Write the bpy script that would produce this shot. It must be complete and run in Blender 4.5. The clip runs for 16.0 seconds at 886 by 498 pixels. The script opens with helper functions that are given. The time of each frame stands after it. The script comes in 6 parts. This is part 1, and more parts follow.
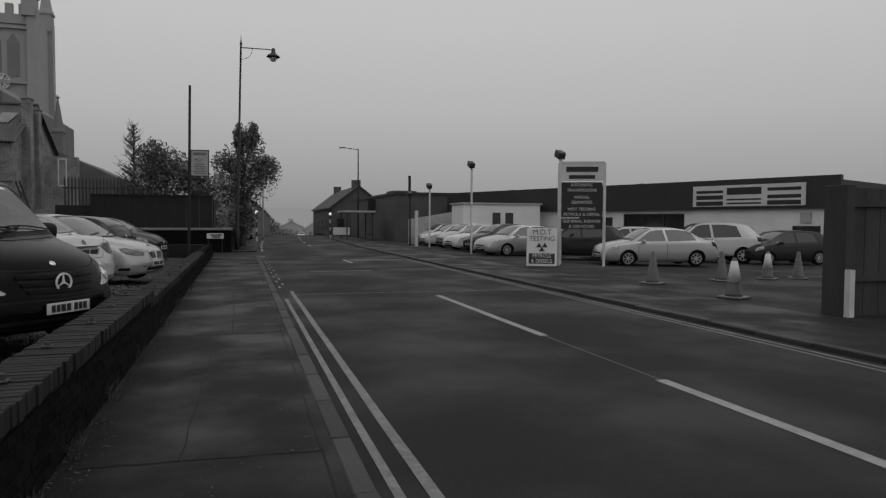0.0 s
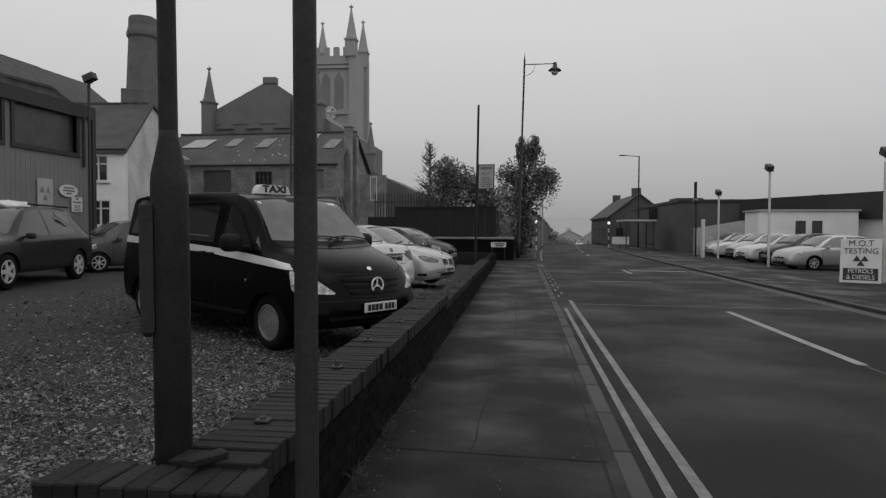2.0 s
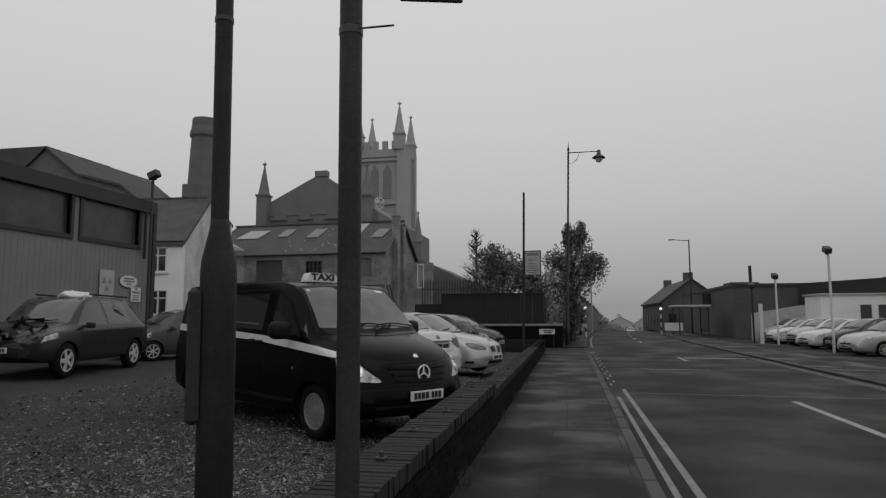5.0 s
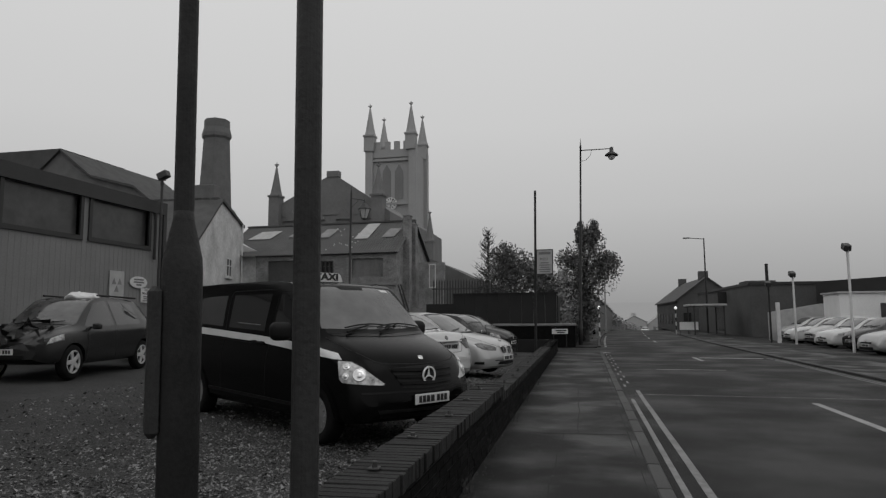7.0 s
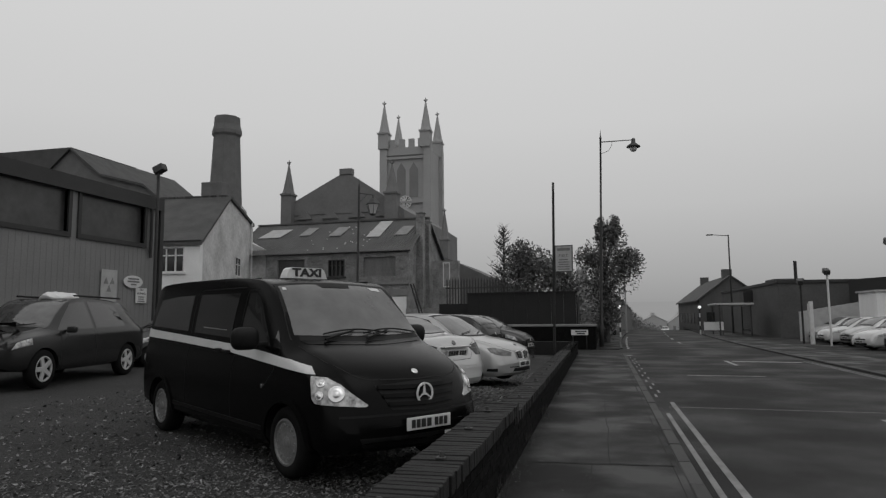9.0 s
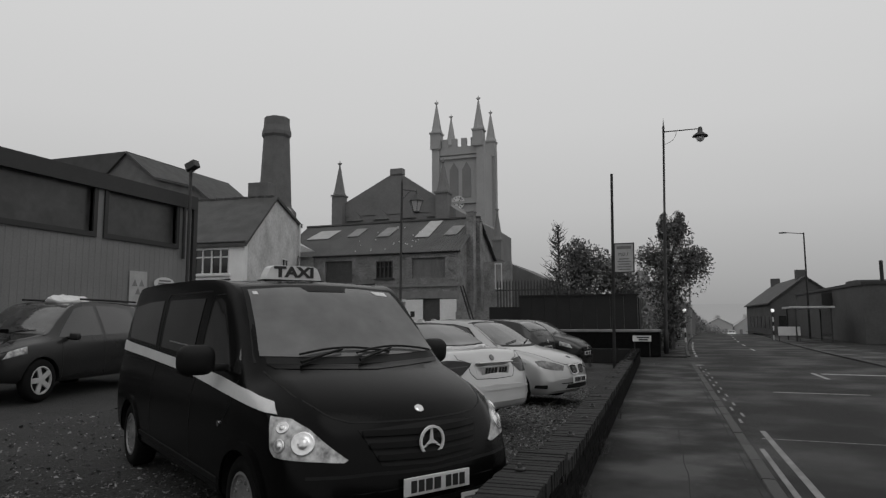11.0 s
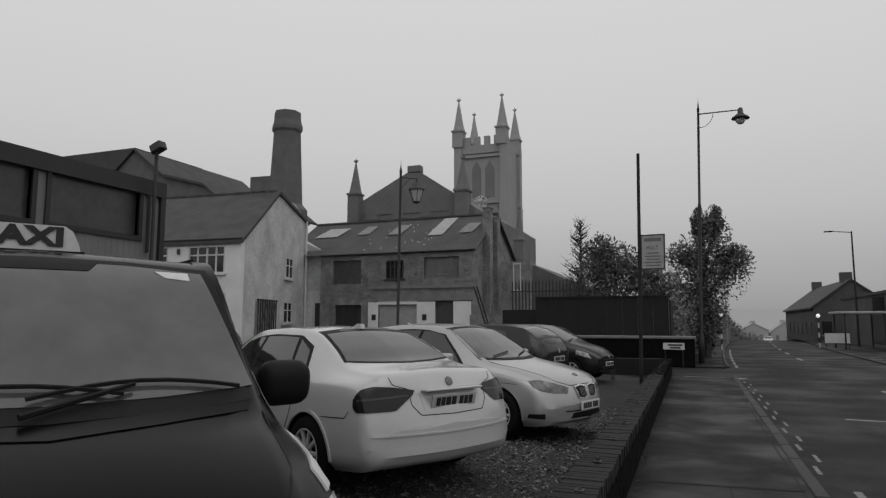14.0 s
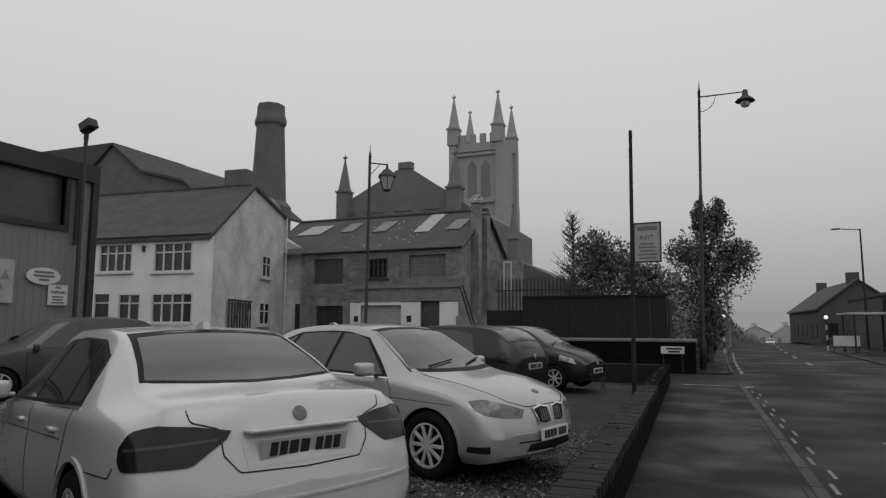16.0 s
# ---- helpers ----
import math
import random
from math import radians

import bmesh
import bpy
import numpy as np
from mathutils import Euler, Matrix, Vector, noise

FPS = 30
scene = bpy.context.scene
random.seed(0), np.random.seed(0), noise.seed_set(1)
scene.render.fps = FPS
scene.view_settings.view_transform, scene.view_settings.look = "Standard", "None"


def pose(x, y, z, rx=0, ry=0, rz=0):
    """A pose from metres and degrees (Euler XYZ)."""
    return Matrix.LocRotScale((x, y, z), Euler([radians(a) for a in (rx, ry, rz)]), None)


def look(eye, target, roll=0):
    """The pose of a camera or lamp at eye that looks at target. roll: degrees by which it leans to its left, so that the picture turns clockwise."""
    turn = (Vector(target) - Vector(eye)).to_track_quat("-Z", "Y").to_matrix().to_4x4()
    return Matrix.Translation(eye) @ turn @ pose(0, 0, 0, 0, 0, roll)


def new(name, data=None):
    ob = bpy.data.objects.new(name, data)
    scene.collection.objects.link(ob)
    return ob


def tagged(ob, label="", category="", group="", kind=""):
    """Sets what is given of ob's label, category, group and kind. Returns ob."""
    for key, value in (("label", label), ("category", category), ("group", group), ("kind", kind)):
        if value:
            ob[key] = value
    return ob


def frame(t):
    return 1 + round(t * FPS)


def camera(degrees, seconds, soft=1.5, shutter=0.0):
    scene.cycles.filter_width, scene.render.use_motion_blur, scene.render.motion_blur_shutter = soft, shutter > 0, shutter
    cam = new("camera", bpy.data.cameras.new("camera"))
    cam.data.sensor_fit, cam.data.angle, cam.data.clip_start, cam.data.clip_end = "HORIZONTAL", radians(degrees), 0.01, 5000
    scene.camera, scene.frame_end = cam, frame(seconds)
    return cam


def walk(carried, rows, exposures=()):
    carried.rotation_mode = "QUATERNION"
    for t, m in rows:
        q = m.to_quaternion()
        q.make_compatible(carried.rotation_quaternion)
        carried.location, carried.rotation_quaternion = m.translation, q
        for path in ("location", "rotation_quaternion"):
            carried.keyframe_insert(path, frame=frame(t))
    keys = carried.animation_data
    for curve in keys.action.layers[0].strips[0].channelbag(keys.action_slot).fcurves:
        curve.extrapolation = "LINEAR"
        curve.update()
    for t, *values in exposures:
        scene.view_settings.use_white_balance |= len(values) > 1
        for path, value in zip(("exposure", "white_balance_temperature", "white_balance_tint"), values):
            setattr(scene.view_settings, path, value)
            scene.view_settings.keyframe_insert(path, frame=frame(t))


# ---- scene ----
from mathutils.bvhtree import BVHTree

cam = camera(68.3, 16.0, soft=1.3)
PATH = [
    (0, (0.715, -1.005, 1.407), (1.303, 0.905, 1.325), 0.27),
    (0.5, (0.688, -0.989, 1.412), (0.955, 0.991, 1.331), 0.31),
    (1, (0.659, -1.007, 1.420), (0.676, 0.991, 1.344), 0.20),
    (1.5, (0.660, -1.050, 1.427), (0.514, 0.944, 1.360), 0.20),
    (2, (0.669, -1.090, 1.430), (0.429, 0.895, 1.372), 0.21),
    (2.5, (0.673, -1.071, 1.419), (0.382, 0.903, 1.275), 0.01),
    (3, (0.658, -1.041, 1.440), (0.337, 0.916, 1.181), 0.11),
    (3.5, (0.653, -1.029, 1.443), (0.309, 0.941, 1.399), 0.12),
    (4, (0.672, -1.076, 1.418), (0.314, 0.881, 1.621), -0.08),
    (4.5, (0.668, -1.068, 1.419), (0.299, 0.887, 1.627), -0.18),
    (7, (0.713, -0.795, 1.423), (0.294, 1.150, 1.631), -0.37),
    (7.5, (0.672, -0.513, 1.419), (0.250, 1.431, 1.626), -0.37),
    (8, (0.640, -0.110, 1.431), (0.210, 1.832, 1.640), -0.37),
    (8.5, (0.600, 0.327, 1.427), (0.156, 2.266, 1.633), -0.37),
    (9, (0.571, 0.657, 1.464), (0.102, 2.590, 1.671), -0.46),
    (11.5, (0.407, 2.842, 1.561), (-0.266, 4.713, 1.776), -0.11),
    (12, (0.419, 3.231, 1.566), (-0.283, 5.091, 1.783), -0.00),
    (12.5, (0.359, 3.809, 1.575), (-0.348, 5.667, 1.793), -0.00),
    (13, (0.326, 4.386, 1.546), (-0.383, 6.243, 1.766), -0.00),
    (13.5, (0.283, 4.913, 1.564), (-0.428, 6.769, 1.786), -0.00),
    (14, (0.304, 5.398, 1.565), (-0.409, 7.253, 1.789), 0.10),
    (14.5, (0.293, 5.978, 1.554), (-0.418, 7.833, 1.780), 0.10),
    (15, (0.311, 6.523, 1.572), (-0.402, 8.378, 1.799), 0.20),
    (15.5, (0.319, 7.152, 1.541), (-0.395, 9.006, 1.771), 0.10),
    (16, (0.307, 7.742, 1.536), (-0.408, 9.595, 1.767), 0.10),
]
walk(cam, [(t, look(eye, target, roll)) for t, eye, target, roll in PATH],
     [(0, -.08), (0.5, .14), (1.5, .2), (2.4, .26), (3.0, .62), (3.5, .45), (4.0, .07), (4.5, .06), (9, .1), (16, .1)])

# ---- world and light: flat overcast sky, weak wide sun ----
world = bpy.data.worlds.new("overcast")
scene.world = world
world.use_nodes = True
wn, wl = world.node_tree.nodes, world.node_tree.links
wn.clear()
w_out, w_bg = wn.new("ShaderNodeOutputWorld"), wn.new("ShaderNodeBackground")
w_tc, w_sep, w_map = wn.new("ShaderNodeTexCoord"), wn.new("ShaderNodeSeparateXYZ"), wn.new("ShaderNodeValToRGB")
w_map.color_ramp.elements[0].position, w_map.color_ramp.elements[0].color = 0.0, (0.27, 0.27, 0.27, 1)
w_map.color_ramp.elements[1].position, w_map.color_ramp.elements[1].color = 0.45, (0.61, 0.61, 0.61, 1)
for w_p, w_c in ((0.06, 0.36), (0.16, 0.48), (0.28, 0.56)):
    w_e = w_map.color_ramp.elements.new(w_p)
    w_e.color = (w_c, w_c, w_c, 1)
wl.new(w_tc.outputs["Generated"], w_sep.inputs[0])
wl.new(w_sep.outputs["Z"], w_map.inputs[0])
wl.new(w_map.outputs[0], w_bg.inputs[0])
wl.new(w_bg.outputs[0], w_out.inputs[0])
w_bg.inputs[1].default_value = 1.0
sun = new("sun", bpy.data.lights.new("sun", "SUN"))
sun.data.energy, sun.data.angle = 0.3, radians(40)
sun.matrix_world = look((10, 0, 40), (-5, 15, 0))


# ---- materials: the film is black and white, so all are greys ----
def M(name, v, rough=0.7, var=0.35, scale=2.0, fine=40.0, bump=0.15, metal=0.0, spec=0.5, coat=0.0, rand=0.0, stretch=(1, 1, 1), dist=0.01, damp=0.0):
    m = bpy.data.materials.new(name)
    m.use_nodes = True
    n, l = m.node_tree.nodes, m.node_tree.links
    b = n["Principled BSDF"]
    tc, mp = n.new("ShaderNodeTexCoord"), n.new("ShaderNodeMapping")
    mp.inputs["Scale"].default_value = stretch
    l.new(tc.outputs["Object"], mp.inputs[0])
    na, nb = n.new("ShaderNodeTexNoise"), n.new("ShaderNodeTexNoise")
    for k, s in ((na, scale), (nb, fine)):
        k.inputs["Scale"].default_value, k.inputs["Detail"].default_value = s, 5.0
        l.new(mp.outputs[0], k.inputs["Vector"])
    mix = n.new("ShaderNodeMath")
    mix.operation = "MULTIPLY_ADD"
    mix.inputs[1].default_value = 0.6
    l.new(na.outputs["Fac"], mix.inputs[0])
    ad = n.new("ShaderNodeMath")
    ad.operation = "MULTIPLY"
    ad.inputs[1].default_value = 0.4
    l.new(nb.outputs["Fac"], ad.inputs[0])
    l.new(ad.outputs[0], mix.inputs[2])
    mr = n.new("ShaderNodeMapRange")
    mr.inputs["From Min"].default_value, mr.inputs["From Max"].default_value = 0.3, 0.7
    mr.inputs["To Min"].default_value, mr.inputs["To Max"].default_value = v * (1 - var), v * (1 + var)
    l.new(mix.outputs[0], mr.inputs["Value"])
    last = mr.outputs[0]
    if rand:
        oi, rr, mu = n.new("ShaderNodeObjectInfo"), n.new("ShaderNodeMapRange"), n.new("ShaderNodeMath")
        rr.inputs["To Min"].default_value, rr.inputs["To Max"].default_value = 1 - rand, 1 + rand
        mu.operation = "MULTIPLY"
        l.new(oi.outputs["Random"], rr.inputs["Value"])
        l.new(last, mu.inputs[0])
        l.new(rr.outputs[0], mu.inputs[1])
        last = mu.outputs[0]
    l.new(last, b.inputs["Base Color"])
    b.inputs["Roughness"].default_value, b.inputs["Metallic"].default_value = rough, metal
    b.inputs["Specular IOR Level"].default_value = spec
    if damp:
        rv = n.new("ShaderNodeMapRange")
        rv.inputs["From Min"].default_value, rv.inputs["From Max"].default_value = 0.42, 0.62
        rv.inputs["To Min"].default_value, rv.inputs["To Max"].default_value = rough + damp, rough - damp
        l.new(na.outputs["Fac"], rv.inputs["Value"])
        l.new(rv.outputs[0], b.inputs["Roughness"])
    b.inputs["Coat Weight"].default_value, b.inputs["Coat Roughness"].default_value = coat, 0.06
    if bump:
        bp = n.new("ShaderNodeBump")
        bp.inputs["Strength"].default_value, bp.inputs["Distance"].default_value = bump, dist
        l.new(nb.outputs["Fac"], bp.inputs["Height"])
        l.new(bp.outputs[0], b.inputs["Normal"])
    return m


def speckle(m, lo, hi):
    """Lets each loose piece of one mesh differ in tone."""
    n, l = m.node_tree.nodes, m.node_tree.links
    b = n["Principled BSDF"]
    old = b.inputs["Base Color"].links[0].from_socket
    g, r, x = n.new("ShaderNodeNewGeometry"), n.new("ShaderNodeMapRange"), n.new("ShaderNodeMath")
    r.inputs["To Min"].default_value, r.inputs["To Max"].default_value = lo, hi
    x.operation = "MULTIPLY"
    l.new(g.outputs["Random Per Island"], r.inputs["Value"])
    l.new(old, x.inputs[0])
    l.new(r.outputs[0], x.inputs[1])
    l.new(x.outputs[0], b.inputs["Base Color"])
    return m


asphalt = M("asphalt", 0.024, 0.72, 0.45, 0.5, 90, 0.6, dist=0.008, spec=0.18, damp=0.12)
paving = M("worn_tarmac", 0.0145, 0.62, 0.75, 0.8, 70, 0.5, dist=0.005, spec=0.22, damp=0.16)
patch_tar = M("patched_tarmac", 0.04, 0.6, 0.3, 1.5, 80, 0.4, dist=0.006)
gravel_m = M("gravel", 0.026, 0.9, 0.65, 0.8, 24, 1.0, dist=0.05)
stone_bit = M("stone_chips", 0.125, 0.85, 0.5, 5, 40, 0.3)
speckle(stone_bit, .08, 2.0)
leaf_litter = M("dead_leaves", 0.085, 0.8, 0.4, 9, 50, 0.2)
speckle(leaf_litter, .3, 1.6)
earth = M("far_ground", 0.06, 0.9, 0.3, 0.1, 3, 0.2)
kerb_m = M("kerb_stone", 0.032, 0.7, 0.35, 1.5, 50, 0.3, rand=0.35)
yellow_line = M("worn_yellow_paint", 0.17, 0.65, 0.45, 5, 30, 0.2)
paint_line = M("road_paint", 0.26, 0.6, 0.35, 4, 30, 0.2)
brick_dark = M("sooty_brick", 0.0075, 0.9, 0.5, 6, 50, 0.5, rand=0.4, spec=0.06)
mortar = M("dark_mortar", 0.009, 0.9, 0.3, 4, 60, 0.3)
cope_m = M("coping_brick", 0.016, 0.75, 0.4, 7, 60, 0.5, rand=0.4, spec=0.25)
iron = M("rusty_iron", 0.05, 0.6, 0.4, 20, 80, 0.3, metal=0.3)
pole_m = M("painted_steel_column", 0.026, 0.6, 0.45, 5, 60, 0.35, spec=0.2)
grey_pole = M("galvanised_pole", 0.034, 0.55, 0.45, 4, 70, 0.3, metal=0.2, spec=0.25)
white_pole = M("white_painted_pole", 0.6, 0.5, 0.15, 4, 40, 0.1)
black_metal = M("black_metal", 0.03, 0.5, 0.3, 6, 50, 0.1)
car_black = M("black_car_paint", 0.0035, 0.22, 0.2, 3, 60, 0.0, spec=0.10)
car_dark = M("dark_car_paint", 0.012, 0.25, 0.1, 3, 60, 0.0, spec=0.5)
car_grey = M("grey_car_paint", 0.022, 0.2, 0.1, 3, 60, 0.0, metal=0.0, spec=0.4)
car_mid = M("mid_grey_car_paint", 0.05, 0.25, 0.1, 3, 60, 0.0, spec=0.4)
car_white = M("white_car_paint", 0.53, 0.22, 0.05, 2, 60, 0.0, coat=0.8)
car_silver = M("silver_car_paint", 0.42, 0.28, 0.06, 2, 60, 0.0, metal=0.5, coat=0.6)
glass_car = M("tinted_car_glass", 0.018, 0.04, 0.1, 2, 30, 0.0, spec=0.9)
# windscreens: mist patches, and the sky's reflection put in as a paler base
glass_lit = M("sky_pale_windscreen", 0.068, 0.06, 0.55, 1.3, 5, 0.0, spec=0.9)
# rear glass has a paler base than the side glass
glass_rear = M("paler_rear_glass", 0.05, 0.06, 0.25, 1.4, 9, 0.0, spec=0.9)
rubber = M("tyre_rubber", 0.009, 0.85, 0.3, 9, 60, 0.2, spec=0.12)
rim_m = M("alloy_rim", 0.5, 0.35, 0.2, 8, 40, 0.0, metal=0.15)
rim_steel = M("steel_rim", 0.24, 0.45, 0.3, 8, 40, 0.1, metal=0.4)
chrome = M("chrome", 0.7, 0.15, 0.05, 5, 40, 0.0, metal=1.0)
lamp_clear = M("headlight_lens", 0.42, 0.1, 0.9, 11, 26, 0.4, spec=0.8)
lamp_mid = M("shaded_headlight_lens", 0.11, 0.08, 0.9, 9, 20, 0.4, spec=0.8)
lamp_ring = M("lamp_reflector", 0.75, 0.15, 0.3, 14, 40, 0.0, metal=0.7)
lamp_band = M("lamp_band", 0.05, 0.15, 0.3, 14, 40, 0.0)
# star badge: chrome's shine put in as a pale, hardly metallic base
star_m = M("shine_pale_trim", 0.8, 0.3, 0.05, 5, 40, 0.0, metal=0.25)
badge_m = M("enamel_badge", 0.10, 0.2, 0.5, 20, 40, 0.0, spec=0.7)
lamp_dark = M("tail_light_lens", 0.014, 0.12, 0.3, 12, 30, 0.05, spec=0.35)
trim_black = M("black_plastic", 0.008, 0.6, 0.2, 6, 60, 0.1, spec=0.2)
plate_w = M("plate_white", 0.62, 0.45, 0.08, 6, 40, 0.0)
plate_y = M("plate_reflective", 0.42, 0.45, 0.08, 6, 40, 0.0)
ink = M("black_ink", 0.02, 0.6, 0.1, 6, 40, 0.0)
ink_grey = M("faded_ink", 0.16, 0.6, 0.2, 6, 40, 0.0)
sign_white = M("white_sign_board", 0.62, 0.5, 0.12, 2, 30, 0.0)
sign_grey = M("weathered_sign_board", 0.38, 0.6, 0.2, 3, 30, 0.05)
render_w = M("white_render", 0.78, 0.85, 0.12, 0.9, 14, 0.2)
render_dirty = M("stained_render", 0.55, 0.9, 0.35, 0.8, 6, 0.4)
slate = M("slate_roof", 0.065, 0.85, 0.35, 1.2, 12, 0.5)
tin_roof = M("corrugated_sheet", 0.075, 0.65, 0.35, 0.8, 8, 0.2)
dark_clad = M("dark_corrugated_cladding", 0.19, 0.6, 0.2, 0.7, 20, 0.1)
clad_trim = M("black_fascia", 0.024, 0.6, 0.2, 2, 20, 0.1)
panel_dark = M("dark_window_panel", 0.05, 0.3, 0.5, 0.9, 5, 0.0)
# darker grey for the smaller roof lights
roof_pale = M("grey_roof_light", 0.2, 0.6, 0.3, 2, 12, 0.05)
board_pale = M("weathered_boards", 0.16, 0.8, 0.35, 2.5, 25, 0.3, stretch=(1, 1, 0.2))
brick_shed = M("weathered_brickwork", 0.21, 0.9, 0.6, 1.4, 9, 0.6)
stone_band = M("stone_band", 0.2, 0.85, 0.25, 2, 20, 0.3)
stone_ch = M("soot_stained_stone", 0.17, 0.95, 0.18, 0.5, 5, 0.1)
# tower stone is paler than the nave: fog haze put into its colour
stone_tw = M("hazed_tower_stone", 0.34, 0.95, 0.10, 0.3, 4, 0.1)
chim_m = M("chimney_brick", 0.13, 0.9, 0.25, 1.2, 12, 0.3)
win_dark = M("window_glass", 0.03, 0.12, 0.3, 2, 10, 0.0, spec=0.7)
frame_w = M("white_window_frame", 0.6, 0.6, 0.1, 4, 30, 0.0)
wood_dark = M("weathered_timber", 0.04, 0.8, 0.4, 3, 30, 0.3, stretch=(1, 1, 0.2))
hoard_m = M("black_hoarding", 0.012, 0.85, 0.3, 2, 20, 0.2)
bark = M("bark", 0.06, 0.9, 0.4, 6, 40, 0.5)
leaf_m = M("evergreen_leaves", 0.075, 0.6, 0.5, 1.5, 20, 0.0)
# far_m, fog_wall, fog_roof, far_d, far_leaf: fog haze put in as paler base
far_m = M("hazed_grey", 0.26, 0.95, 0.12, 0.4, 5, 0.0)
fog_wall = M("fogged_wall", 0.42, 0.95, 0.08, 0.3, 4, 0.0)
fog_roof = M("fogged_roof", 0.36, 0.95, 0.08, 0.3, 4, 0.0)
far_d = M("hazed_dark_grey", 0.20, 0.95, 0.12, 0.4, 5, 0.0)
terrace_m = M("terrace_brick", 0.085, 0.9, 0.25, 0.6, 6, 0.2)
far_leaf = M("hazed_foliage", 0.28, 0.95, 0.2, 0.5, 5, 0.0)
cone_d = M("faded_cone_plastic", 0.10, 0.5, 0.3, 6, 40, 0.1)
glass_lamp = M("lamp_glass", 0.5, 0.2, 0.1, 6, 30, 0.0)
glow = bpy.data.materials.new("lit_lens")
glow.use_nodes = True
glow.node_tree.nodes["Principled BSDF"].inputs["Emission Color"].default_value = (1, 1, 1, 1)
glow.node_tree.nodes["Principled BSDF"].inputs["Emission Strength"].default_value = 0.6


# ---- mesh helpers ----
def part(name, bm, material, parent=None, label="", smooth=False):
    me = bpy.data.meshes.new(name)
    bm.to_mesh(me)
    bm.free()
    if smooth:
        for p in me.polygons:
            p.use_smooth = True
    me.materials.append(material)
    ob = new(name, me)
    ob.parent = parent
    if label:
        ob["label"] = label
    return ob


def raw(name, verts, faces, material, parent=None, label="", smooth=False):
    me = bpy.data.meshes.new(name)
    me.from_pydata([tuple(v) for v in verts], [], faces)
    me.update()
    if smooth:
        for p in me.polygons:
            p.use_smooth = True
    me.materials.append(material)
    ob = new(name, me)
    ob.parent = parent
    if label:
        ob["label"] = label
    return ob


def empty(name, m, label, category, group=""):
    ob = new(name)
    ob.matrix_world = m
    return tagged(ob, label, category, group)


def box(bm, x0, y0, z0, x1, y1, z1, m=None, bevel=0.0):
    r = bmesh.ops.create_cube(bm, size=1)
    vs = r["verts"]
    for v in vs:
        v.co = Vector(((x0 + x1) / 2 + v.co.x * (x1 - x0), (y0 + y1) / 2 + v.co.y * (y1 - y0), (z0 + z1) / 2 + v.co.z * (z1 - z0)))
    if bevel:
        es = list({e for v in vs for e in v.link_edges})
        g = bmesh.ops.bevel(bm, geom=es, offset=bevel, segments=4 if bevel > .035 else 1, profile=0.5, affect="EDGES")
        vs = list({v for f in g["faces"] for v in f.verts} | {v for v in vs if v.is_valid})
    if m is not None:
        bmesh.ops.transform(bm, matrix=m, verts=[v for v in vs if v.is_valid])
    return bm


def B(x0, y0, z0, x1, y1, z1, bevel=0.0):
    return box(bmesh.new(), x0, y0, z0, x1, y1, z1, None, bevel)


def tube(bm, p0, p1, r0, r1=None, seg=12, caps=True):
    p0, p1 = Vector(p0), Vector(p1)
    d = p1 - p0
    m = Matrix.Translation((p0 + p1) / 2) @ d.to_track_quat("Z", "Y").to_matrix().to_4x4()
    bmesh.ops.create_cone(bm, cap_ends=caps, segments=seg, radius1=r0, radius2=r0 if r1 is None else r1, depth=d.length, matrix=m)
    return bm


def T(p0, p1, r0, r1=None, seg=12):
    return tube(bmesh.new(), p0, p1, r0, r1, seg)


def lathe(bm, prof, seg=24, m=None, open_ends=False):
    """Turns (radius, z) pairs about z."""
    rings = [[bm.verts.new((r * math.cos(6.28318 * i / seg), r * math.sin(6.28318 * i / seg), z)) for i in range(seg)] for r, z in prof]
    made = [v for ring in rings for v in ring]
    for a, b in zip(rings, rings[1:]):
        for i in range(seg):
            bm.faces.new((a[i], a[(i + 1) % seg], b[(i + 1) % seg], b[i]))
    for ring, flip in () if open_ends else ((rings[0], True), (rings[-1], False)):
        bm.faces.new(ring[::-1] if flip else ring)
    if m is not None:
        bmesh.ops.transform(bm, matrix=m, verts=made)
    return bm


def prism(bm, poly, depth, m):
    """A flat outline (x, z) given depth along y, placed by m."""
    a = [bm.verts.new((x, 0, z)) for x, z in poly]
    b = [bm.verts.new((x, depth, z)) for x, z in poly]
    bm.faces.new(a)
    bm.faces.new(b[::-1])
    for i in range(len(a)):
        j = (i + 1) % len(a)
        bm.faces.new((a[j], a[i], b[i], b[j]))
    bmesh.ops.transform(bm, matrix=m, verts=a + b)
    bmesh.ops.recalc_face_normals(bm, faces=bm.faces)
    return bm


def words(text, size, m, material, parent, width=0.0, name="lettering", bold=0.0):
    cu = bpy.data.curves.new("text", "FONT")
    cu.body, cu.size, cu.align_x, cu.align_y, cu.extrude = text, size, "CENTER", "CENTER", 0.002
    cu.offset = bold
    ob = bpy.data.objects.new("text", cu)
    scene.collection.objects.link(ob)
    bpy.context.view_layer.update()
    me = bpy.data.meshes.new_from_object(ob.evaluated_get(bpy.context.evaluated_depsgraph_get()))
    bpy.data.objects.remove(ob)
    if width:
        xs = [v.co.x for v in me.vertices]
        k = width / (max(xs) - min(xs))
        for v in me.vertices:
            v.co.x *= k
    me.materials.clear()
    me.materials.append(material)
    out = new(name, me)
    out.parent = parent
    out.matrix_local = m
    return out


def upright(x, y, z, rz=0):
    """A pose for lettering that stands upright and faces -y, turned by rz."""
    return pose(x, y, z, 90, 0, rz)


def lot_z(x):
    return -0.07 - 0.028 * (x + 0.45)


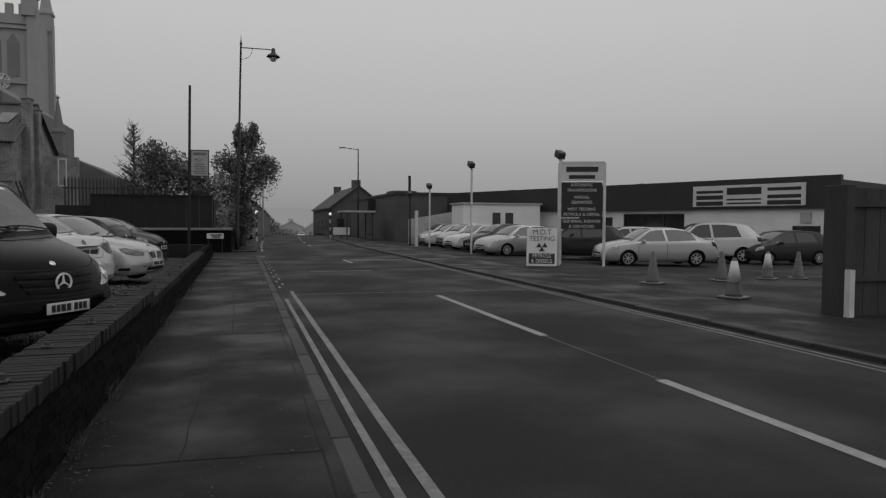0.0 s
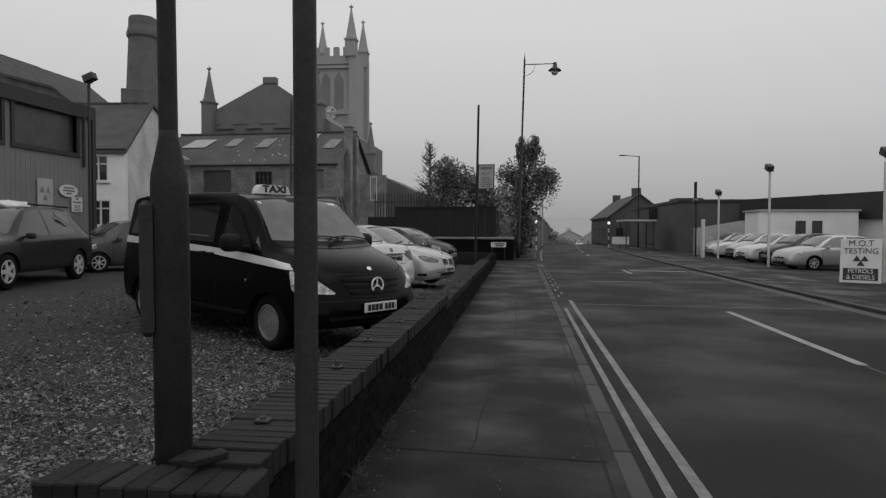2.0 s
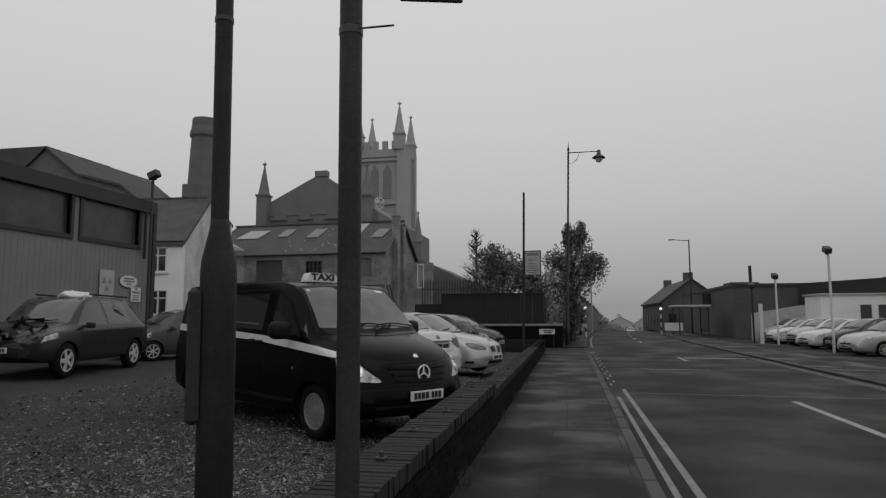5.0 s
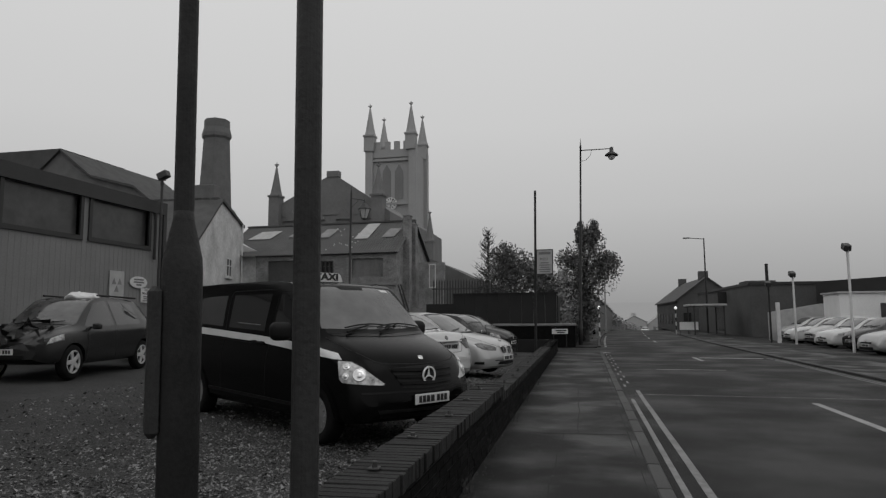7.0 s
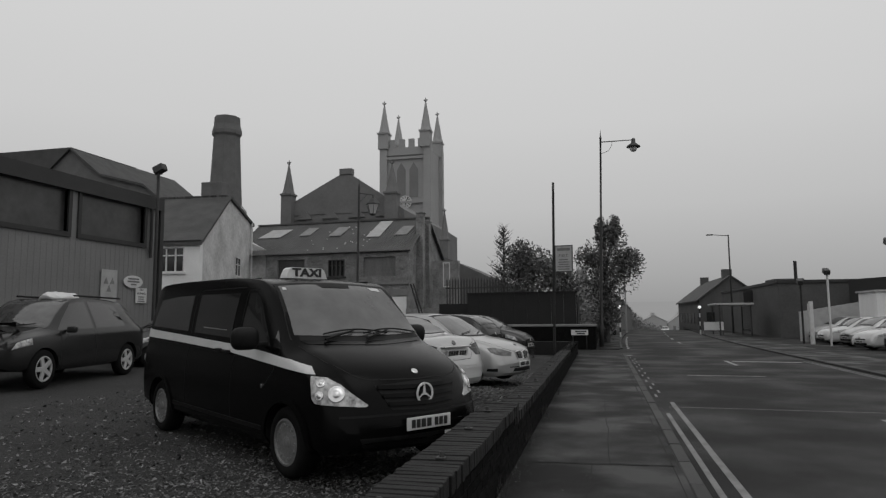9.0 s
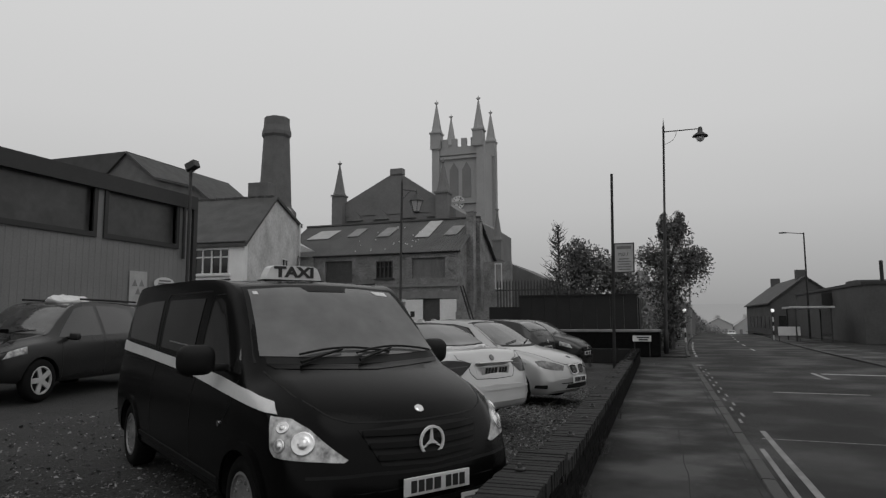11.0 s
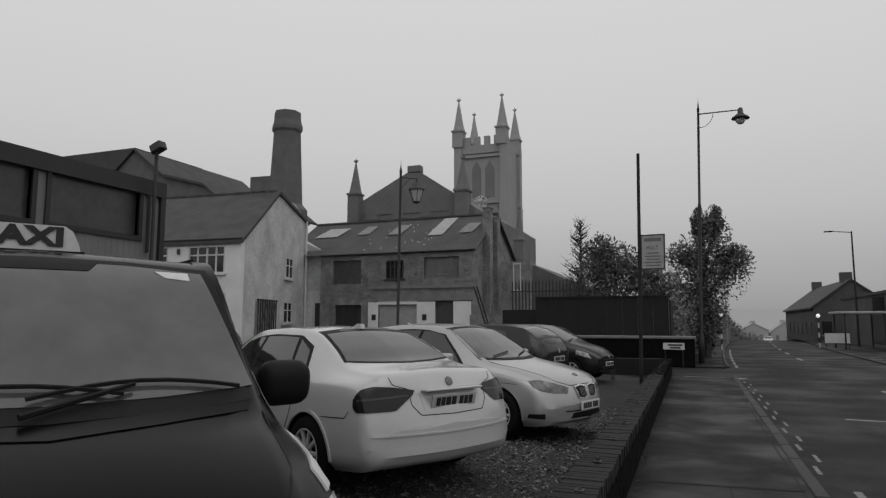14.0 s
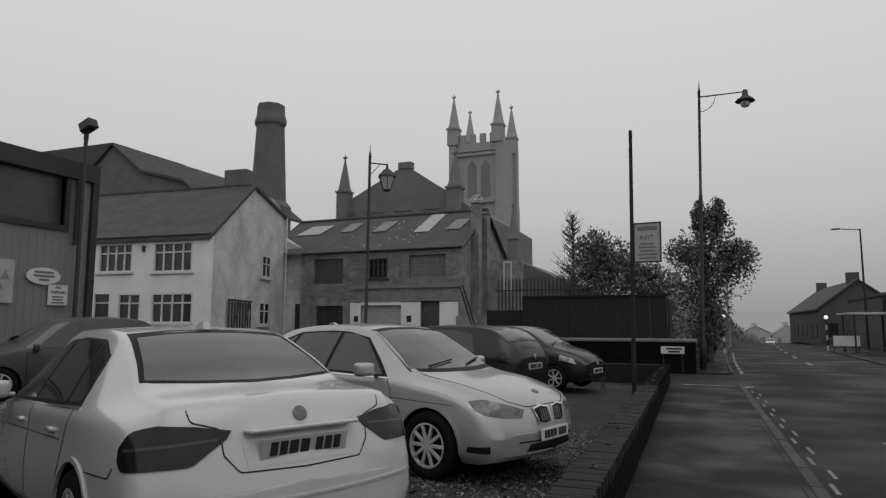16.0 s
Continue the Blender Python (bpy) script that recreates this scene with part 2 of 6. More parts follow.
def gravel_z(x, y):
    """The car park's surface: it falls to the wall, but is heaped up behind the parked saloons."""
    return lot_z(x) + .12 * math.exp(-((x + 2.0) / 1.7) ** 2 - ((y - 12.8) / 3.4) ** 2) * min(1, max(0, (-x - .5) * 2))


def right_z(x):
    return -0.022 * (x - 6.9)


# ---- ground ----
def sheet(name, poly, material, label, category):
    bm = bmesh.new()
    bm.faces.new([bm.verts.new(p) for p in poly])
    return tagged(part(name, bm, material), label, category, kind="structure")


def road_x(y):
    """Sideways shift of the far road, which bends gently to the right."""
    return 0.0 if y < 26 else 0.0011 * (y - 26) ** 2 if y < 60 else 1.27 + 0.075 * (y - 60)


def drop(y):
    """The far road runs downhill."""
    return 0.0 if y < 50 else .00024 * (y - 50) ** 2


bm = bmesh.new()
bmesh.ops.create_grid(bm, x_segments=2, y_segments=2, size=1500, matrix=Matrix.Translation((0, 0, -7)))
tagged(part("ground", bm, earth), "dark wet open ground reaching into the fog", "ground", kind="structure")

ys = [-12 + 2 * i for i in range(112)]


def strip(name, xa, xb, za, zb, material, y0=-12.0, y1=210.0, thick=0.35):
    vs, fs = [], []
    yy = [y0] + [y for y in ys if y0 < y < y1] + [y1]
    for y in yy:
        s = road_x(y)
        d = drop(y)
        vs += [(xa + s, y, za - d), (xb + s, y, zb - d), (xb + s, y, zb - thick - d), (xa + s, y, za - thick - d)]
    for i in range(len(yy) - 1):
        for k in range(4):
            a, b = 4 * i + k, 4 * i + (k + 1) % 4
            fs.append((a, b, b + 4, a + 4))
    fs += [(3, 2, 1, 0), tuple(4 * (len(yy) - 1) + k for k in range(4))]
    return raw(name, vs, fs, material)


tagged(strip("road", 1.2, 7.2, -0.05, -0.05, asphalt), "dark damp worn tarmac road", "road", kind="structure")
tagged(strip("pavement", -0.5, 1.26, 0.0, 0.0, paving, -12, 26.2), "dark damp patched tarmac footway with puddle stains", "pavement", kind="structure")
tagged(strip("pavement", -0.5, 1.22, 0.0, 0.0, paving, 31.0, 210), "tarmac footway beyond the side street", "pavement", kind="structure")
tagged(strip("pavement", 7.2, 9.6, 0.0, right_z(9.6), paving, -12, 210), "cracked tarmac footway along the garage forecourt", "pavement", kind="structure")
tagged(raw("road", [(-30, 26.2, -.02), (1.25, 26.2, -.045), (1.25, 31, -.045), (-30, 31, -.02), (-30, 26.2, -.3), (1.25, 26.2, -.3), (1.25, 31, -.3), (-30, 31, -.3)],
           [(0, 1, 2, 3), (0, 4, 5, 1), (3, 2, 6, 7), (1, 5, 6, 2)], asphalt), "side street mouth of worn tarmac", "road", kind="structure")

# joints and cracks across the footway
for x0, y0, x1, y1, w in ((-.28, 7.45, 1.2, 7.55, .035), (-.28, 3.1, 1.2, 3.0, .012), (.35, 3.05, .42, 7.5, .010), (-.28, 12.4, 1.2, 12.5, .03), (.6, 7.5, .55, 12.4, .01), (-.28, 17.6, 1.2, 17.7, .02), (-.28, -1.2, 1.2, -1.1, .015), (1.18, -4, 1.18, 26, .012)):
    n_ = 14
    vs, fs = [], []
    dx, dy = x1 - x0, y1 - y0
    q = math.hypot(dx, dy)
    for k in range(n_ + 1):
        f = k / n_
        e = .025 * noise.noise(Vector((x0 + f * 9, y0 + f * 5, 2))) if 0 < k < n_ else 0
        ww = w * (.6 + .8 * random.random()) / 2
        cx, cy = x0 + dx * f - dy / q * e, y0 + dy * f + dx / q * e
        vs += [(cx - dy / q * ww, cy + dx / q * ww, .004), (cx + dy / q * ww, cy - dx / q * ww, .004)]
        if k:
            fs.append((2 * k - 2, 2 * k - 1, 2 * k + 1, 2 * k))
    tagged(raw("tarmac_joint", vs, fs, mortar), "dark sealed joint in the footway", "joint", kind="structure")

# the gravel car park, a fine uneven sheet
vs, fs = [], []
GX, GY = 74, 92
for j in range(GY):
    for i in range(GX):
        x = -0.42 - 0.006 * i * i - 0.05 * i
        y = -10 + 0.4 * j
        h = 0.035 * noise.noise(Vector((x * 0.5, y * 0.5, 0))) + 0.018 * noise.noise(Vector((x * 2.3, y * 2.3, 5)))
        vs.append((x, y, gravel_z(x, y) + h * min(1, (0.2 - x) * 2)))
for j in range(GY - 1):
    for i in range(GX - 1):
        a = j * GX + i
        fs.append((a, a + GX, a + GX + 1, a + 1))
tagged(raw("ground", vs, fs, gravel_m, smooth=True), "loose grey gravel car park with dead leaves", "ground", kind="structure")
sheet("ground", [(-90, -12, lot_z(-36)), (-35.5, -12, lot_z(-35)), (-35.5, 130, lot_z(-35)), (-90, 130, lot_z(-36))], gravel_m, "rough ground behind the yards", "ground")
sheet("ground", [(-35.6, 26.4, lot_z(-35.6) - .03), (-0.5, 26.4, -.1), (-0.5, 130, -.1), (-35.6, 130, lot_z(-35.6) - .03)], gravel_m, "rough dark ground of yards and churchyard", "ground")
sheet("ground", [(9.6, -12, right_z(9.6)), (60, -12, right_z(60)), (60, 90, right_z(60)), (9.6, 90, right_z(9.6))], asphalt, "dark tarmac forecourt of the garage", "ground")

# kerbs, one stone after another
kerbs = tagged(new("kerb"), "worn grey kerb stones along the footway", "kerb", kind="structure")
bm = B(0, 0, 0, 0.13, 0.9, 0.2, 0.012)
km = bpy.data.meshes.new("kerb_stone")
bm.to_mesh(km)
bm.free()
km.materials.append(kerb_m)
for i in range(70):
    y = -5 + 0.91 * i
    for x in (1.25, 7.1):
        if x < 2 and 26 < y < 31 or x > 2 and y < -2:
            continue
        o = new("kerb_stone", km)
        o.parent = kerbs
        o.location = (x + road_x(y), y, -0.185 + random.uniform(-.006, .006))

# painted lines
lines = tagged(new("road_marking"), "worn white and yellow painted road lines", "road marking", kind="structure")


def dash(x, y0, y1, w=0.1, name="painted_line", z=-0.046, paint=None):
    yy = np.linspace(y0, y1, max(2, int((y1 - y0) / 1.5) + 1))
    vs, fs = [], []
    for k, y in enumerate(yy):
        s = road_x(y)
        e = 0.008 * noise.noise(Vector((x, y * 2, 1)))
        vs += [(x + s - w / 2 + e, y, z - drop(y)), (x + s + w / 2 + e, y, z - drop(y))]
        if k:
            fs.append((2 * k - 2, 2 * k - 1, 2 * k + 1, 2 * k))
    return raw(name, vs, fs, paint or paint_line, lines)


dash(1.50, -4, 11.5, 0.06, paint=yellow_line)
dash(1.69, -4, 12.9, 0.075, paint=yellow_line)
dash(6.78, -4, 24, 0.05, paint=yellow_line)
dash(6.92, -4, 24, 0.05, paint=yellow_line)
dash(4.43, 6.6, 11.4, 0.12)
dash(4.43, -0.6, 4.15, 0.12)
dash(4.43, -7, -2.8, 0.12)
dash(4.43, 4.15, 6.6, 0.03, paint=patch_tar)
for y in (22, 38, 44, 50, 56, 62, 70, 78):
    dash(4.43, y, y + 2, 0.12)
for i in range(17):
    z0 = 13.6 + 0.72 * i
    dash(1.50 + 0.10 * (i % 2), z0, z0 + 0.45, 0.045, paint=yellow_line)
for i in range(9):
    dash(1.62, 31.8 + 2.0 * i, 33.1 + 2.0 * i, 0.10)
raw("painted_line", [(1.6, 12.25, -.046), (6.8, 12.0, -.046), (6.8, 12.025, -.046), (1.6, 12.275, -.046)], [(0, 1, 2, 3)], paint_line, lines)
raw("painted_line", [(4.6, 23.6, -.046), (6.6, 23.3, -.046), (6.6, 23.6, -.046), (4.6, 23.9, -.046)], [(0, 1, 2, 3)], paint_line, lines)
raw("painted_line", [(2.6, 18.3, -.046), (4.4, 18.2, -.046), (4.4, 18.3, -.046), (2.6, 18.4, -.046)], [(0, 1, 2, 3)], paint_line, lines)
raw("painted_line", [(-.1, 26.3, -.03), (1.5, 26.2, -.03), (1.7, 26.6, -.03), (-.1, 26.75, -.03)], [(0, 1, 2, 3)], paint_line, lines)


# ---- cars ----
def slopes(xs, ys_):
    d = [(ys_[k + 1] - ys_[k]) / (xs[k + 1] - xs[k]) for k in range(len(xs) - 1)]
    return [d[0]] + [0.0 if d[k - 1] * d[k] <= 0 else 2 * d[k - 1] * d[k] / (d[k - 1] + d[k]) for k in range(1, len(d))] + [d[-1]]


class Shell:
    """A car body: stations along x of (x, sill z, shoulder z, half width, top z, top half width)."""

    def __init__(self, stations, bow=(.12, .08)):
        self.bow = bow
        self.half = max(s[3] for s in stations)
        self.bvh = None
        self.xs = [float(s[0]) for s in stations]
        self.c = [[float(s[k]) for s in stations] for k in range(6)]
        self.s = [slopes(self.xs, col_) for col_ in self.c]
        self.rings = {}

    def ring(self, x):
        """The half ring of outline points at x."""
        key = round(x, 4)
        if key in self.rings:
            return self.rings[key]
        xs = self.xs
        i = 0
        while i < len(xs) - 2 and xs[i + 1] < x:
            i += 1
        h = xs[i + 1] - xs[i]
        t = (x - xs[i]) / h
        p0, p1, p2, p3 = 2 * t ** 3 - 3 * t ** 2 + 1, (t ** 3 - 2 * t ** 2 + t) * h, 3 * t ** 2 - 2 * t ** 3, (t ** 3 - t ** 2) * h
        zs, zb, w, zt, wt = (p0 * self.c[k][i] + p1 * self.s[k][i] + p2 * self.c[k][i + 1] + p3 * self.s[k][i + 1] for k in range(1, 6))
        r = [(0, zs), (w * .9, zs), (w * .975, zs + .07), (w, zs + .42 * (zb - zs)), (w * .985, zs + .80 * (zb - zs)), (w * .95, zb),
             (wt, zt - .05), (wt * .86, zt - .012), (0, zt + .012)]
        self.rings[key] = r
        return r

    def at(self, x, v):
        ring = self.ring(x)
        s = 1.0
        if v > 8:
            v, s = 16 - v, -1.0
        i = min(int(v), 7)
        t = v - i
        p = [ring[min(max(k, 0), 8)] for k in (i - 1, i, i + 1, i + 2)]
        q = [0.0, 0.0]
        for c in (0, 1):
            if i in (0, 1, 5):
                q[c] = p[1][c] * (1 - t) + p[2][c] * t
            else:
                m0, m1 = (p[2][c] - p[0][c]) * .35, (p[3][c] - p[1][c]) * .35
                q[c] = (2 * t ** 3 - 3 * t ** 2 + 1) * p[1][c] + (t ** 3 - 2 * t ** 2 + t) * m0 + (3 * t ** 2 - 2 * t ** 3) * p[2][c] + (t ** 3 - t ** 2) * m1
        if i == 5:
            q[0] += .012 * math.sin(math.pi * t)
        return Vector((self.bent(x, q[0]), -s * q[0], q[1]))

    def bent(self, x, y):
        """Nose and tail curve back towards their corners."""
        u = min(1.0, abs(y) / self.half) ** 2.4
        a, b = self.xs[-1] * .14, self.xs[0] * .45
        if x > a:
            x -= self.bow[0] * ((x - a) / (self.xs[-1] - a)) ** 1.2 * u
        elif x < b:
            x += self.bow[1] * ((b - x) / (b - self.xs[0])) ** 1.2 * u
        return x

    def normal(self, x, v):
        e = .01
        lo, hi = self.xs[0] + e, self.xs[-1] - e
        x = min(max(x, lo), hi)
        a = self.at(x + e, v) - self.at(x - e, v)
        b = self.at(x, min(v + .05, 15.99)) - self.at(x, max(v - .05, .01))
        n = a.cross(b)
        n.normalize()
        mid = Vector((x * .6, 0, .7))
        return n if n.dot(self.at(x, v) - mid) > 0 else -n

    def body(self, nx=54):
        lin = np.linspace(0, 1, nx)
        f = .45 * lin + .55 * (1 - np.cos(math.pi * lin)) / 2
        xs = self.xs[0] + (self.xs[-1] - self.xs[0]) * f
        vv = [0, .9, 1, 1.5, 2, 2.4, 2.8, 3.2, 3.6, 4, 4.3, 4.6, 4.8, 5, 5.25, 5.5, 5.75, 6, 6.3, 6.6, 7, 7.5]
        top = len(vv)
        vv = vv + [8] + [16 - v for v in vv[::-1]][:-1]
        n = len(vv)
        vs = [self.at(x, v) for x in xs for v in vv]
        fs = []
        for i in range(nx - 1):
            for k in range(n):
                a, b = i * n + k, i * n + (k + 1) % n
                fs.append((a, b, b + n, a + n))
        # ends: rows across from side to side, bent like the rest
        cols = 12
        for i in (0, nx - 1):
            rows = []
            for k in range(1, top):
                a, b = i * n + k, i * n + n - k
                row = [a]
                for c in range(1, cols):
                    y = vs[a].y + (vs[b].y - vs[a].y) * c / cols
                    vs.append(Vector((self.bent(xs[i], y), y, vs[a].z)))
                    row.append(len(vs) - 1)
                rows.append(row + [b])
            for p, q in zip(rows, rows[1:]):
                for c in range(cols):
                    fs.append((p[c], p[c + 1], q[c + 1], q[c]))
            for row, tip in ((rows[0], i * n), (rows[-1], i * n + top)):
                for c in range(cols):
                    fs.append((row[c], row[c + 1], tip))
        return vs, fs

    def ray(self, view, a, b, side=1):
        """The point and outward normal where a sight line meets the body: view is side, front, rear, top or a corner's angle."""
        if view == "side":
            o, d = Vector((a, -4, b)), Vector((0, 1, 0))
        elif view == "front":
            o, d = Vector((4, a, b)), Vector((-1, 0, 0))
        elif view == "rear":
            o, d = Vector((-4, a, b)), Vector((1, 0, 0))
        elif view == "top":
            o, d = Vector((a, b, 4)), Vector((0, 0, -1))
        else:
            g = radians(view)
            d = Vector((-math.cos(g), -math.sin(g), 0))
            o = Vector((-math.sin(g), math.cos(g), 0)) * a + Vector((0, 0, b)) - d * 5
        if side < 0:
            o.y, d.y = -o.y, -d.y
        p, nrm, _, _ = self.bvh.ray_cast(o, d)
        if p is None:
            p, nrm, _, _ = self.bvh.find_nearest(o + d * 3.2)
        if nrm.dot(d) > 0:
            nrm = -nrm
        return p, nrm

    def decal(self, name, view, low, high, material, parent, side=1, out=.006, nu=14, nv=8, thick=.014, label=""):
        """A panel on the body between two outlines drawn as seen from one view."""
        def along(pts, f):
            seg = [math.hypot(q[0] - p[0], q[1] - p[1]) for p, q in zip(pts, pts[1:])]
            w = f * sum(seg)
            for k, l_ in enumerate(seg):
                if w <= l_ or k == len(seg) - 1:
                    t = w / l_ if l_ else 0
                    return pts[k][0] + (pts[k + 1][0] - pts[k][0]) * t, pts[k][1] + (pts[k + 1][1] - pts[k][1]) * t
                w -= l_
        hits = []
        for j in range(nv + 1):
            for i in range(nu + 1):
                p, q = along(low, i / nu), along(high, i / nu)
                f = j / nv
                hits.append(self.ray(view, p[0] + (q[0] - p[0]) * f, p[1] + (q[1] - p[1]) * f, side))
        vs = [p + m_ * out for p, m_ in hits] + [p + m_ * (out - thick) for p, m_ in hits]
        k = len(hits)
        fs = []
        for j in range(nv):
            for i in range(nu):
                a = j * (nu + 1) + i
                fs.append((a, a + 1, a + nu + 2, a + nu + 1))
                fs.append((k + a, k + a + nu + 1, k + a + nu + 2, k + a + 1))
        rim = list(range(nu + 1)) + [j * (nu + 1) + nu for j in range(1, nv + 1)] + [nv * (nu + 1) + i for i in range(nu - 1, -1, -1)] + [j * (nu + 1) for j in range(nv - 1, 0, -1)]
        for a, b in zip(rim, rim[1:] + rim[:1]):
            fs.append((a, k + a, k + b, b))
        bm = bmesh.new()
        made = [bm.verts.new(v) for v in vs]
        for f in fs:
            bm.faces.new([made[q] for q in f])
        bmesh.ops.recalc_face_normals(bm, faces=bm.faces)
        ob = part(name, bm, material, parent, label, smooth=True)
        ob.data.set_sharp_from_angle(angle=radians(50))
        return ob

    def decals(self, *a, **k):
        return self.decal(*a, **k), self.decal(*a, side=-1, **k)

    def seam(self, view, pts, parent, w=.010, side=1, nu=24):
        """A dark shut line along an outline."""
        hi = []
        for k, p in enumerate(pts):
            q0, q1 = pts[max(0, k - 1)], pts[min(len(pts) - 1, k + 1)]
            l_ = math.hypot(q1[0] - q0[0], q1[1] - q0[1])
            hi.append((p[0] - (q1[1] - q0[1]) / l_ * w, p[1] + (q1[0] - q0[0]) / l_ * w))
        return self.decal("shut_line", view, pts, hi, trim_black, parent, side, .002, nu, 1, .006)

    def seams(self, view, pts, parent, **k):
        self.seam(view, pts, parent, **k)
        self.seam(view, pts, parent, side=-1, **k)

    def patch(self, name, xa, xb, v0, v1, material, parent, out=.006, nu=10, nv=8, label="", thick=.012):
        """A panel that follows the shell; xa and xb are x at v0 and v1 of its two ends."""
        vs, fs = [], []
        for lay in (out, out - thick):
            for j in range(nv + 1):
                f = j / nv
                v = v0 + (v1 - v0) * f
                for i in range(nu + 1):
                    a = xa[0] + (xa[1] - xa[0]) * f
                    b = xb[0] + (xb[1] - xb[0]) * f
                    x = a + (b - a) * i / nu
                    vs.append(self.at(x, v) + self.normal(x, v) * lay)
        k = (nu + 1) * (nv + 1)
        for j in range(nv):
            for i in range(nu):
                a = j * (nu + 1) + i
                fs.append((a, a + 1, a + nu + 2, a + nu + 1))
                fs.append((k + a, k + a + nu + 1, k + a + nu + 2, k + a + 1))
        rim = list(range(nu + 1)) + [j * (nu + 1) + nu for j in range(1, nv + 1)] + [nv * (nu + 1) + i for i in range(nu - 1, -1, -1)] + [j * (nu + 1) for j in range(nv - 1, 0, -1)]
        for a, b in zip(rim, rim[1:] + rim[:1]):
            fs.append((a, k + a, k + b, b))
        bm = bmesh.new()
        for v in vs:
            bm.verts.new(v)
        bm.verts.ensure_lookup_table()
        for f in fs:
            bm.faces.new([bm.verts[q] for q in f])
        bmesh.ops.recalc_face_normals(bm, faces=bm.faces)
        return part(name, bm, material, parent, label, smooth=True)

    def both(self, name, xa, xb, v0, v1, material, parent, **k):
        return self.patch(name, xa, xb, v0, v1, material, parent, **k), self.patch(name, xa, xb, 16 - v0, 16 - v1, material, parent, **k)


def wheel_meshes(r, wide, spokes, rim_mat, steel=False):
    turn = pose(0, 0, 0, 90, 0, 0)
    h = wide / 2
    bm = lathe(bmesh.new(), [(r * .66, -h), (r * .90, -h), (r * .97, -h * .8), (r, -h * .4), (r, h * .4), (r * .97, h * .8), (r * .90, h), (r * .66, h), (r * .64, h * .6), (r * .64, -h * .6), (r * .66, -h)], 36, turn, True)
    a = part("wheel", bm, rubber, None, "", True)
    bm = bmesh.new()
    for s in (1, -1):
        lathe(bm, [(r * .67, -.02), (r * .67, .012), (r * .61, .016), (r * .585, -.012), (r * .60, -.03)] if not steel else [(r * .66, 0), (r * .66, .012), (r * .60, .016), (r * .56, -.03), (.03, -.03)], 30, pose(0, -s * h * .86, 0, 90 * s, 0, 0), not steel)
        lathe(bm, [(r * .17, -.03), (r * .17, .006), (r * .1, .012), (.01, .012)], 16, pose(0, -s * h * .86, 0, 90 * s, 0, 0))
        for k in range(spokes):
            m = pose(0, -s * h * .86, 0, 0, 360 / spokes * k, 0)
            if steel:
                lathe(bm, [(r * .05, -.02), (r * .05, .01), (r * .03, .012), (.004, .004)], 8, m @ pose(r * .47, 0, 0, 90 * s, 0, 0))
            else:
                wd = r * (.05 if spokes > 6 else .12)
                box(bm, r * .10, -.014, -wd, r * .62, .014, wd, m, .004)
    b = part("rim", bm, rim_mat, a, "", False)
    # black discs stand in for the shade inside the vent holes
    if steel:
        bm = bmesh.new()
        for s in (1, -1):
            for k in range(spokes):
                lathe(bm, [(r * .075, -.02), (r * .075, .003), (.004, .003)], 10, pose(0, -s * (h * .86 - .026), 0, 0, 360 / spokes * k, 0) @ pose(r * .50, 0, 0, 90 * s, 0, 0))
        part("vent_holes", bm, trim_black, a)["kind"] = "stuff"
    # dark drum added behind the rim as the shade between its spokes
    bm = lathe(bmesh.new(), [(r * .60, -h * .55), (r * .60, h * .55)], 24, turn)
    c = part("brake_drum", bm, trim_black, a)
    return a, b, c


def plate(parent, m, front=True, bars=(.05, .05, .06, .06, .02, .05, .05, .05)):
    p = part("number_plate", box(bmesh.new(), -.26, -.006, -.056, .26, .006, .056, None, .003), plate_w if front else plate_y, parent, "plain number plate with blank dark bars")
    p.matrix_local = m
    x = -.21
    for k, w in enumerate(bars):
        if w > .03:
            part("bar", B(x, -.011, -.036, x + w * .85, -.007, .036), ink, p)
        x += w + .006
    return p


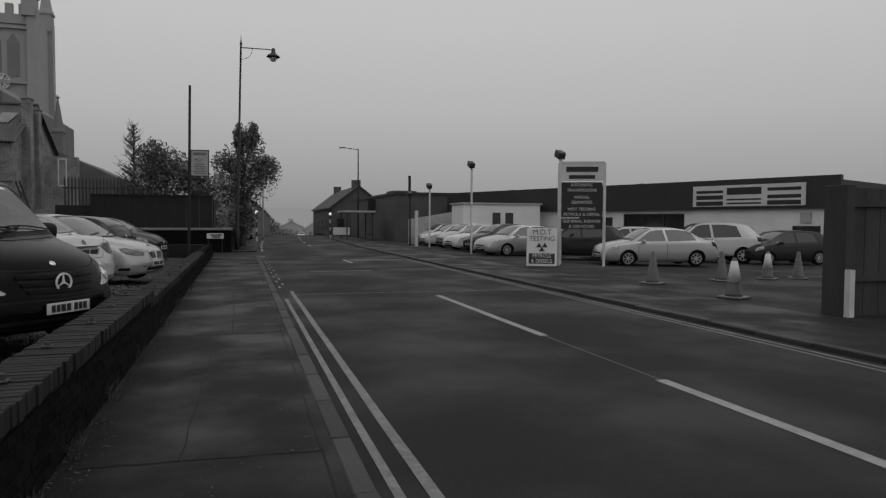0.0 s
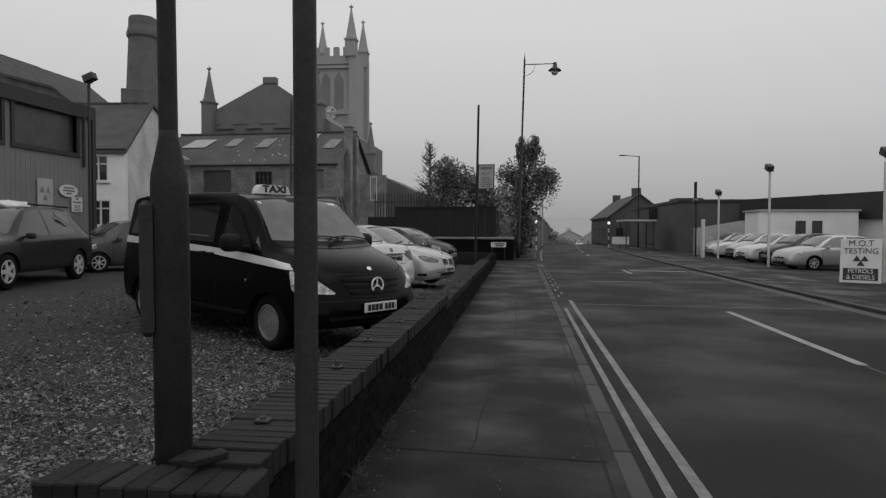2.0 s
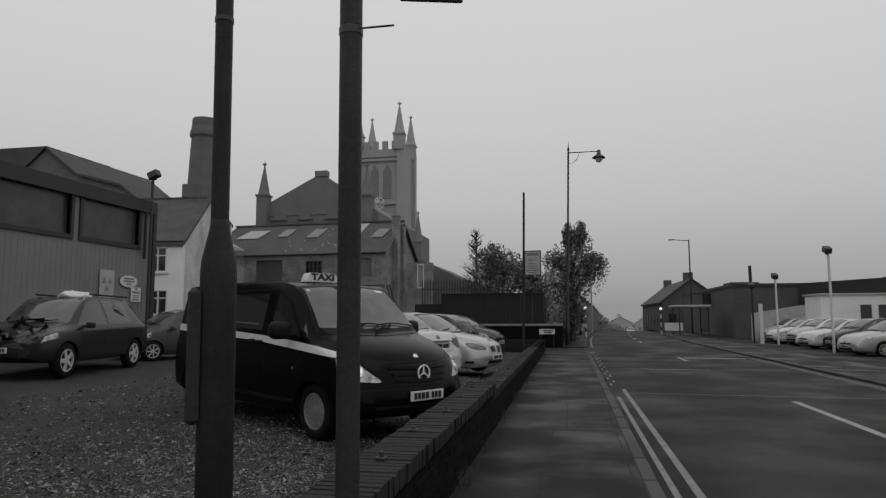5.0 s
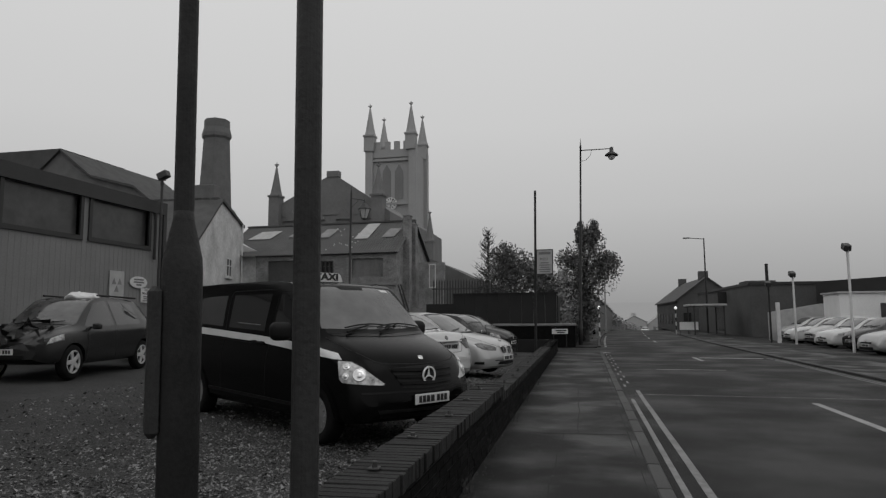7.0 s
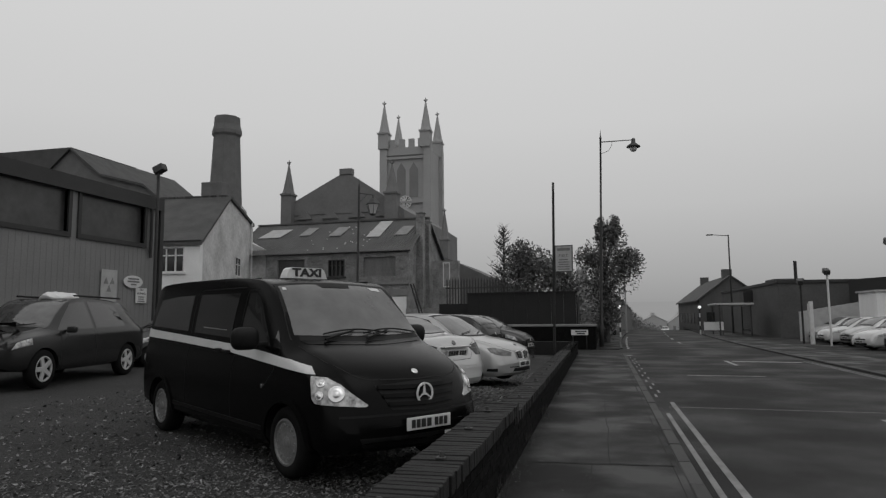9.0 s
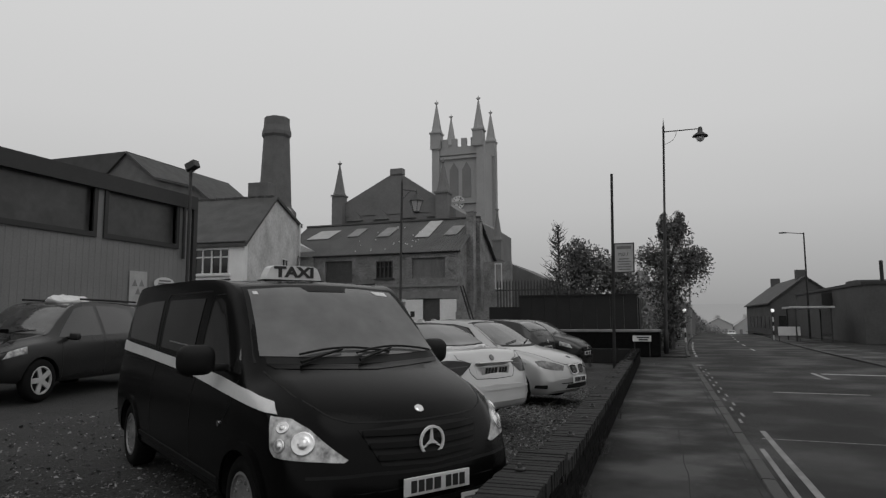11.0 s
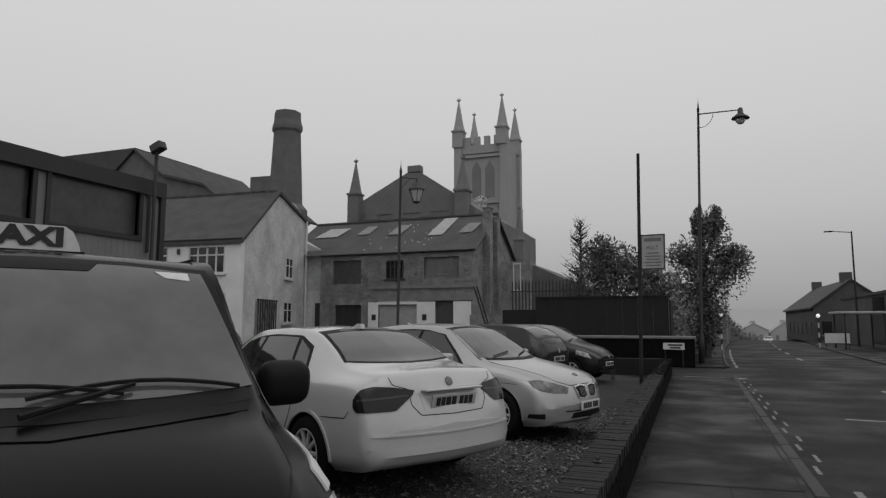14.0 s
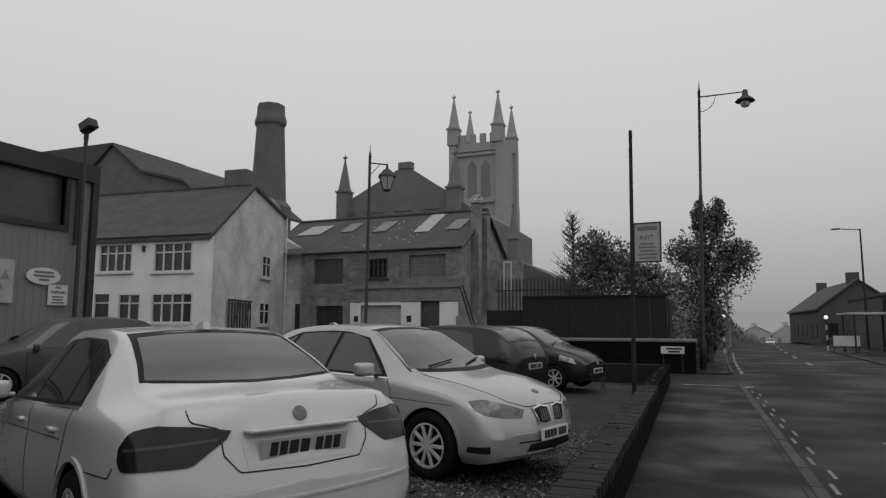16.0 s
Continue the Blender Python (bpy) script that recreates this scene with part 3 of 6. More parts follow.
def car(name, m, stations, paint, spec, label, category="car", group=""):
    """spec: wheel x front and rear, track half, radius, spokes, rim, windows and lights."""
    root = empty(name, m, label, category, group)
    sh = Shell(stations, spec.get("bow", (.12, .08)))
    vs, fs = sh.body(spec.get("nx", 54))
    bm = bmesh.new()
    vv = [bm.verts.new(v) for v in vs]
    for f in fs:
        bm.faces.new([vv[k] for k in f])
    bmesh.ops.remove_doubles(bm, verts=bm.verts, dist=.0005)
    bmesh.ops.recalc_face_normals(bm, faces=bm.faces)
    sh.bvh = BVHTree.FromBMesh(bm)
    body = part("body", bm, paint, root, "", True)
    body.data.materials.append(trim_black)
    cut = bmesh.new()
    r = spec["r"]
    for x in (spec["xf"], spec["xr"]):
        for s in (1, -1):
            tube(cut, (x, s * (spec["track"] - .22), r - .01), (x, s * (spec["track"] + .4), r - .01), r * 1.13, None, 40)
    for f in cut.faces:
        f.material_index = 1
    cutter = part("cutter", cut, paint, root)
    cutter.data.materials.append(trim_black)
    mod = body.modifiers.new("arches", "BOOLEAN")
    mod.object, mod.operation, mod.solver = cutter, "DIFFERENCE", "EXACT"
    bpy.context.view_layer.update()
    me = bpy.data.meshes.new_from_object(body.evaluated_get(bpy.context.evaluated_depsgraph_get()))
    body.modifiers.clear()
    if len(me.polygons) > 200:
        body.data = me
    bpy.data.objects.remove(cutter)
    for p in body.data.polygons:
        p.use_smooth = p.material_index == 0
    body.data.set_sharp_from_angle(angle=radians(38))
    wa, wb, wc = wheel_meshes(r, spec.get("tyre", .21), spec.get("spokes", 10), spec.get("rim", rim_m), spec.get("steel", False))
    first = True
    for x in (spec["xf"], spec["xr"]):
        for s in (1, -1):
            if first:
                a = wa
                first = False
            else:
                a = new("wheel", wa.data)
                new("rim", wb.data).parent = a
                new("brake_drum", wc.data).parent = a
            a.parent = root
            a.location = (x, s * (spec["track"] - .02), r)
    return root, sh, body


SALOON = [(-2.29, 0.34, 0.50, 0.80, 0.56, 0.70),
          (-2.275, 0.30, 0.56, 0.84, 0.64, 0.72),
          (-2.245, 0.27, 0.66, 0.86, 0.745, 0.73),
          (-2.21, 0.25, 0.76, 0.865, 0.86, 0.72),
          (-2.17, 0.23, 0.84, 0.87, 0.955, 0.71),
          (-2.12, 0.22, 0.88, 0.875, 1.005, 0.70),
          (-2.0, 0.21, 0.91, 0.885, 1.02, 0.71),
          (-1.75, 0.2, 0.925, 0.90, 1.045, 0.71),
          (-1.6, 0.19, 0.93, 0.905, 1.075, 0.70),
          (-1.3, 0.19, 0.935, 0.91, 1.225, 0.65),
          (-0.85, 0.18, 0.935, 0.91, 1.395, 0.585),
          (-0.35, 0.18, 0.93, 0.91, 1.44, 0.57),
          (0.1, 0.18, 0.925, 0.91, 1.435, 0.575),
          (0.42, 0.18, 0.915, 0.91, 1.38, 0.585),
          (0.85, 0.18, 0.905, 0.905, 1.17, 0.64),
          (1.16, 0.18, 0.885, 0.9, 1.0, 0.69),
          (1.3, 0.18, 0.865, 0.9, 0.955, 0.71),
          (1.7, 0.19, 0.82, 0.9, 0.895, 0.71),
          (2.0, 0.19, 0.76, 0.89, 0.825, 0.70),
          (2.14, 0.19, 0.70, 0.875, 0.775, 0.69),
          (2.22, 0.2, 0.65, 0.865, 0.725, 0.68),
          (2.265, 0.21, 0.59, 0.85, 0.66, 0.67),
          (2.295, 0.22, 0.51, 0.83, 0.56, 0.66),
          (2.315, 0.26, 0.42, 0.80, 0.46, 0.64)]
HATCH = [(-1.93, 0.34, 0.8, 0.62, 0.9, 0.5),
         (-1.9, 0.27, 0.88, 0.74, 1.0, 0.55),
         (-1.8, 0.22, 0.94, 0.8, 1.12, 0.57),
         (-1.55, 0.2, 0.97, 0.83, 1.32, 0.594),
         (-1.3, 0.19, 0.97, 0.84, 1.42, 0.583),
         (-0.7, 0.18, 0.95, 0.845, 1.47, 0.594),
         (-0.1, 0.18, 0.93, 0.845, 1.47, 0.605),
         (0.3, 0.18, 0.92, 0.845, 1.42, 0.616),
         (0.75, 0.18, 0.91, 0.84, 1.21, 0.62),
         (1.08, 0.18, 0.89, 0.835, 1.01, 0.66),
         (1.2, 0.18, 0.87, 0.83, 0.98, 0.64),
         (1.55, 0.2, 0.8, 0.8, 0.89, 0.58),
         (1.82, 0.24, 0.7, 0.72, 0.76, 0.5),
         (1.93, 0.3, 0.6, 0.6, 0.66, 0.42)]
SUV = [(-2.33, .45, .92, .7, 1.0, .5), (-2.28, .38, 1.02, .84, 1.12, .58), (-2.1, .34, 1.07, .91, 1.3, .62), (-1.8, .32, 1.08, .93, 1.55, .62), (-1.45, .31, 1.08, .935, 1.67, .62), (-.7, .30, 1.07, .935, 1.73, .63),
       (0, .30, 1.06, .935, 1.73, .64), (.4, .30, 1.05, .935, 1.67, .65), (.9, .30, 1.04, .93, 1.36, .70), (1.15, .30, 1.02, .925, 1.17, .74), (1.3, .30, 1.0, .92, 1.13, .72), (1.8, .33, .95, .90, 1.05, .66),
       (2.15, .38, .86, .82, .92, .56), (2.33, .46, .74, .66, .8, .46)]
VAN = [(-2.50, 0.42, 1.02, 0.84, 1.50, 0.66),
       (-2.48, 0.34, 1.08, 0.90, 1.70, 0.71),
       (-2.38, 0.3, 1.1, 0.94, 1.83, 0.76),
       (-2.06, 0.27, 1.11, 0.95, 1.87, 0.79),
       (-1.16, 0.26, 1.11, 0.95, 1.89, 0.80),
       (-0.2, 0.26, 1.11, 0.95, 1.89, 0.80),
       (0.3, 0.26, 1.11, 0.95, 1.88, 0.79),
       (0.62, 0.26, 1.11, 0.95, 1.855, 0.775),
       (0.80, 0.26, 1.11, 0.95, 1.80, 0.765),
       (1.1, 0.26, 1.11, 0.95, 1.58, 0.77),
       (1.45, 0.26, 1.10, 0.95, 1.29, 0.785),
       (1.60, 0.26, 1.08, 0.948, 1.205, 0.785),
       (1.8, 0.26, 1.04, 0.945, 1.15, 0.775),
       (2.02, 0.27, 0.97, 0.94, 1.075, 0.755),
       (2.18, 0.27, 0.89, 0.93, 0.995, 0.735),
       (2.27, 0.28, 0.80, 0.92, 0.915, 0.71),
       (2.33, 0.29, 0.71, 0.905, 0.82, 0.69),
       (2.375, 0.31, 0.62, 0.88, 0.71, 0.68),
       (2.41, 0.33, 0.54, 0.84, 0.60, 0.68),
       (2.425, 0.38, 0.48, 0.80, 0.52, 0.66)]


def heading(x, y, z, deg, slope=0.0):
    return pose(x, y, z, 0, 0, deg) @ pose(0, 0, 0, slope * math.sin(radians(deg)), slope * -math.cos(radians(deg)), 0)


def mirror_pair(sh, root, x, v, material, size=1.0):
    for s in (v, 16 - v):
        p = sh.at(x, s)
        sd = 1 if p.y > 0 else -1
        y0, y1 = sorted((p.y + sd * .05, p.y + sd * (.05 + .20 * size)))
        bm = box(bmesh.new(), p.x - .05 * size, y0, p.z - .055 * size, p.x + .06 * size, y1, p.z + .085 * size, None, .038 * size)
        box(bm, p.x - .02, min(p.y, p.y + sd * .1), p.z - .025, p.x + .03, max(p.y, p.y + sd * .1), p.z + .015)
        part("door_mirror", bm, material, root, "", True)


def wipers(sh, root, x0, spread=.5):
    for y in (-.42, .10):
        bm = tube(bmesh.new(), (x0 + .03, y, sh.at(x0 + .03, 8).z + .01), (x0 - .07, y + spread, sh.at(x0 - .07, 8).z + .015), .012, .009, 6)
        tube(bm, (x0 + .05, y - .08, sh.at(x0 + .05, 8).z), (x0 - .02, y + spread * .5, sh.at(x0 - .02, 8).z + .03), .010, .008, 6)
        part("wiper", bm, trim_black, root)


def common_lines(sh, root, xs_, v0=1.6, v1=5.0):
    """Dark shut lines of the doors."""
    for x in xs_:
        sh.both("shut_line", (x, x), (x + .012, x + .012), v0, v1, trim_black, root, out=.002, nu=1, nv=8, thick=.006)


def badge(root, x, y, z, r, face=1, ring=True, material=None):
    bm = lathe(bmesh.new(), [(r, -.004), (r, .006), (r * .82, .010), (r * .8, .004), (.003, .004)], 24, pose(x, y, z, 0, 90 * face, 0))
    return part("badge", bm, material or chrome, root, "plain round badge")


def pipe(bm, pts, r, seg=5):
    """One unbroken round bar through the points."""
    rings = []
    for k, p in enumerate(pts):
        d = pts[min(k + 1, len(pts) - 1)] - pts[max(k - 1, 0)]
        m = Matrix.Translation(p) @ d.to_track_quat("Z", "Y").to_matrix().to_4x4()
        rings.append([bm.verts.new(m @ Vector((r * math.cos(6.2832 * i / seg), r * math.sin(6.2832 * i / seg), 0))) for i in range(seg)])
    for a, b in zip(rings, rings[1:]):
        for i in range(seg):
            bm.faces.new((a[i], a[(i + 1) % seg], b[(i + 1) % seg], b[i]))
    bm.faces.new(rings[0][::-1])
    bm.faces.new(rings[-1])
    return bm


def arc(x, z, r, a0, a1, n=16):
    return [(x + r * math.cos(radians(a0 + (a1 - a0) * k / n)), z + r * math.sin(radians(a0 + (a1 - a0) * k / n))) for k in range(n + 1)]


def lamp_cup(sh, root, view, a, b, r, side, name="reflector"):
    """A round reflector behind a lamp's lens, set square to the lens."""
    p, n_ = sh.ray(view, a, b, side)
    m = Matrix.Translation(p + n_ * .004) @ n_.to_track_quat("Z", "Y").to_matrix().to_4x4()
    return part(name, lathe(bmesh.new(), [(r, 0), (r, .010), (r * .86, .012), (r * .5, .004), (r * .42, .012), (.004, .016)], 20, m), lamp_ring, root, "bright round reflector", True)


# black taxi van
van, vsh, vbody = car("taxi_van", pose(-3.023, 7.877, .027, 0, .69, -34), VAN, car_black,
                      {"xf": 1.50, "xr": -1.70, "r": .325, "track": .84, "spokes": 14, "rim": rim_steel, "steel": True, "tyre": .21, "nx": 90, "bow": (.30, .05)},
                      "black taxi van with a white side stripe parked on gravel", "van")
vsh.decal("windscreen_surround", "front", [(-.80, 1.24), (-.4, 1.225), (0, 1.22), (.4, 1.225), (.80, 1.24)], [(-.70, 1.80), (-.35, 1.825), (0, 1.83), (.35, 1.825), (.70, 1.80)], trim_black, van, out=.004, nu=20, nv=16)
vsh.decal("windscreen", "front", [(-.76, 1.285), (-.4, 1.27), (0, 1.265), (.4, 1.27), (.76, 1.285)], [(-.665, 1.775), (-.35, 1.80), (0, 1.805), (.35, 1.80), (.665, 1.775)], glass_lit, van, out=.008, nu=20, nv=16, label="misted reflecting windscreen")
vsh.decal("sun_visor_strip", "front", [(-.17, 1.765), (.17, 1.765)], [(-.21, 1.803), (.21, 1.803)], trim_black, van, out=.011, nu=6, nv=2)
vsh.decal("permit_sticker", "front", [(.49, 1.745), (.60, 1.735)], [(.45, 1.775), (.60, 1.772)], sign_white, van, out=.011, nu=3, nv=2, label="pale permit sticker")
vsh.decal("permit_sticker", "front", [(-.64, 1.735), (-.60, 1.735)], [(-.64, 1.76), (-.60, 1.76)], sign_white, van, out=.011, nu=2, nv=2, label="small pale sticker")
vsh.decals("cab_window", "side", [(.44, 1.22), (1.10, 1.17)], [(.50, 1.71), (.62, 1.71), (.70, 1.67)], glass_car, van, out=.004)
vsh.decals("quarter_window", "side", [(1.15, 1.17), (1.28, 1.16)], [(1.14, 1.33), (1.15, 1.33)], glass_car, van, out=.004, nu=4, nv=4)
vsh.decals("sliding_window", "side", [(-.78, 1.27), (.22, 1.235)], [(-.74, 1.71), (.28, 1.715)], glass_car, van, out=.004)
vsh.decals("window_trim", "side", [(-.52, 1.33), (.10, 1.31)], [(-.52, 1.340), (.10, 1.320)], rim_steel, van, out=.007, nu=8, nv=1)
vsh.decals("rear_side_window", "side", [(-2.22, 1.32), (-.98, 1.28)], [(-2.06, 1.66), (-1.5, 1.70), (-.96, 1.71)], glass_rear, van, out=.004)
vsh.decals("stripe", "side", [(-2.42, 1.18), (-1.2, 1.145), (.2, 1.09), (1.2, 1.015), (1.90, .955)], [(-2.42, 1.285), (-1.2, 1.235), (.2, 1.175), (1.0, 1.125), (1.5, 1.075), (1.80, 1.02)], plate_w, van, nu=60, nv=6, out=.010, label="white reflective side stripe")
for s in (1, -1):
    hl = vsh.decal("headlight", -45, [(.725, .76), (.76, .72), (.94, .705), (1.20, .690)], [(.695, .945), (.84, .935), (.97, .88), (1.22, .705)], lamp_clear, van, side=s, out=.008, nu=16, nv=8, label="clear bulbous headlight")
    for a, b, r_ in ((.80, .885, .042), (.80, .785, .042), (.945, .80, .075)):
        lamp_cup(vsh, hl, -45, a, b, r_, s)
    vsh.decal("arch_lip", "side", arc(1.5, .315, .37, -8, 188), arc(1.5, .315, .43, -4, 184), car_black, van, side=s, out=.022, nu=26, nv=3, thick=.03)
    vsh.decal("arch_lip", "side", arc(-1.7, .315, .37, -8, 188), arc(-1.7, .315, .42, -4, 184), car_black, van, side=s, out=.016, nu=26, nv=3, thick=.03)
vsh.decals("rub_strip", "side", [(-1.25, .40), (1.08, .38)], [(-1.25, .44), (1.08, .42)], trim_black, van, nu=20, nv=2, out=.014)
vsh.seams("side", [(.36, .42), (.36, .9), (.40, 1.14), (.46, 1.74), (.66, 1.74)], van)
vsh.seams("side", [(1.10, .80), (1.26, .95), (1.30, 1.12)], van)
vsh.seams("side", [(-.88, .42), (-.88, 1.14), (-.84, 1.76), (.40, 1.77)], van)
vsh.seams("side", [(-2.3, 1.15), (-.88, 1.11), (.3, 1.06)], van, w=.008)
vsh.seam("front", [(-.78, 1.19), (-.74, 1.06), (-.62, .945), (-.5, .905), (0, .895), (.5, .905), (.62, .945), (.74, 1.06), (.78, 1.19)], van, w=.010, nu=40)
vsh.decal("cowl", "front", [(-.70, 1.205), (0, 1.185), (.70, 1.205)], [(-.74, 1.235), (0, 1.215), (.74, 1.235)], car_black, van, out=.005, nu=16, nv=2, label="black plastic cowl below the windscreen")
vsh.decal("grille", "front", [(-.36, .655), (0, .635), (.36, .655)], [(-.47, .865), (0, .885), (.47, .865)], trim_black, van, out=.004, nu=18, nv=6, label="black grille with three curved bars")
for z, w_ in ((.685, .38), (.755, .42), (.825, .45)):
    vsh.decal("grille_bar", "front", [(-w_, z), (0, z - .016), (w_, z)], [(-w_, z + .032), (0, z + .020), (w_, z + .032)], car_black, van, out=.022, nu=18, nv=3, thick=.02)
vsh.decal("lower_intake", "front", [(-.62, .345), (0, .335), (.62, .345)], [(-.66, .43), (0, .43), (.66, .43)], trim_black, van, out=.004, nu=16, nv=3)
vsh.decal("bumper_ledge", "front", [(-.80, .60), (-.4, .605), (0, .595), (.4, .605), (.80, .60)], [(-.80, .618), (-.4, .625), (0, .615), (.4, .625), (.80, .618)], trim_black, van, out=.003, nu=24, nv=1)
sx = vsh.ray("front", 0, .775)[0].x + .03
bm = lathe(bmesh.new(), [(.098, -.006), (.098, .008), (.082, .008), (.082, -.006), (.098, -.006)], 28, pose(sx, 0, .775, 0, 90, 0), True)
for k in range(3):
    prism(bm, [(-.013, 0), (.013, 0), (.003, .090), (-.003, .090)], .012, pose(sx - .004, 0, .775, 0, 0, 90) @ pose(0, -.004, 0, 0, 120 * k, 0))
part("badge", bm, star_m, van, "plain three-armed round badge")
dp, dn = vsh.ray("top", 2.235, 0)
part("badge", lathe(bmesh.new(), [(.034, -.002), (.034, .004), (.026, .008), (.003, .010)], 20, Matrix.Translation(dp) @ dn.to_track_quat("Z", "Y").to_matrix().to_4x4()), chrome, van, "small round bonnet badge", True)
plate(van, pose(2.447, 0, .525, 0, 0, 90))
part("licence_plate", B(2.437, .20, .36, 2.447, .42, .425), sign_white, van, "small white licence plate")
part("bar", B(2.447, .22, .385, 2.450, .40, .40), ink_grey, van)
for y0, y1, z1 in ((-.52, .22, 1.318), (-.08, .66, 1.312)):
    def on_glass(y, z, o=.028):
        p_, n_ = vsh.ray("front", y, z)
        return p_ + n_ * o
    a, b = on_glass(y0, 1.225), on_glass(y0 + .36, 1.30, .034)
    bm = tube(bmesh.new(), a, b, .012, .009, 6)
    pts_ = [on_glass(y0 + .02 + (y1 - y0) * k / 8, 1.275 + .04 * math.sin(math.pi * k / 8)) for k in range(9)]
    part("wiper", pipe(bm, pts_, .009), trim_black, van)
for s in (1, -1):
    mb = box(bmesh.new(), -.09, -.135, -.105, .085, .135, .115, pose(0, 0, 0, 0, 4, 8 * s), .08)
    bmesh.ops.transform(mb, matrix=Matrix.Translation((.99, s * (1.10 if s < 0 else 1.04), 1.25)), verts=mb.verts)
    box(mb, .95, min(s * .86, s * 1.02), 1.17, 1.03, max(s * .86, s * 1.02), 1.22, None, .01)
    part("door_mirror", mb, trim_black, van, "black door mirror", True)
    part("door_handle", B(.14, s * .945 - .02, 1.075, .30, s * .945 + .02, 1.11, .008), trim_black, van)
    part("door_handle", B(-.02, s * .945 - .02, 1.085, .10, s * .945 + .02, 1.12, .008), trim_black, van)
    part("roof_rail_cover", tube(bmesh.new(), (-2.1, s * .70, 1.878), (.5, s * .70, 1.872), .008, None, 6), trim_black, van)
p_, n_ = vsh.ray("side", 1.06, .80)
part("filler_cap", lathe(bmesh.new(), [(.022, -.01), (.022, .008), (.003, .010)], 14, pose(p_.x, p_.y, p_.z, 90, 0, 0)), chrome, van)
bm = prism(bmesh.new(), [(-.265, 0), (.265, 0), (.255, .04), (.225, .105), (.19, .128), (-.19, .128), (-.225, .105), (-.255, .04)], .15, pose(0, 0, 0, 0, 0, 90))
ts = part("roof_sign", bm, sign_white, van, "white taxi roof sign")
ts.location = (.40, -.08, 1.888)
words("TAXI", .125, pose(.005, .0, .068, 90, 0, 90), ink, ts, .38, bold=.006)
part("base", B(-.17, -.28, -.02, .02, .28, .003), trim_black, ts)


def bmw(name, m, paint, label, rear):
    root, sh, body = car(name, m, SALOON, paint, {"xf": 1.47, "xr": -1.29, "r": .318, "track": .82, "spokes": 10, "tyre": .22, "nx": 76, "bow": (.30, .20)}, label)
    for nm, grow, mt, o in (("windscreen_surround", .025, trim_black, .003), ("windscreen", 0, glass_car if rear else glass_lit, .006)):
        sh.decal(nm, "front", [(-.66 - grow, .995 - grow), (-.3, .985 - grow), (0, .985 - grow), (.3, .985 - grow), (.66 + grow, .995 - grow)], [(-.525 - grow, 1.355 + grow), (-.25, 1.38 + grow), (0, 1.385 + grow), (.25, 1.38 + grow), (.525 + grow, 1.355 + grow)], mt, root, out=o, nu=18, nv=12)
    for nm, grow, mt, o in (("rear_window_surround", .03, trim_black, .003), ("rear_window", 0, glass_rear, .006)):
        sh.decal(nm, "rear", [(-.60 - grow, 1.095 - grow * .3), (-.3, 1.08 - grow * .3), (0, 1.075 - grow * .3), (.3, 1.08 - grow * .3), (.60 + grow, 1.095 - grow * .3)], [(-.50 - grow, 1.345 + grow), (-.25, 1.37 + grow), (0, 1.375 + grow), (.25, 1.37 + grow), (.50 + grow, 1.345 + grow)], mt, root, out=o, nu=18, nv=12, label="rear window in paler glass" if o > .005 else "")
    sh.decals("window_surround", "side", [(-1.20, .955), (-.4, .935), (.90, .915)], [(-1.02, 1.24), (-.72, 1.345), (-.2, 1.37), (.10, 1.36), (.42, 1.30)], trim_black, root, out=.002, nu=30, nv=8)
    sh.decals("front_window", "side", [(.0, .955), (.82, .935)], [(.03, 1.345), (.22, 1.33), (.40, 1.285)], glass_car, root, out=.005)
    sh.decals("rear_side_window", "side", [(-.86, .965), (-.05, .957)], [(-.68, 1.325), (-.35, 1.345), (-.03, 1.347)], glass_car, root, out=.005)
    sh.decals("quarter_window", "side", [(-1.15, .98), (-.91, .967)], [(-1.00, 1.20), (-.75, 1.305)], glass_car, root, out=.005, nu=6)
    sh.decals("window_trim", "side", [(-1.22, .940), (-.4, .922), (.90, .900)], [(-1.22, .956), (-.4, .936), (.90, .914)], chrome, root, nu=20, nv=1, out=.006)
    for s in (1, -1):
        tl = sh.decal("tail_light", 135, [(.785, .74), (.81, .70), (.92, .695), (1.13, .70), (1.255, .815)], [(.785, .80), (.84, .875), (.95, .90), (1.12, .885), (1.27, .855)], lamp_dark, root, side=s, out=.007, nu=20, nv=8, label="smoked tail light")
        sh.decal("lamp_band", 135, [(.82, .785), (1.22, .81)], [(.82, .80), (1.22, .822)], lamp_band, tl, side=s, out=.0085, nu=14, nv=1, thick=.004, label="paler band in the lamp")
        sh.decal("headlight", -45, [(.80, .675), (.90, .63), (1.05, .60), (1.27, .585)], [(.765, .745), (.92, .755), (1.10, .715), (1.30, .66)], lamp_mid, root, side=s, out=.006, nu=16, nv=6, label="clear angular headlight")
        for nm, g, mt, o in (("grille_frame", 0, chrome, .016), ("grille", .016, trim_black, .019)):
            q0, q1 = sorted((s * (.025 + g), s * (.235 - g)))
            h0, h1 = sorted((s * (.03 + g), s * (.285 - g)))
            sh.decal(nm, "front", [(q0, .515 + g), ((q0 + q1) / 2, .505 + g), (q1, .52 + g)], [(h0, .670 - g), ((h0 + h1) / 2, .688 - g), (h1, .670 - g)], mt, root, out=o, nu=10, nv=6, thick=.02, label="chrome kidney-shaped grille frame" if g == 0 else "")
        for k in range(4):
            y = s * (.065 + .037 * k)
            sh.decal("grille_slat", "front", [(y - .004, .54), (y + .004, .54)], [(y - .004, .645), (y + .004, .645)], rim_steel, root, out=.022, nu=1, nv=4, thick=.008)
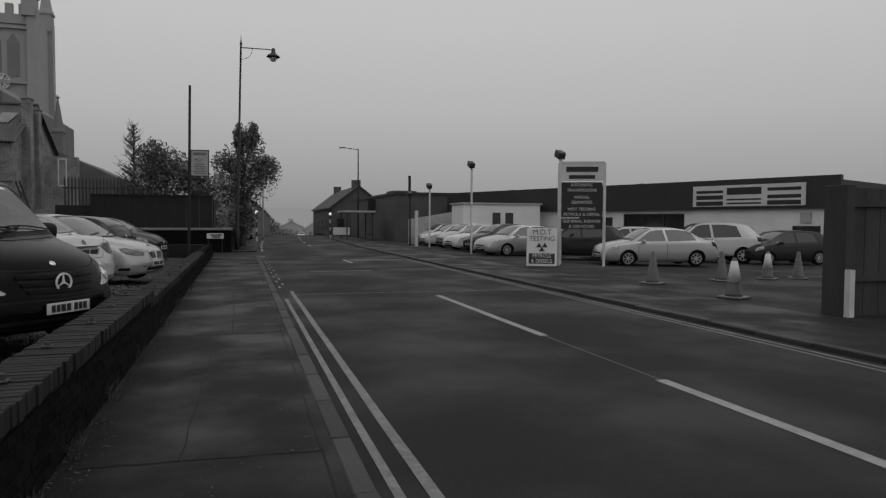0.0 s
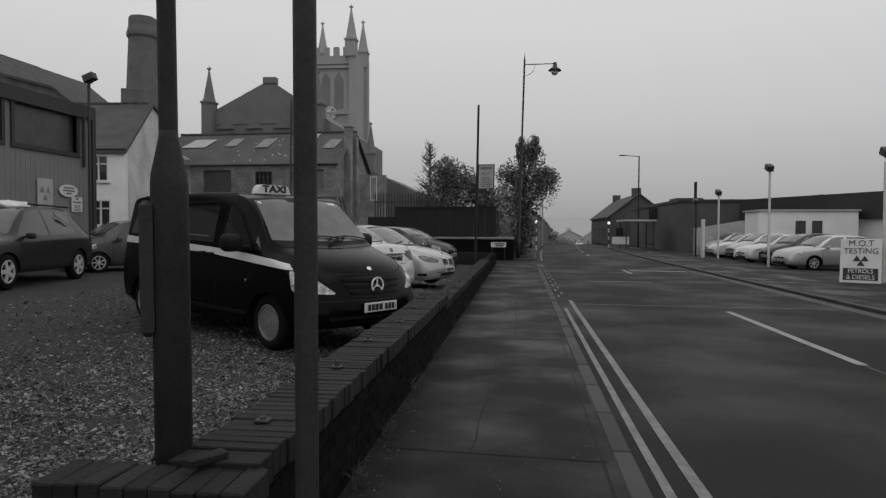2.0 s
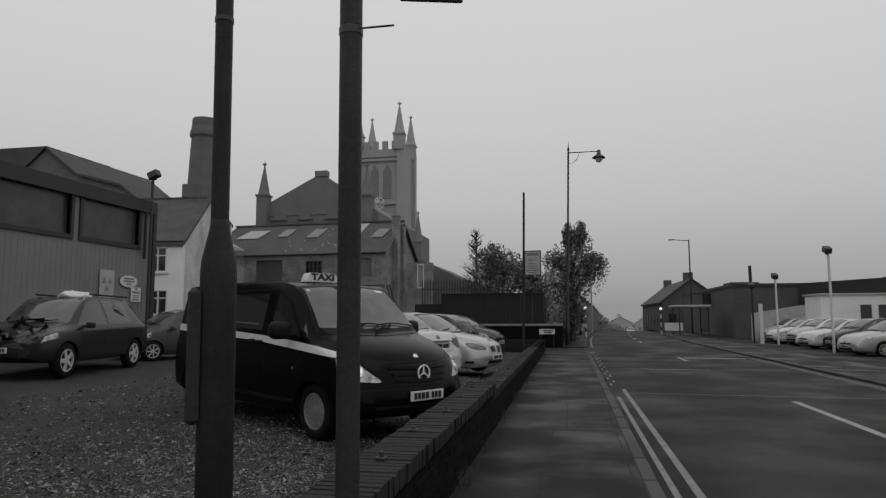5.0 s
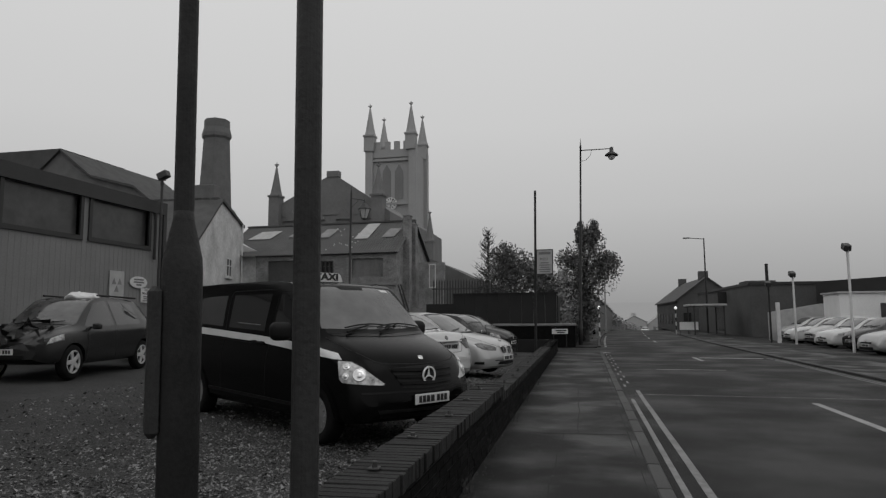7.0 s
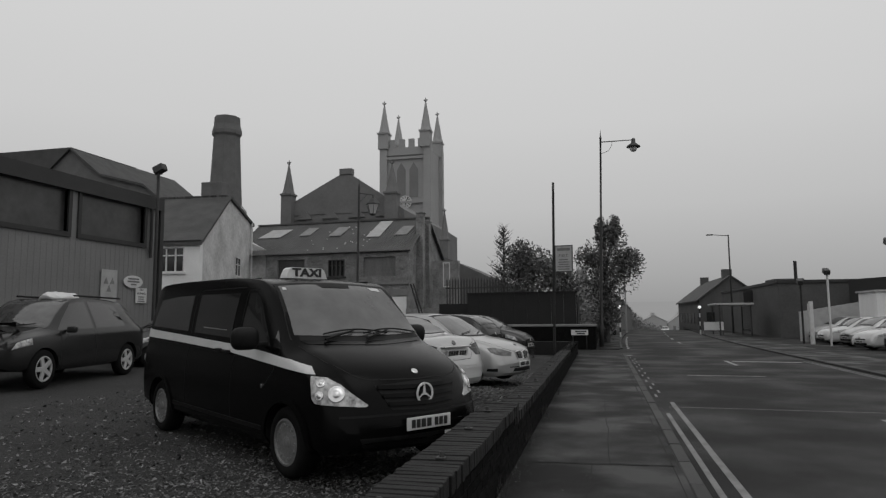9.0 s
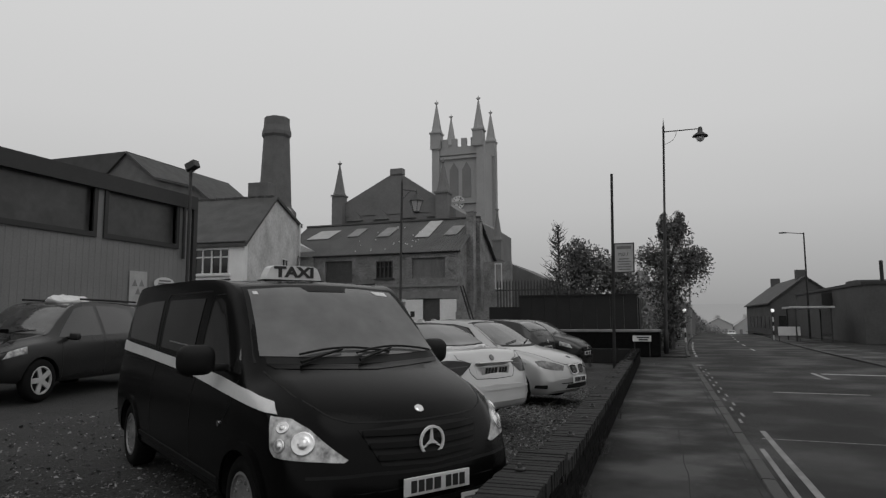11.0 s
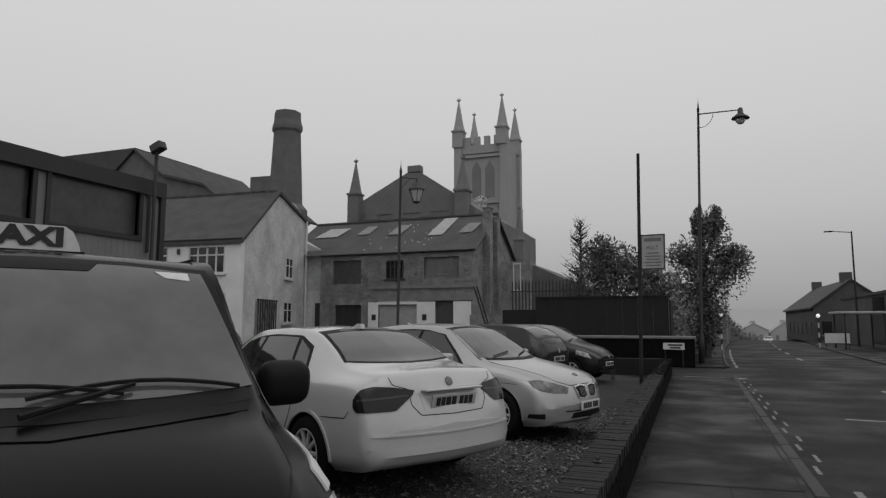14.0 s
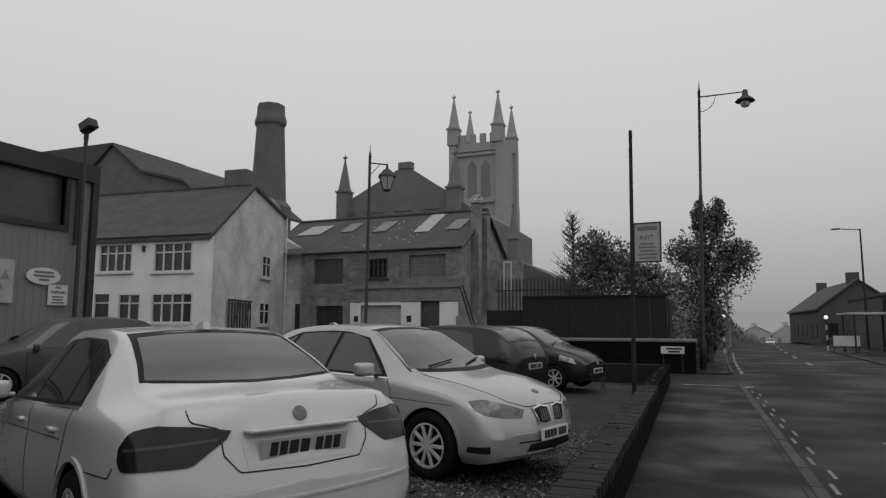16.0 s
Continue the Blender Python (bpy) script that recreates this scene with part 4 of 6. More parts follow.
        sh.decal("fog_intake", -30, [(.20, .305), (.38, .295)], [(.21, .355), (.38, .36)], trim_black, root, side=s, out=.004, nu=8, nv=3)
        sh.decal("arch_lip", "side", arc(1.47, .31, .358, -6, 186), arc(1.47, .31, .385, -4, 184), paint, root, side=s, out=.010, nu=26, nv=2, thick=.02)
        sh.decal("arch_lip", "side", arc(-1.29, .31, .358, -6, 186), arc(-1.29, .31, .385, -4, 184), paint, root, side=s, out=.010, nu=26, nv=2, thick=.02)
        for x in (.12, -.82):
            p_, n_ = sh.ray("side", x + .1, .80, s)
            part("door_handle", box(bmesh.new(), -.095, -.016, -.015, .095, .022, .015, Matrix.Translation(p_) @ pose(0, 0, 0, 0, 0, 0 if s < 0 else 180), .010), paint, root, "", True)
    sh.seams("side", [(-.03, .26), (-.04, .7), (-.04, .935)], root, w=.009)
    sh.seams("side", [(.98, .27), (1.02, .55), (.98, .80), (.92, .90)], root, w=.009)
    sh.seams("side", [(-.92, .50), (-.98, .62), (-1.05, .80), (-1.10, .94)], root, w=.009)
    sh.seams("side", [(-.90, .27), (1.0, .26)], root, w=.010)
    sh.seams("side", [(-.95, .755), (.95, .725), (1.75, .70)], root, w=.006)
    sh.seams("front", [(.64, .955), (.60, .84), (.52, .74), (.34, .685), (.0, .69)], root, w=.008)
    sh.seams("rear", [(.585, .965), (.575, .91), (.44, .87), (.43, .74), (.36, .655), (0, .645)], root, w=.008, nu=34)
    sh.seams(135, [(.44, .64), (.70, .645), (.74, .70)], root, w=.007)
    for s in (1, -1):
        mb = box(bmesh.new(), -.065, -.10, -.06, .07, .10, .075, pose(0, 0, 0, 0, 0, 10 * s), .04)
        bmesh.ops.transform(mb, matrix=Matrix.Translation((.72, s * 1.0, .985)), verts=mb.verts)
        box(mb, .70, min(s * .86, s * .93), .935, .76, max(s * .86, s * .93), .965, None, .008)
        part("door_mirror", mb, paint, root, "", True)
    for y0 in (-.46, .12):
        pts_ = []
        for k in range(7):
            p_, n_ = sh.ray("front", y0 + .44 * k / 6, 1.0 + .05 * k / 6)
            pts_.append(p_ + n_ * .022)
        part("wiper", pipe(bmesh.new(), pts_, .009), trim_black, root)
    sh.decal("lower_intake", "front", [(-.44, .255), (0, .25), (.44, .255)], [(-.36, .35), (0, .35), (.36, .35)], trim_black, root, out=.004, nu=12, nv=3)
    sh.decal("bumper_strip", "front", [(-.50, .365), (0, .36), (.50, .365)], [(-.50, .38), (0, .375), (.50, .38)], trim_black, root, out=.003, nu=12, nv=1)
    plate(root, pose(2.337, 0, .425, 0, 0, 90))
    bp, bn_ = sh.ray("top", 2.12, 0)
    part("badge", lathe(bmesh.new(), [(.04, -.002), (.04, .005), (.034, .008), (.003, .009)], 20, Matrix.Translation(bp) @ bn_.to_track_quat("Z", "Y").to_matrix().to_4x4()), badge_m, root, "plain round badge")
    # tail: plate recess, plate, badge, bumper crease, diffuser, exhaust
    sh.decal("plate_recess", "rear", [(-.32, .67), (.32, .67)], [(-.35, .835), (.35, .835)], paint, root, out=.003, nu=8, nv=4)
    px = sh.ray("rear", 0, .755)[0]
    plate(root, pose(px.x - .014, 0, .752, 0, 0, -90) @ pose(0, 0, 0, 14, 0, 0), False)
    part("plate_lip", box(bmesh.new(), px.x - .045, -.33, .838, px.x + .05, .33, .862, None, .008), paint, root)
    bp, bn_ = sh.ray("rear", 0, .912)
    part("badge", lathe(bmesh.new(), [(.042, -.002), (.042, .006), (.034, .009), (.003, .010)], 24, Matrix.Translation(bp) @ bn_.to_track_quat("Z", "Y").to_matrix().to_4x4()), badge_m, root, "plain round badge")
    sh.decal("bumper_strip", "rear", [(-.80, .500), (0, .492), (.80, .500)], [(-.80, .514), (0, .506), (.80, .514)], paint, root, out=.010, nu=20, nv=2)
    fin = prism(bmesh.new(), [(-.10, 0), (.10, 0), (-.03, .055), (-.085, .05)], .05, pose(-.80, -.025, 1.405))
    part("roof_aerial", fin, paint, root)
    return root


bmw("saloon_car", pose(-3.68, 11.863, .066, 0, 2.0, 153.2), car_white, "white saloon car parked tail to the wall on gravel", True)
bmw("saloon_car", pose(-3.25, 14.87, .10, 0, .3, -17), car_silver, "pale silver saloon car parked facing the road", False)


def hatch(name, m, paint, label, group="", st=None, r=.30, n=40, xf=1.22, xr=-1.25, tr=.745, spokes=7):
    root, sh, body = car(name, m, st or HATCH, paint, {"xf": xf, "xr": xr, "r": r, "track": tr, "spokes": spokes, "tyre": .19, "nx": n}, label, "car", group)
    e = sh.xs[-1]
    b = sh.xs[0]
    k = e / 1.93
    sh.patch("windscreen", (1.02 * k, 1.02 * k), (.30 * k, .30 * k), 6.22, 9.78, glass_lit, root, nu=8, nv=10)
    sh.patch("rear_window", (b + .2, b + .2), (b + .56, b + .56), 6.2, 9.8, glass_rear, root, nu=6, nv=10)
    zl, zh = sh.at(0, 5).z + .03, sh.at(0, 6).z - .035
    sh.decals("front_window", "side", [(-.10 * k, zl), (.84 * k, zl - .02)], [(-.06 * k, zh), (.16 * k, zh - .01), (.36 * k, zh - .06)], glass_car, root, out=.004, nu=8, nv=5)
    sh.decals("rear_side_window", "side", [(-1.12 * k, zl + .03), (-.18 * k, zl)], [(-.98 * k, zh - .07), (-.6 * k, zh), (-.14 * k, zh)], glass_car, root, out=.004, nu=8, nv=5)
    sh.both("headlight", (e - .12, e - .2), (e - .52, e - .52), 3.95, 4.85, lamp_clear, root, nu=6, nv=5)
    sh.both("tail_light", (b + .04, b + .1), (b + .26, b + .32), 4.1, 5.3, lamp_dark, root, nu=5, nv=6)
    zf, zr = sh.at(e - .05, 3).z, sh.at(b + .05, 4.5).z
    part("lower_intake", B(e - .14, -.45, zf - .12, e + .012, .45, zf - .02, .02), trim_black, root)
    part("grille", B(e - .12, -.35, zf + .10, e + .010, .35, zf + .16, .015), trim_black, root)
    plate(root, pose(e + .02, 0, zf + .03, 0, 0, 90))
    plate(root, pose(b - .012, 0, zr - .1, 0, 0, -90), False)
    badge(root, b - .005, 0, zr + .07, .045, -1)
    badge(root, e + .012, 0, zf + .19, .04)
    mirror_pair(sh, root, .68 * k, 5.08, paint, .95)
    common_lines(sh, root, (-.14 * k, .82 * k))
    wipers(sh, root, 1.0 * k, .4)
    return root


hatch("hatchback_car", heading(-4.35, 20.1, lot_z(-4.3) + .02, 166), car_dark, "black hatchback parked tail to the wall")
hatch("hatchback_car", heading(-3.75, 23.8, lot_z(-3.7) + .02, -14), car_dark, "dark hatchback parked facing the road")
suv = hatch("damaged_suv", heading(-10.75, 12.16, lot_z(-10.7) - .02, -80), car_grey, "dark grey estate car with crumpled front and papers on top", "", SUV, .36, 46, 1.42, -1.42, .83, 5)
bm = bmesh.new()
for k in range(60):
    c = Vector((random.uniform(1.35, 2.45), random.uniform(-.8, .8), random.uniform(.75, 1.18)))
    a = Vector((random.uniform(-.3, .3), random.uniform(-.3, .3), random.uniform(-.12, .12)))
    b = Vector((random.uniform(-.2, .2), random.uniform(-.2, .2), random.uniform(-.2, .2)))
    bm.faces.new([bm.verts.new(c), bm.verts.new(c + a), bm.verts.new(c + b)])
bmesh.ops.solidify(bm, geom=bm.faces[:], thickness=.012)
part("crumpled_bonnet", bm, car_dark, suv, "torn crumpled bonnet metal")["kind"] = "stuff"
bm = bmesh.new()
bmesh.ops.create_icosphere(bm, subdivisions=3, radius=1, matrix=Matrix.Translation((-.1, .1, 1.74)) @ Matrix.Diagonal((.5, .3, .1, 1)))
for v in bm.verts:
    v.co += Vector((0, 0, .09 * noise.noise(v.co * 6)))
part("crumpled_sheet", bm, sign_white, suv, "crumpled pale plastic sheet")
for s in (.62, -.62):
    part("roof_rail", T((-1.5, s, 1.75), (.2, s, 1.77), .02, None, 8), trim_black, suv)
hatch("hatchback_car", heading(-11.0, 17.0, lot_z(-10.9) - .02, -122), car_mid, "dark grey small car parked beside the corrugated building", "", [(a * .90, b, c * .97, d * .94, e, f * .94) for a, b, c, d, e, f in HATCH], .29, 36, 1.10, -1.12, .70)


# ---- boundary wall of the car park ----
wall = empty("boundary_wall", Matrix(), "low sooty brick boundary wall with brick coping and iron stubs", "wall")
wall["kind"] = "structure"


def wall_x(y):
    return -0.285 - 0.005 * (y - 1)


W = 0.26


def core(y0, y1, h):
    vs = []
    for y in (y0, y1):
        x = wall_x(y)
        vs += [(x - W + .012, y, -.4), (x - .012, y, -.4), (x - .012, y, h), (x - W + .012, y, h)]
    return raw("wall_core", vs, [(0, 1, 2, 3), (7, 6, 5, 4), (0, 4, 5, 1), (1, 5, 6, 2), (2, 6, 7, 3), (3, 7, 4, 0)], mortar, wall)


core(.87, 7.25, .51)
core(7.25, 26.9, .38)
raw("wall_core", [(-.93, .86, -.4), (-.56, .86, -.4), (-.56, 1.04, -.4), (-.93, 1.04, -.4), (-.93, .86, .51), (-.56, .86, .51), (-.56, 1.04, .51), (-.93, 1.04, .51)],
    [(3, 2, 1, 0), (4, 5, 6, 7), (0, 1, 5, 4), (1, 2, 6, 5), (2, 3, 7, 6), (3, 0, 4, 7)], mortar, wall)
raw("wall_core", [(-5.2, 26.64, -.4), (-.56, 26.64, -.4), (-.56, 26.9, -.4), (-5.2, 26.9, -.4), (-5.2, 26.64, .47), (-.56, 26.64, .47), (-.56, 26.9, .47), (-5.2, 26.9, .47)],
    [(3, 2, 1, 0), (4, 5, 6, 7), (0, 1, 5, 4), (1, 2, 6, 5), (2, 3, 7, 6), (3, 0, 4, 7)], mortar, wall)


def brick_mesh(name, lx, ly, lz, b, material):
    bm = B(-lx / 2, -ly / 2, -lz / 2, lx / 2, ly / 2, lz / 2, b)
    for v in bm.verts:
        v.co += Vector([random.uniform(-.0016, .0016) for _ in range(3)])
    me = bpy.data.meshes.new(name)
    bm.to_mesh(me)
    bm.free()
    me.materials.append(material)
    return me


cope_kinds = [brick_mesh("coping_brick", W + .03, .069, .105, .0045, cope_m) for _ in range(5)]
face_kinds = [brick_mesh("brick", .10, .212, .064, .005, brick_dark) for _ in range(5)]
# iron stubs of the cut-off railings
for i in range(24):
    y = 1.55 + 1.02 * i + random.uniform(-.08, .08)
    h = .615 if y < 7.25 else .49
    bm = box(bmesh.new(), -.03, -.03, 0, .03, .03, .012, None, .003)
    box(bm, -.012, -.014, 0, .014, .014, random.uniform(.02, .045), pose(0, 0, 0, random.uniform(-12, 12), random.uniform(-12, 12), 30), .003)
    s = part("railing_stub", bm, iron, wall)
    s.location = (wall_x(y) - W / 2 + random.uniform(-.03, .03), y, h)

# loose coping brick on the pier and thin weeds in the gravel
lb = new("loose_brick", brick_mesh("loose_brick", .16, .05, .03, .006, cope_m))
lb.matrix_world = pose(-.42, 1.05, .632, 4, 3, 62)
tagged(lb, "loose dark brick lying on the wall coping", "brick")


def weed(x, y, h, n):
    bm = bmesh.new()
    for k in range(n):
        a = Vector((random.uniform(-.06, .06), random.uniform(-.06, .06), 0))
        top = a + Vector((random.uniform(-.25, .25) * h, random.uniform(-.2, .2) * h, h * random.uniform(.6, 1)))
        tube(bm, a, top, .004, .002, 4)
        for j in range(4):
            q = a.lerp(top, random.uniform(.3, .95))
            tube(bm, q, q + Vector((random.uniform(-.09, .09), random.uniform(-.09, .09), random.uniform(.02, .1))), .002, .001, 3)
    ob = part("dry_weed", bm, bark)
    ob.location = (x, y, lot_z(x) if x < -.5 else 0)
    return tagged(ob, "thin dry weed stalks growing from gravel", "weed", "weeds in the car park")


for x, y, h, n in ((-.72, 2.0, .55, 14), (-1.05, 1.75, .4, 5), (-.9, 1.0, .5, 6), (-1.3, 1.3, .45, 4), (-.75, 2.7, .3, 6), (-1.9, 24.5, .6, 16), (-2.6, 24.8, .5, 14), (-.24, 2.4, .12, 9), (-.25, 3.3, .09, 8), (-.26, 4.6, .13, 9), (-.27, 6.1, .1, 8), (-.28, 8.3, .12, 9), (-.3, 10.4, .14, 9), (-.31, 13.2, .12, 9)):
    weed(x, y, h, n)

# stone chips and dead leaves on the gravel
vs, fs = [], []
rng = np.random.RandomState(4)
for k in range(110000):
    x = -.6 - 7.5 * rng.rand() ** 1.6
    y = -1.5 + 20 * rng.rand() ** 1.3
    s = rng.uniform(.007, .022)
    if k > 22000:
        x, y, s = -.6 - min(8, abs(rng.normal()) * 2.3), 2.6 + rng.normal() * 2.9, rng.uniform(.005, .015)
    if k > 90000:
        x, y = -.6 - 2.6 * rng.rand(), 8 + 10 * rng.rand()
    c = np.array((x, y, gravel_z(x, y) + s * .3 + .035 * noise.noise(Vector((x * 0.5, y * 0.5, 0))) + .018 * noise.noise(Vector((x * 2.3, y * 2.3, 5)))))
    d = rng.normal(size=(4, 3)) * s
    d[:, 2] *= .6
    b = len(vs)
    vs += [tuple(c + q) for q in d]
    fs += [(b, b + 1, b + 2), (b, b + 2, b + 3), (b, b + 3, b + 1), (b + 1, b + 3, b + 2)]
tagged(raw("gravel_chips", vs, fs, stone_bit), "loose grey stone chips over the car park", "gravel", kind="stuff")
vs, fs = [], []
for k in range(9000):
    x = -.6 - 6 * rng.rand() ** 1.5
    y = -1.5 + 14 * rng.rand() ** 1.2
    if k % 4 == 0:
        x, y = -.3 + (0.22 * rng.rand() ** 2.5 if k % 24 else 1.45 * rng.rand()), 1 + 24 * rng.rand() ** 1.4
        z = .012
    else:
        z = gravel_z(x, y) + .03 + .035 * noise.noise(Vector((x * 0.5, y * 0.5, 0)))
    s, a = rng.uniform(.005, .014), rng.uniform(0, 6.28)
    u = np.array((math.cos(a), math.sin(a), rng.uniform(-.3, .3))) * s
    w = np.array((-math.sin(a), math.cos(a), rng.uniform(-.3, .3))) * s * .55
    c = np.array((x, y, z))
    b = len(vs)
    vs += [tuple(c - u), tuple(c + w), tuple(c + u), tuple(c - w)]
    fs.append((b, b + 1, b + 2, b + 3))
tagged(raw("dead_leaves", vs, fs, leaf_litter), "scattered dead leaves on gravel and footway", "leaves", kind="stuff")

# ---- posts beside the footway ----
col = empty("lamp_column", pose(-.62, 1.21, lot_z(-.6), 0, -.6, 0), "dark painted steel lamp column with swaged shoulder behind wall", "lamp post")
part("base", lathe(bmesh.new(), [(.067, -.3), (.067, 1.66), (.064, 1.70), (.036, 1.83), (.034, 1.86)], 24), pole_m, col, "", True)
part("shaft", T((0, 0, 1.85), (0, 0, 7.5), .034, .03, 18), pole_m, col)
part("service_door", box(bmesh.new(), -.085, -.085, 1.10, -.03, -.045, 1.60, pose(0, 0, 0, 0, 0, 0), .018), grey_pole, col, "grey service door cover")
part("joint_band", lathe(bmesh.new(), [(.037, 2.65), (.037, 2.668), (.03, 2.67)], 16), black_metal, col)
sp = empty("sign_post", pose(.105, .585, 0, 0, -.2, 0), "grey steel sign post on the footway by the wall", "sign post")
part("post", T((0, 0, -.3), (0, 0, 3.2), .031, None, 24), grey_pole, sp)
sg = part("sign_plate", box(bmesh.new(), -.02, -.045, 2.27, .15, -.035, 2.6, pose(0, 0, 0, 0, 4, 8), .004), grey_pole, sp, "grey back of a rectangular street sign")
bm = lathe(bmesh.new(), [(.033, 2.19), (.033, 2.21), (.031, 2.212)], 16)
tube(bm, (.03, -.02, 2.20), (.13, -.03, 2.195), .003, None, 5)
part("strap", bm, black_metal, sp)

ps = empty("sign_post", pose(-1.05, 23.13, lot_z(-1.05), 0, .9, 0), "tall dark pole carrying a garage notice board", "sign post")
part("pole", T((0, 0, -.2), (0, 0, 6.1), .05, .04, 14), pole_m, ps)
bd = part("notice_board", B(.06, -.02, 2.93, .64, .0, 3.80, .004), sign_grey, ps, "weathered white notice board in thin frame")
bd.matrix_local = pose(0, 0, .09, 0, 0, -12)
for x0, x1, z0, z1 in ((.04, .66, 3.79, 3.82), (.04, .66, 2.91, 2.94), (.04, .07, 2.92, 3.81), (.63, .66, 2.92, 3.81)):
    part("frame", B(x0, -.03, z0, x1, .01, z1), black_metal, bd)
words("M.O.T.", .13, upright(.35, -.024, 3.47), ink, bd, .32)
for z, w in ((3.68, .44), (3.33, .3), (3.25, .4), (3.17, .34), (3.09, .42), (3.01, .38)):
    part("bar", B(.35 - w / 2, -.026, z - (.045 if z > 3.6 else .018), .35 + w / 2, -.021, z + (.045 if z > 3.6 else .018)), ink_grey, bd)


def heritage_lamp(x, y, z, h, arm, name="street_lamp", lean=0.0):
    r = empty(name, pose(x, y, z, 0, lean, 0), "tall black street lamp with arm and bell-shaped lantern", "street lamp")
    part("column", lathe(bmesh.new(), [(.11, -.2), (.11, .9), (.095, 1.0), (.07, 1.2), (.065, h * .6), (.07, h * .605), (.05, h * .61), (.045, h - .2), (.06, h - .18), (.03, h - .05), (.012, h + .15), (.004, h + .3)], 16), black_metal, r, "", True)
    bm = tube(bmesh.new(), (0, 0, h - .35), (arm, 0, h - .30), .028, .022, 8)
    for k in range(6):
        a0, a1 = k / 6 * 1.5708, (k + 1) / 6 * 1.5708
        tube(bm, (.55 * math.sin(a0), 0, h - .92 + .55 * (1 - math.cos(a0))), (.55 * math.sin(a1), 0, h - .92 + .55 * (1 - math.cos(a1))), .012, None, 5)
    part("arm", bm, black_metal, r)
    part("hood", lathe(bmesh.new(), [(.05, h - .22), (.09, h - .26), (.11, h - .46), (.30, h - .60), (.34, h - .66), (.30, h - .67), (.02, h - .64)], 20, Matrix.Translation((arm, 0, 0))), black_metal, r, "", True)
    part("globe", lathe(bmesh.new(), [(.17, h - .66), (.19, h - .74), (.12, h - .86), (.01, h - .90)], 16, Matrix.Translation((arm, 0, 0))), glass_lamp, r, "pale glass bowl", True)
    return r


heritage_lamp(.47, 33.0, 0, 10.3, 1.55, lean=1.5)


def plain_lamp(x, y, z, h, arm, m=grey_pole):
    r = empty("street_lamp", pose(x, y, z), "slim grey street lamp with a flat lantern", "street lamp")
    part("column", T((0, 0, -.2), (0, 0, h), .09, .05, 10), m, r)
    part("arm", T((0, 0, h - .08), (arm, 0, h + .05), .03, .03, 8), m, r)
    part("lantern", box(bmesh.new(), arm - .45 if arm < 0 else arm - .1, -.1, h, arm + .1 if arm < 0 else arm + .45, .1, h + .09, None, .02), m, r)
    return r


plain_lamp(11.15, 60, right_z(10.4), 8.3, -1.3)
plain_lamp(2.6, 62, 0, 6.6, .9, far_m)

# lantern post in the yard
lp = empty("lantern_post", pose(-9.02, 25.4, lot_z(-9), 0, .7, 0), "black lantern post with hexagonal glass lantern", "street lamp")
part("column", lathe(bmesh.new(), [(.075, -.1), (.075, .9), (.05, 1.0), (.042, 6.5), (.05, 6.55), (.012, 6.75), (.004, 6.95)], 14), black_metal, lp, "", True)
bm = tube(bmesh.new(), (0, 0, 6.35), (.62, 0, 6.25), .02, None, 8)
tube(bm, (0, 0, 5.95), (.35, 0, 6.28), .012, None, 6)
tube(bm, (.6, 0, 6.2), (.6, 0, 6.3), .03, .01, 8)
part("arm", bm, black_metal, lp)
part("lantern_glass", lathe(bmesh.new(), [(.12, 5.48), (.25, 5.86), (.24, 5.87)], 6, Matrix.Translation((.6, 0, 0))), glass_lamp, lp)
bm = lathe(bmesh.new(), [(.30, 5.86), (.30, 5.89), (.10, 6.10), (.05, 6.12), (.03, 6.24)], 6, Matrix.Translation((.6, 0, 0)))
for k in range(6):
    a = 1.0472 * k
    tube(bm, (.6 + .125 * math.cos(a), .125 * math.sin(a), 5.46), (.6 + .262 * math.cos(a), .262 * math.sin(a), 5.88), .012, None, 5)
lathe(bm, [(.02, 5.40), (.13, 5.44), (.13, 5.48)], 6, Matrix.Translation((.6, 0, 0)))
part("lantern_frame", bm, black_metal, lp)


def flood_post(x, y, z, h, m, rz=0, label="white post with a dark floodlight on top"):
    r = empty("floodlight_post", pose(x, y, z, 0, 0, rz), label, "floodlight")
    part("post", T((0, 0, -.1), (0, 0, h - .25), .055, .05, 12), m, r)
    bm = tube(bmesh.new(), (0, 0, h - .3), (0, 0, h - .05), .06, .05, 8)
    tube(bm, (-.15, 0, h - .12), (.15, 0, h - .12), .02, None, 6)
    part("bracket", bm, white_pole if m is white_pole else grey_pole, r)
    part("floodlight", box(bmesh.new(), -.2, -.12, -.13, .2, .16, .13, pose(.03, 0, h + .06, 0, -22, 0), .03), black_metal, r)
    return r


flood_post(-13.85, 19.45, lot_z(-13.8), 6.15, black_metal, 0, "dark post with a tilted floodlight beside the building")
flood_post(11.25, 28.6, right_z(11), 4.2, white_pole, 90)
flood_post(11.9, 20.7, right_z(12), 3.95, white_pole, 90)
flood_post(11.5, 36.8, right_z(11), 3.6, white_pole, 90)
flood_post(10.8, 38.8, right_z(11), 3.2, grey_pole, 90, "grey post with a small lamp on top")
for x, y in ((11.0, 38.0), (12.6, 44)):
    bo = empty("bollard_post", pose(x, y, right_z(x)), "plain white gate post", "post")
    part("post", B(-.09, -.09, 0, .09, .09, 2.2, .01), white_pole, bo)


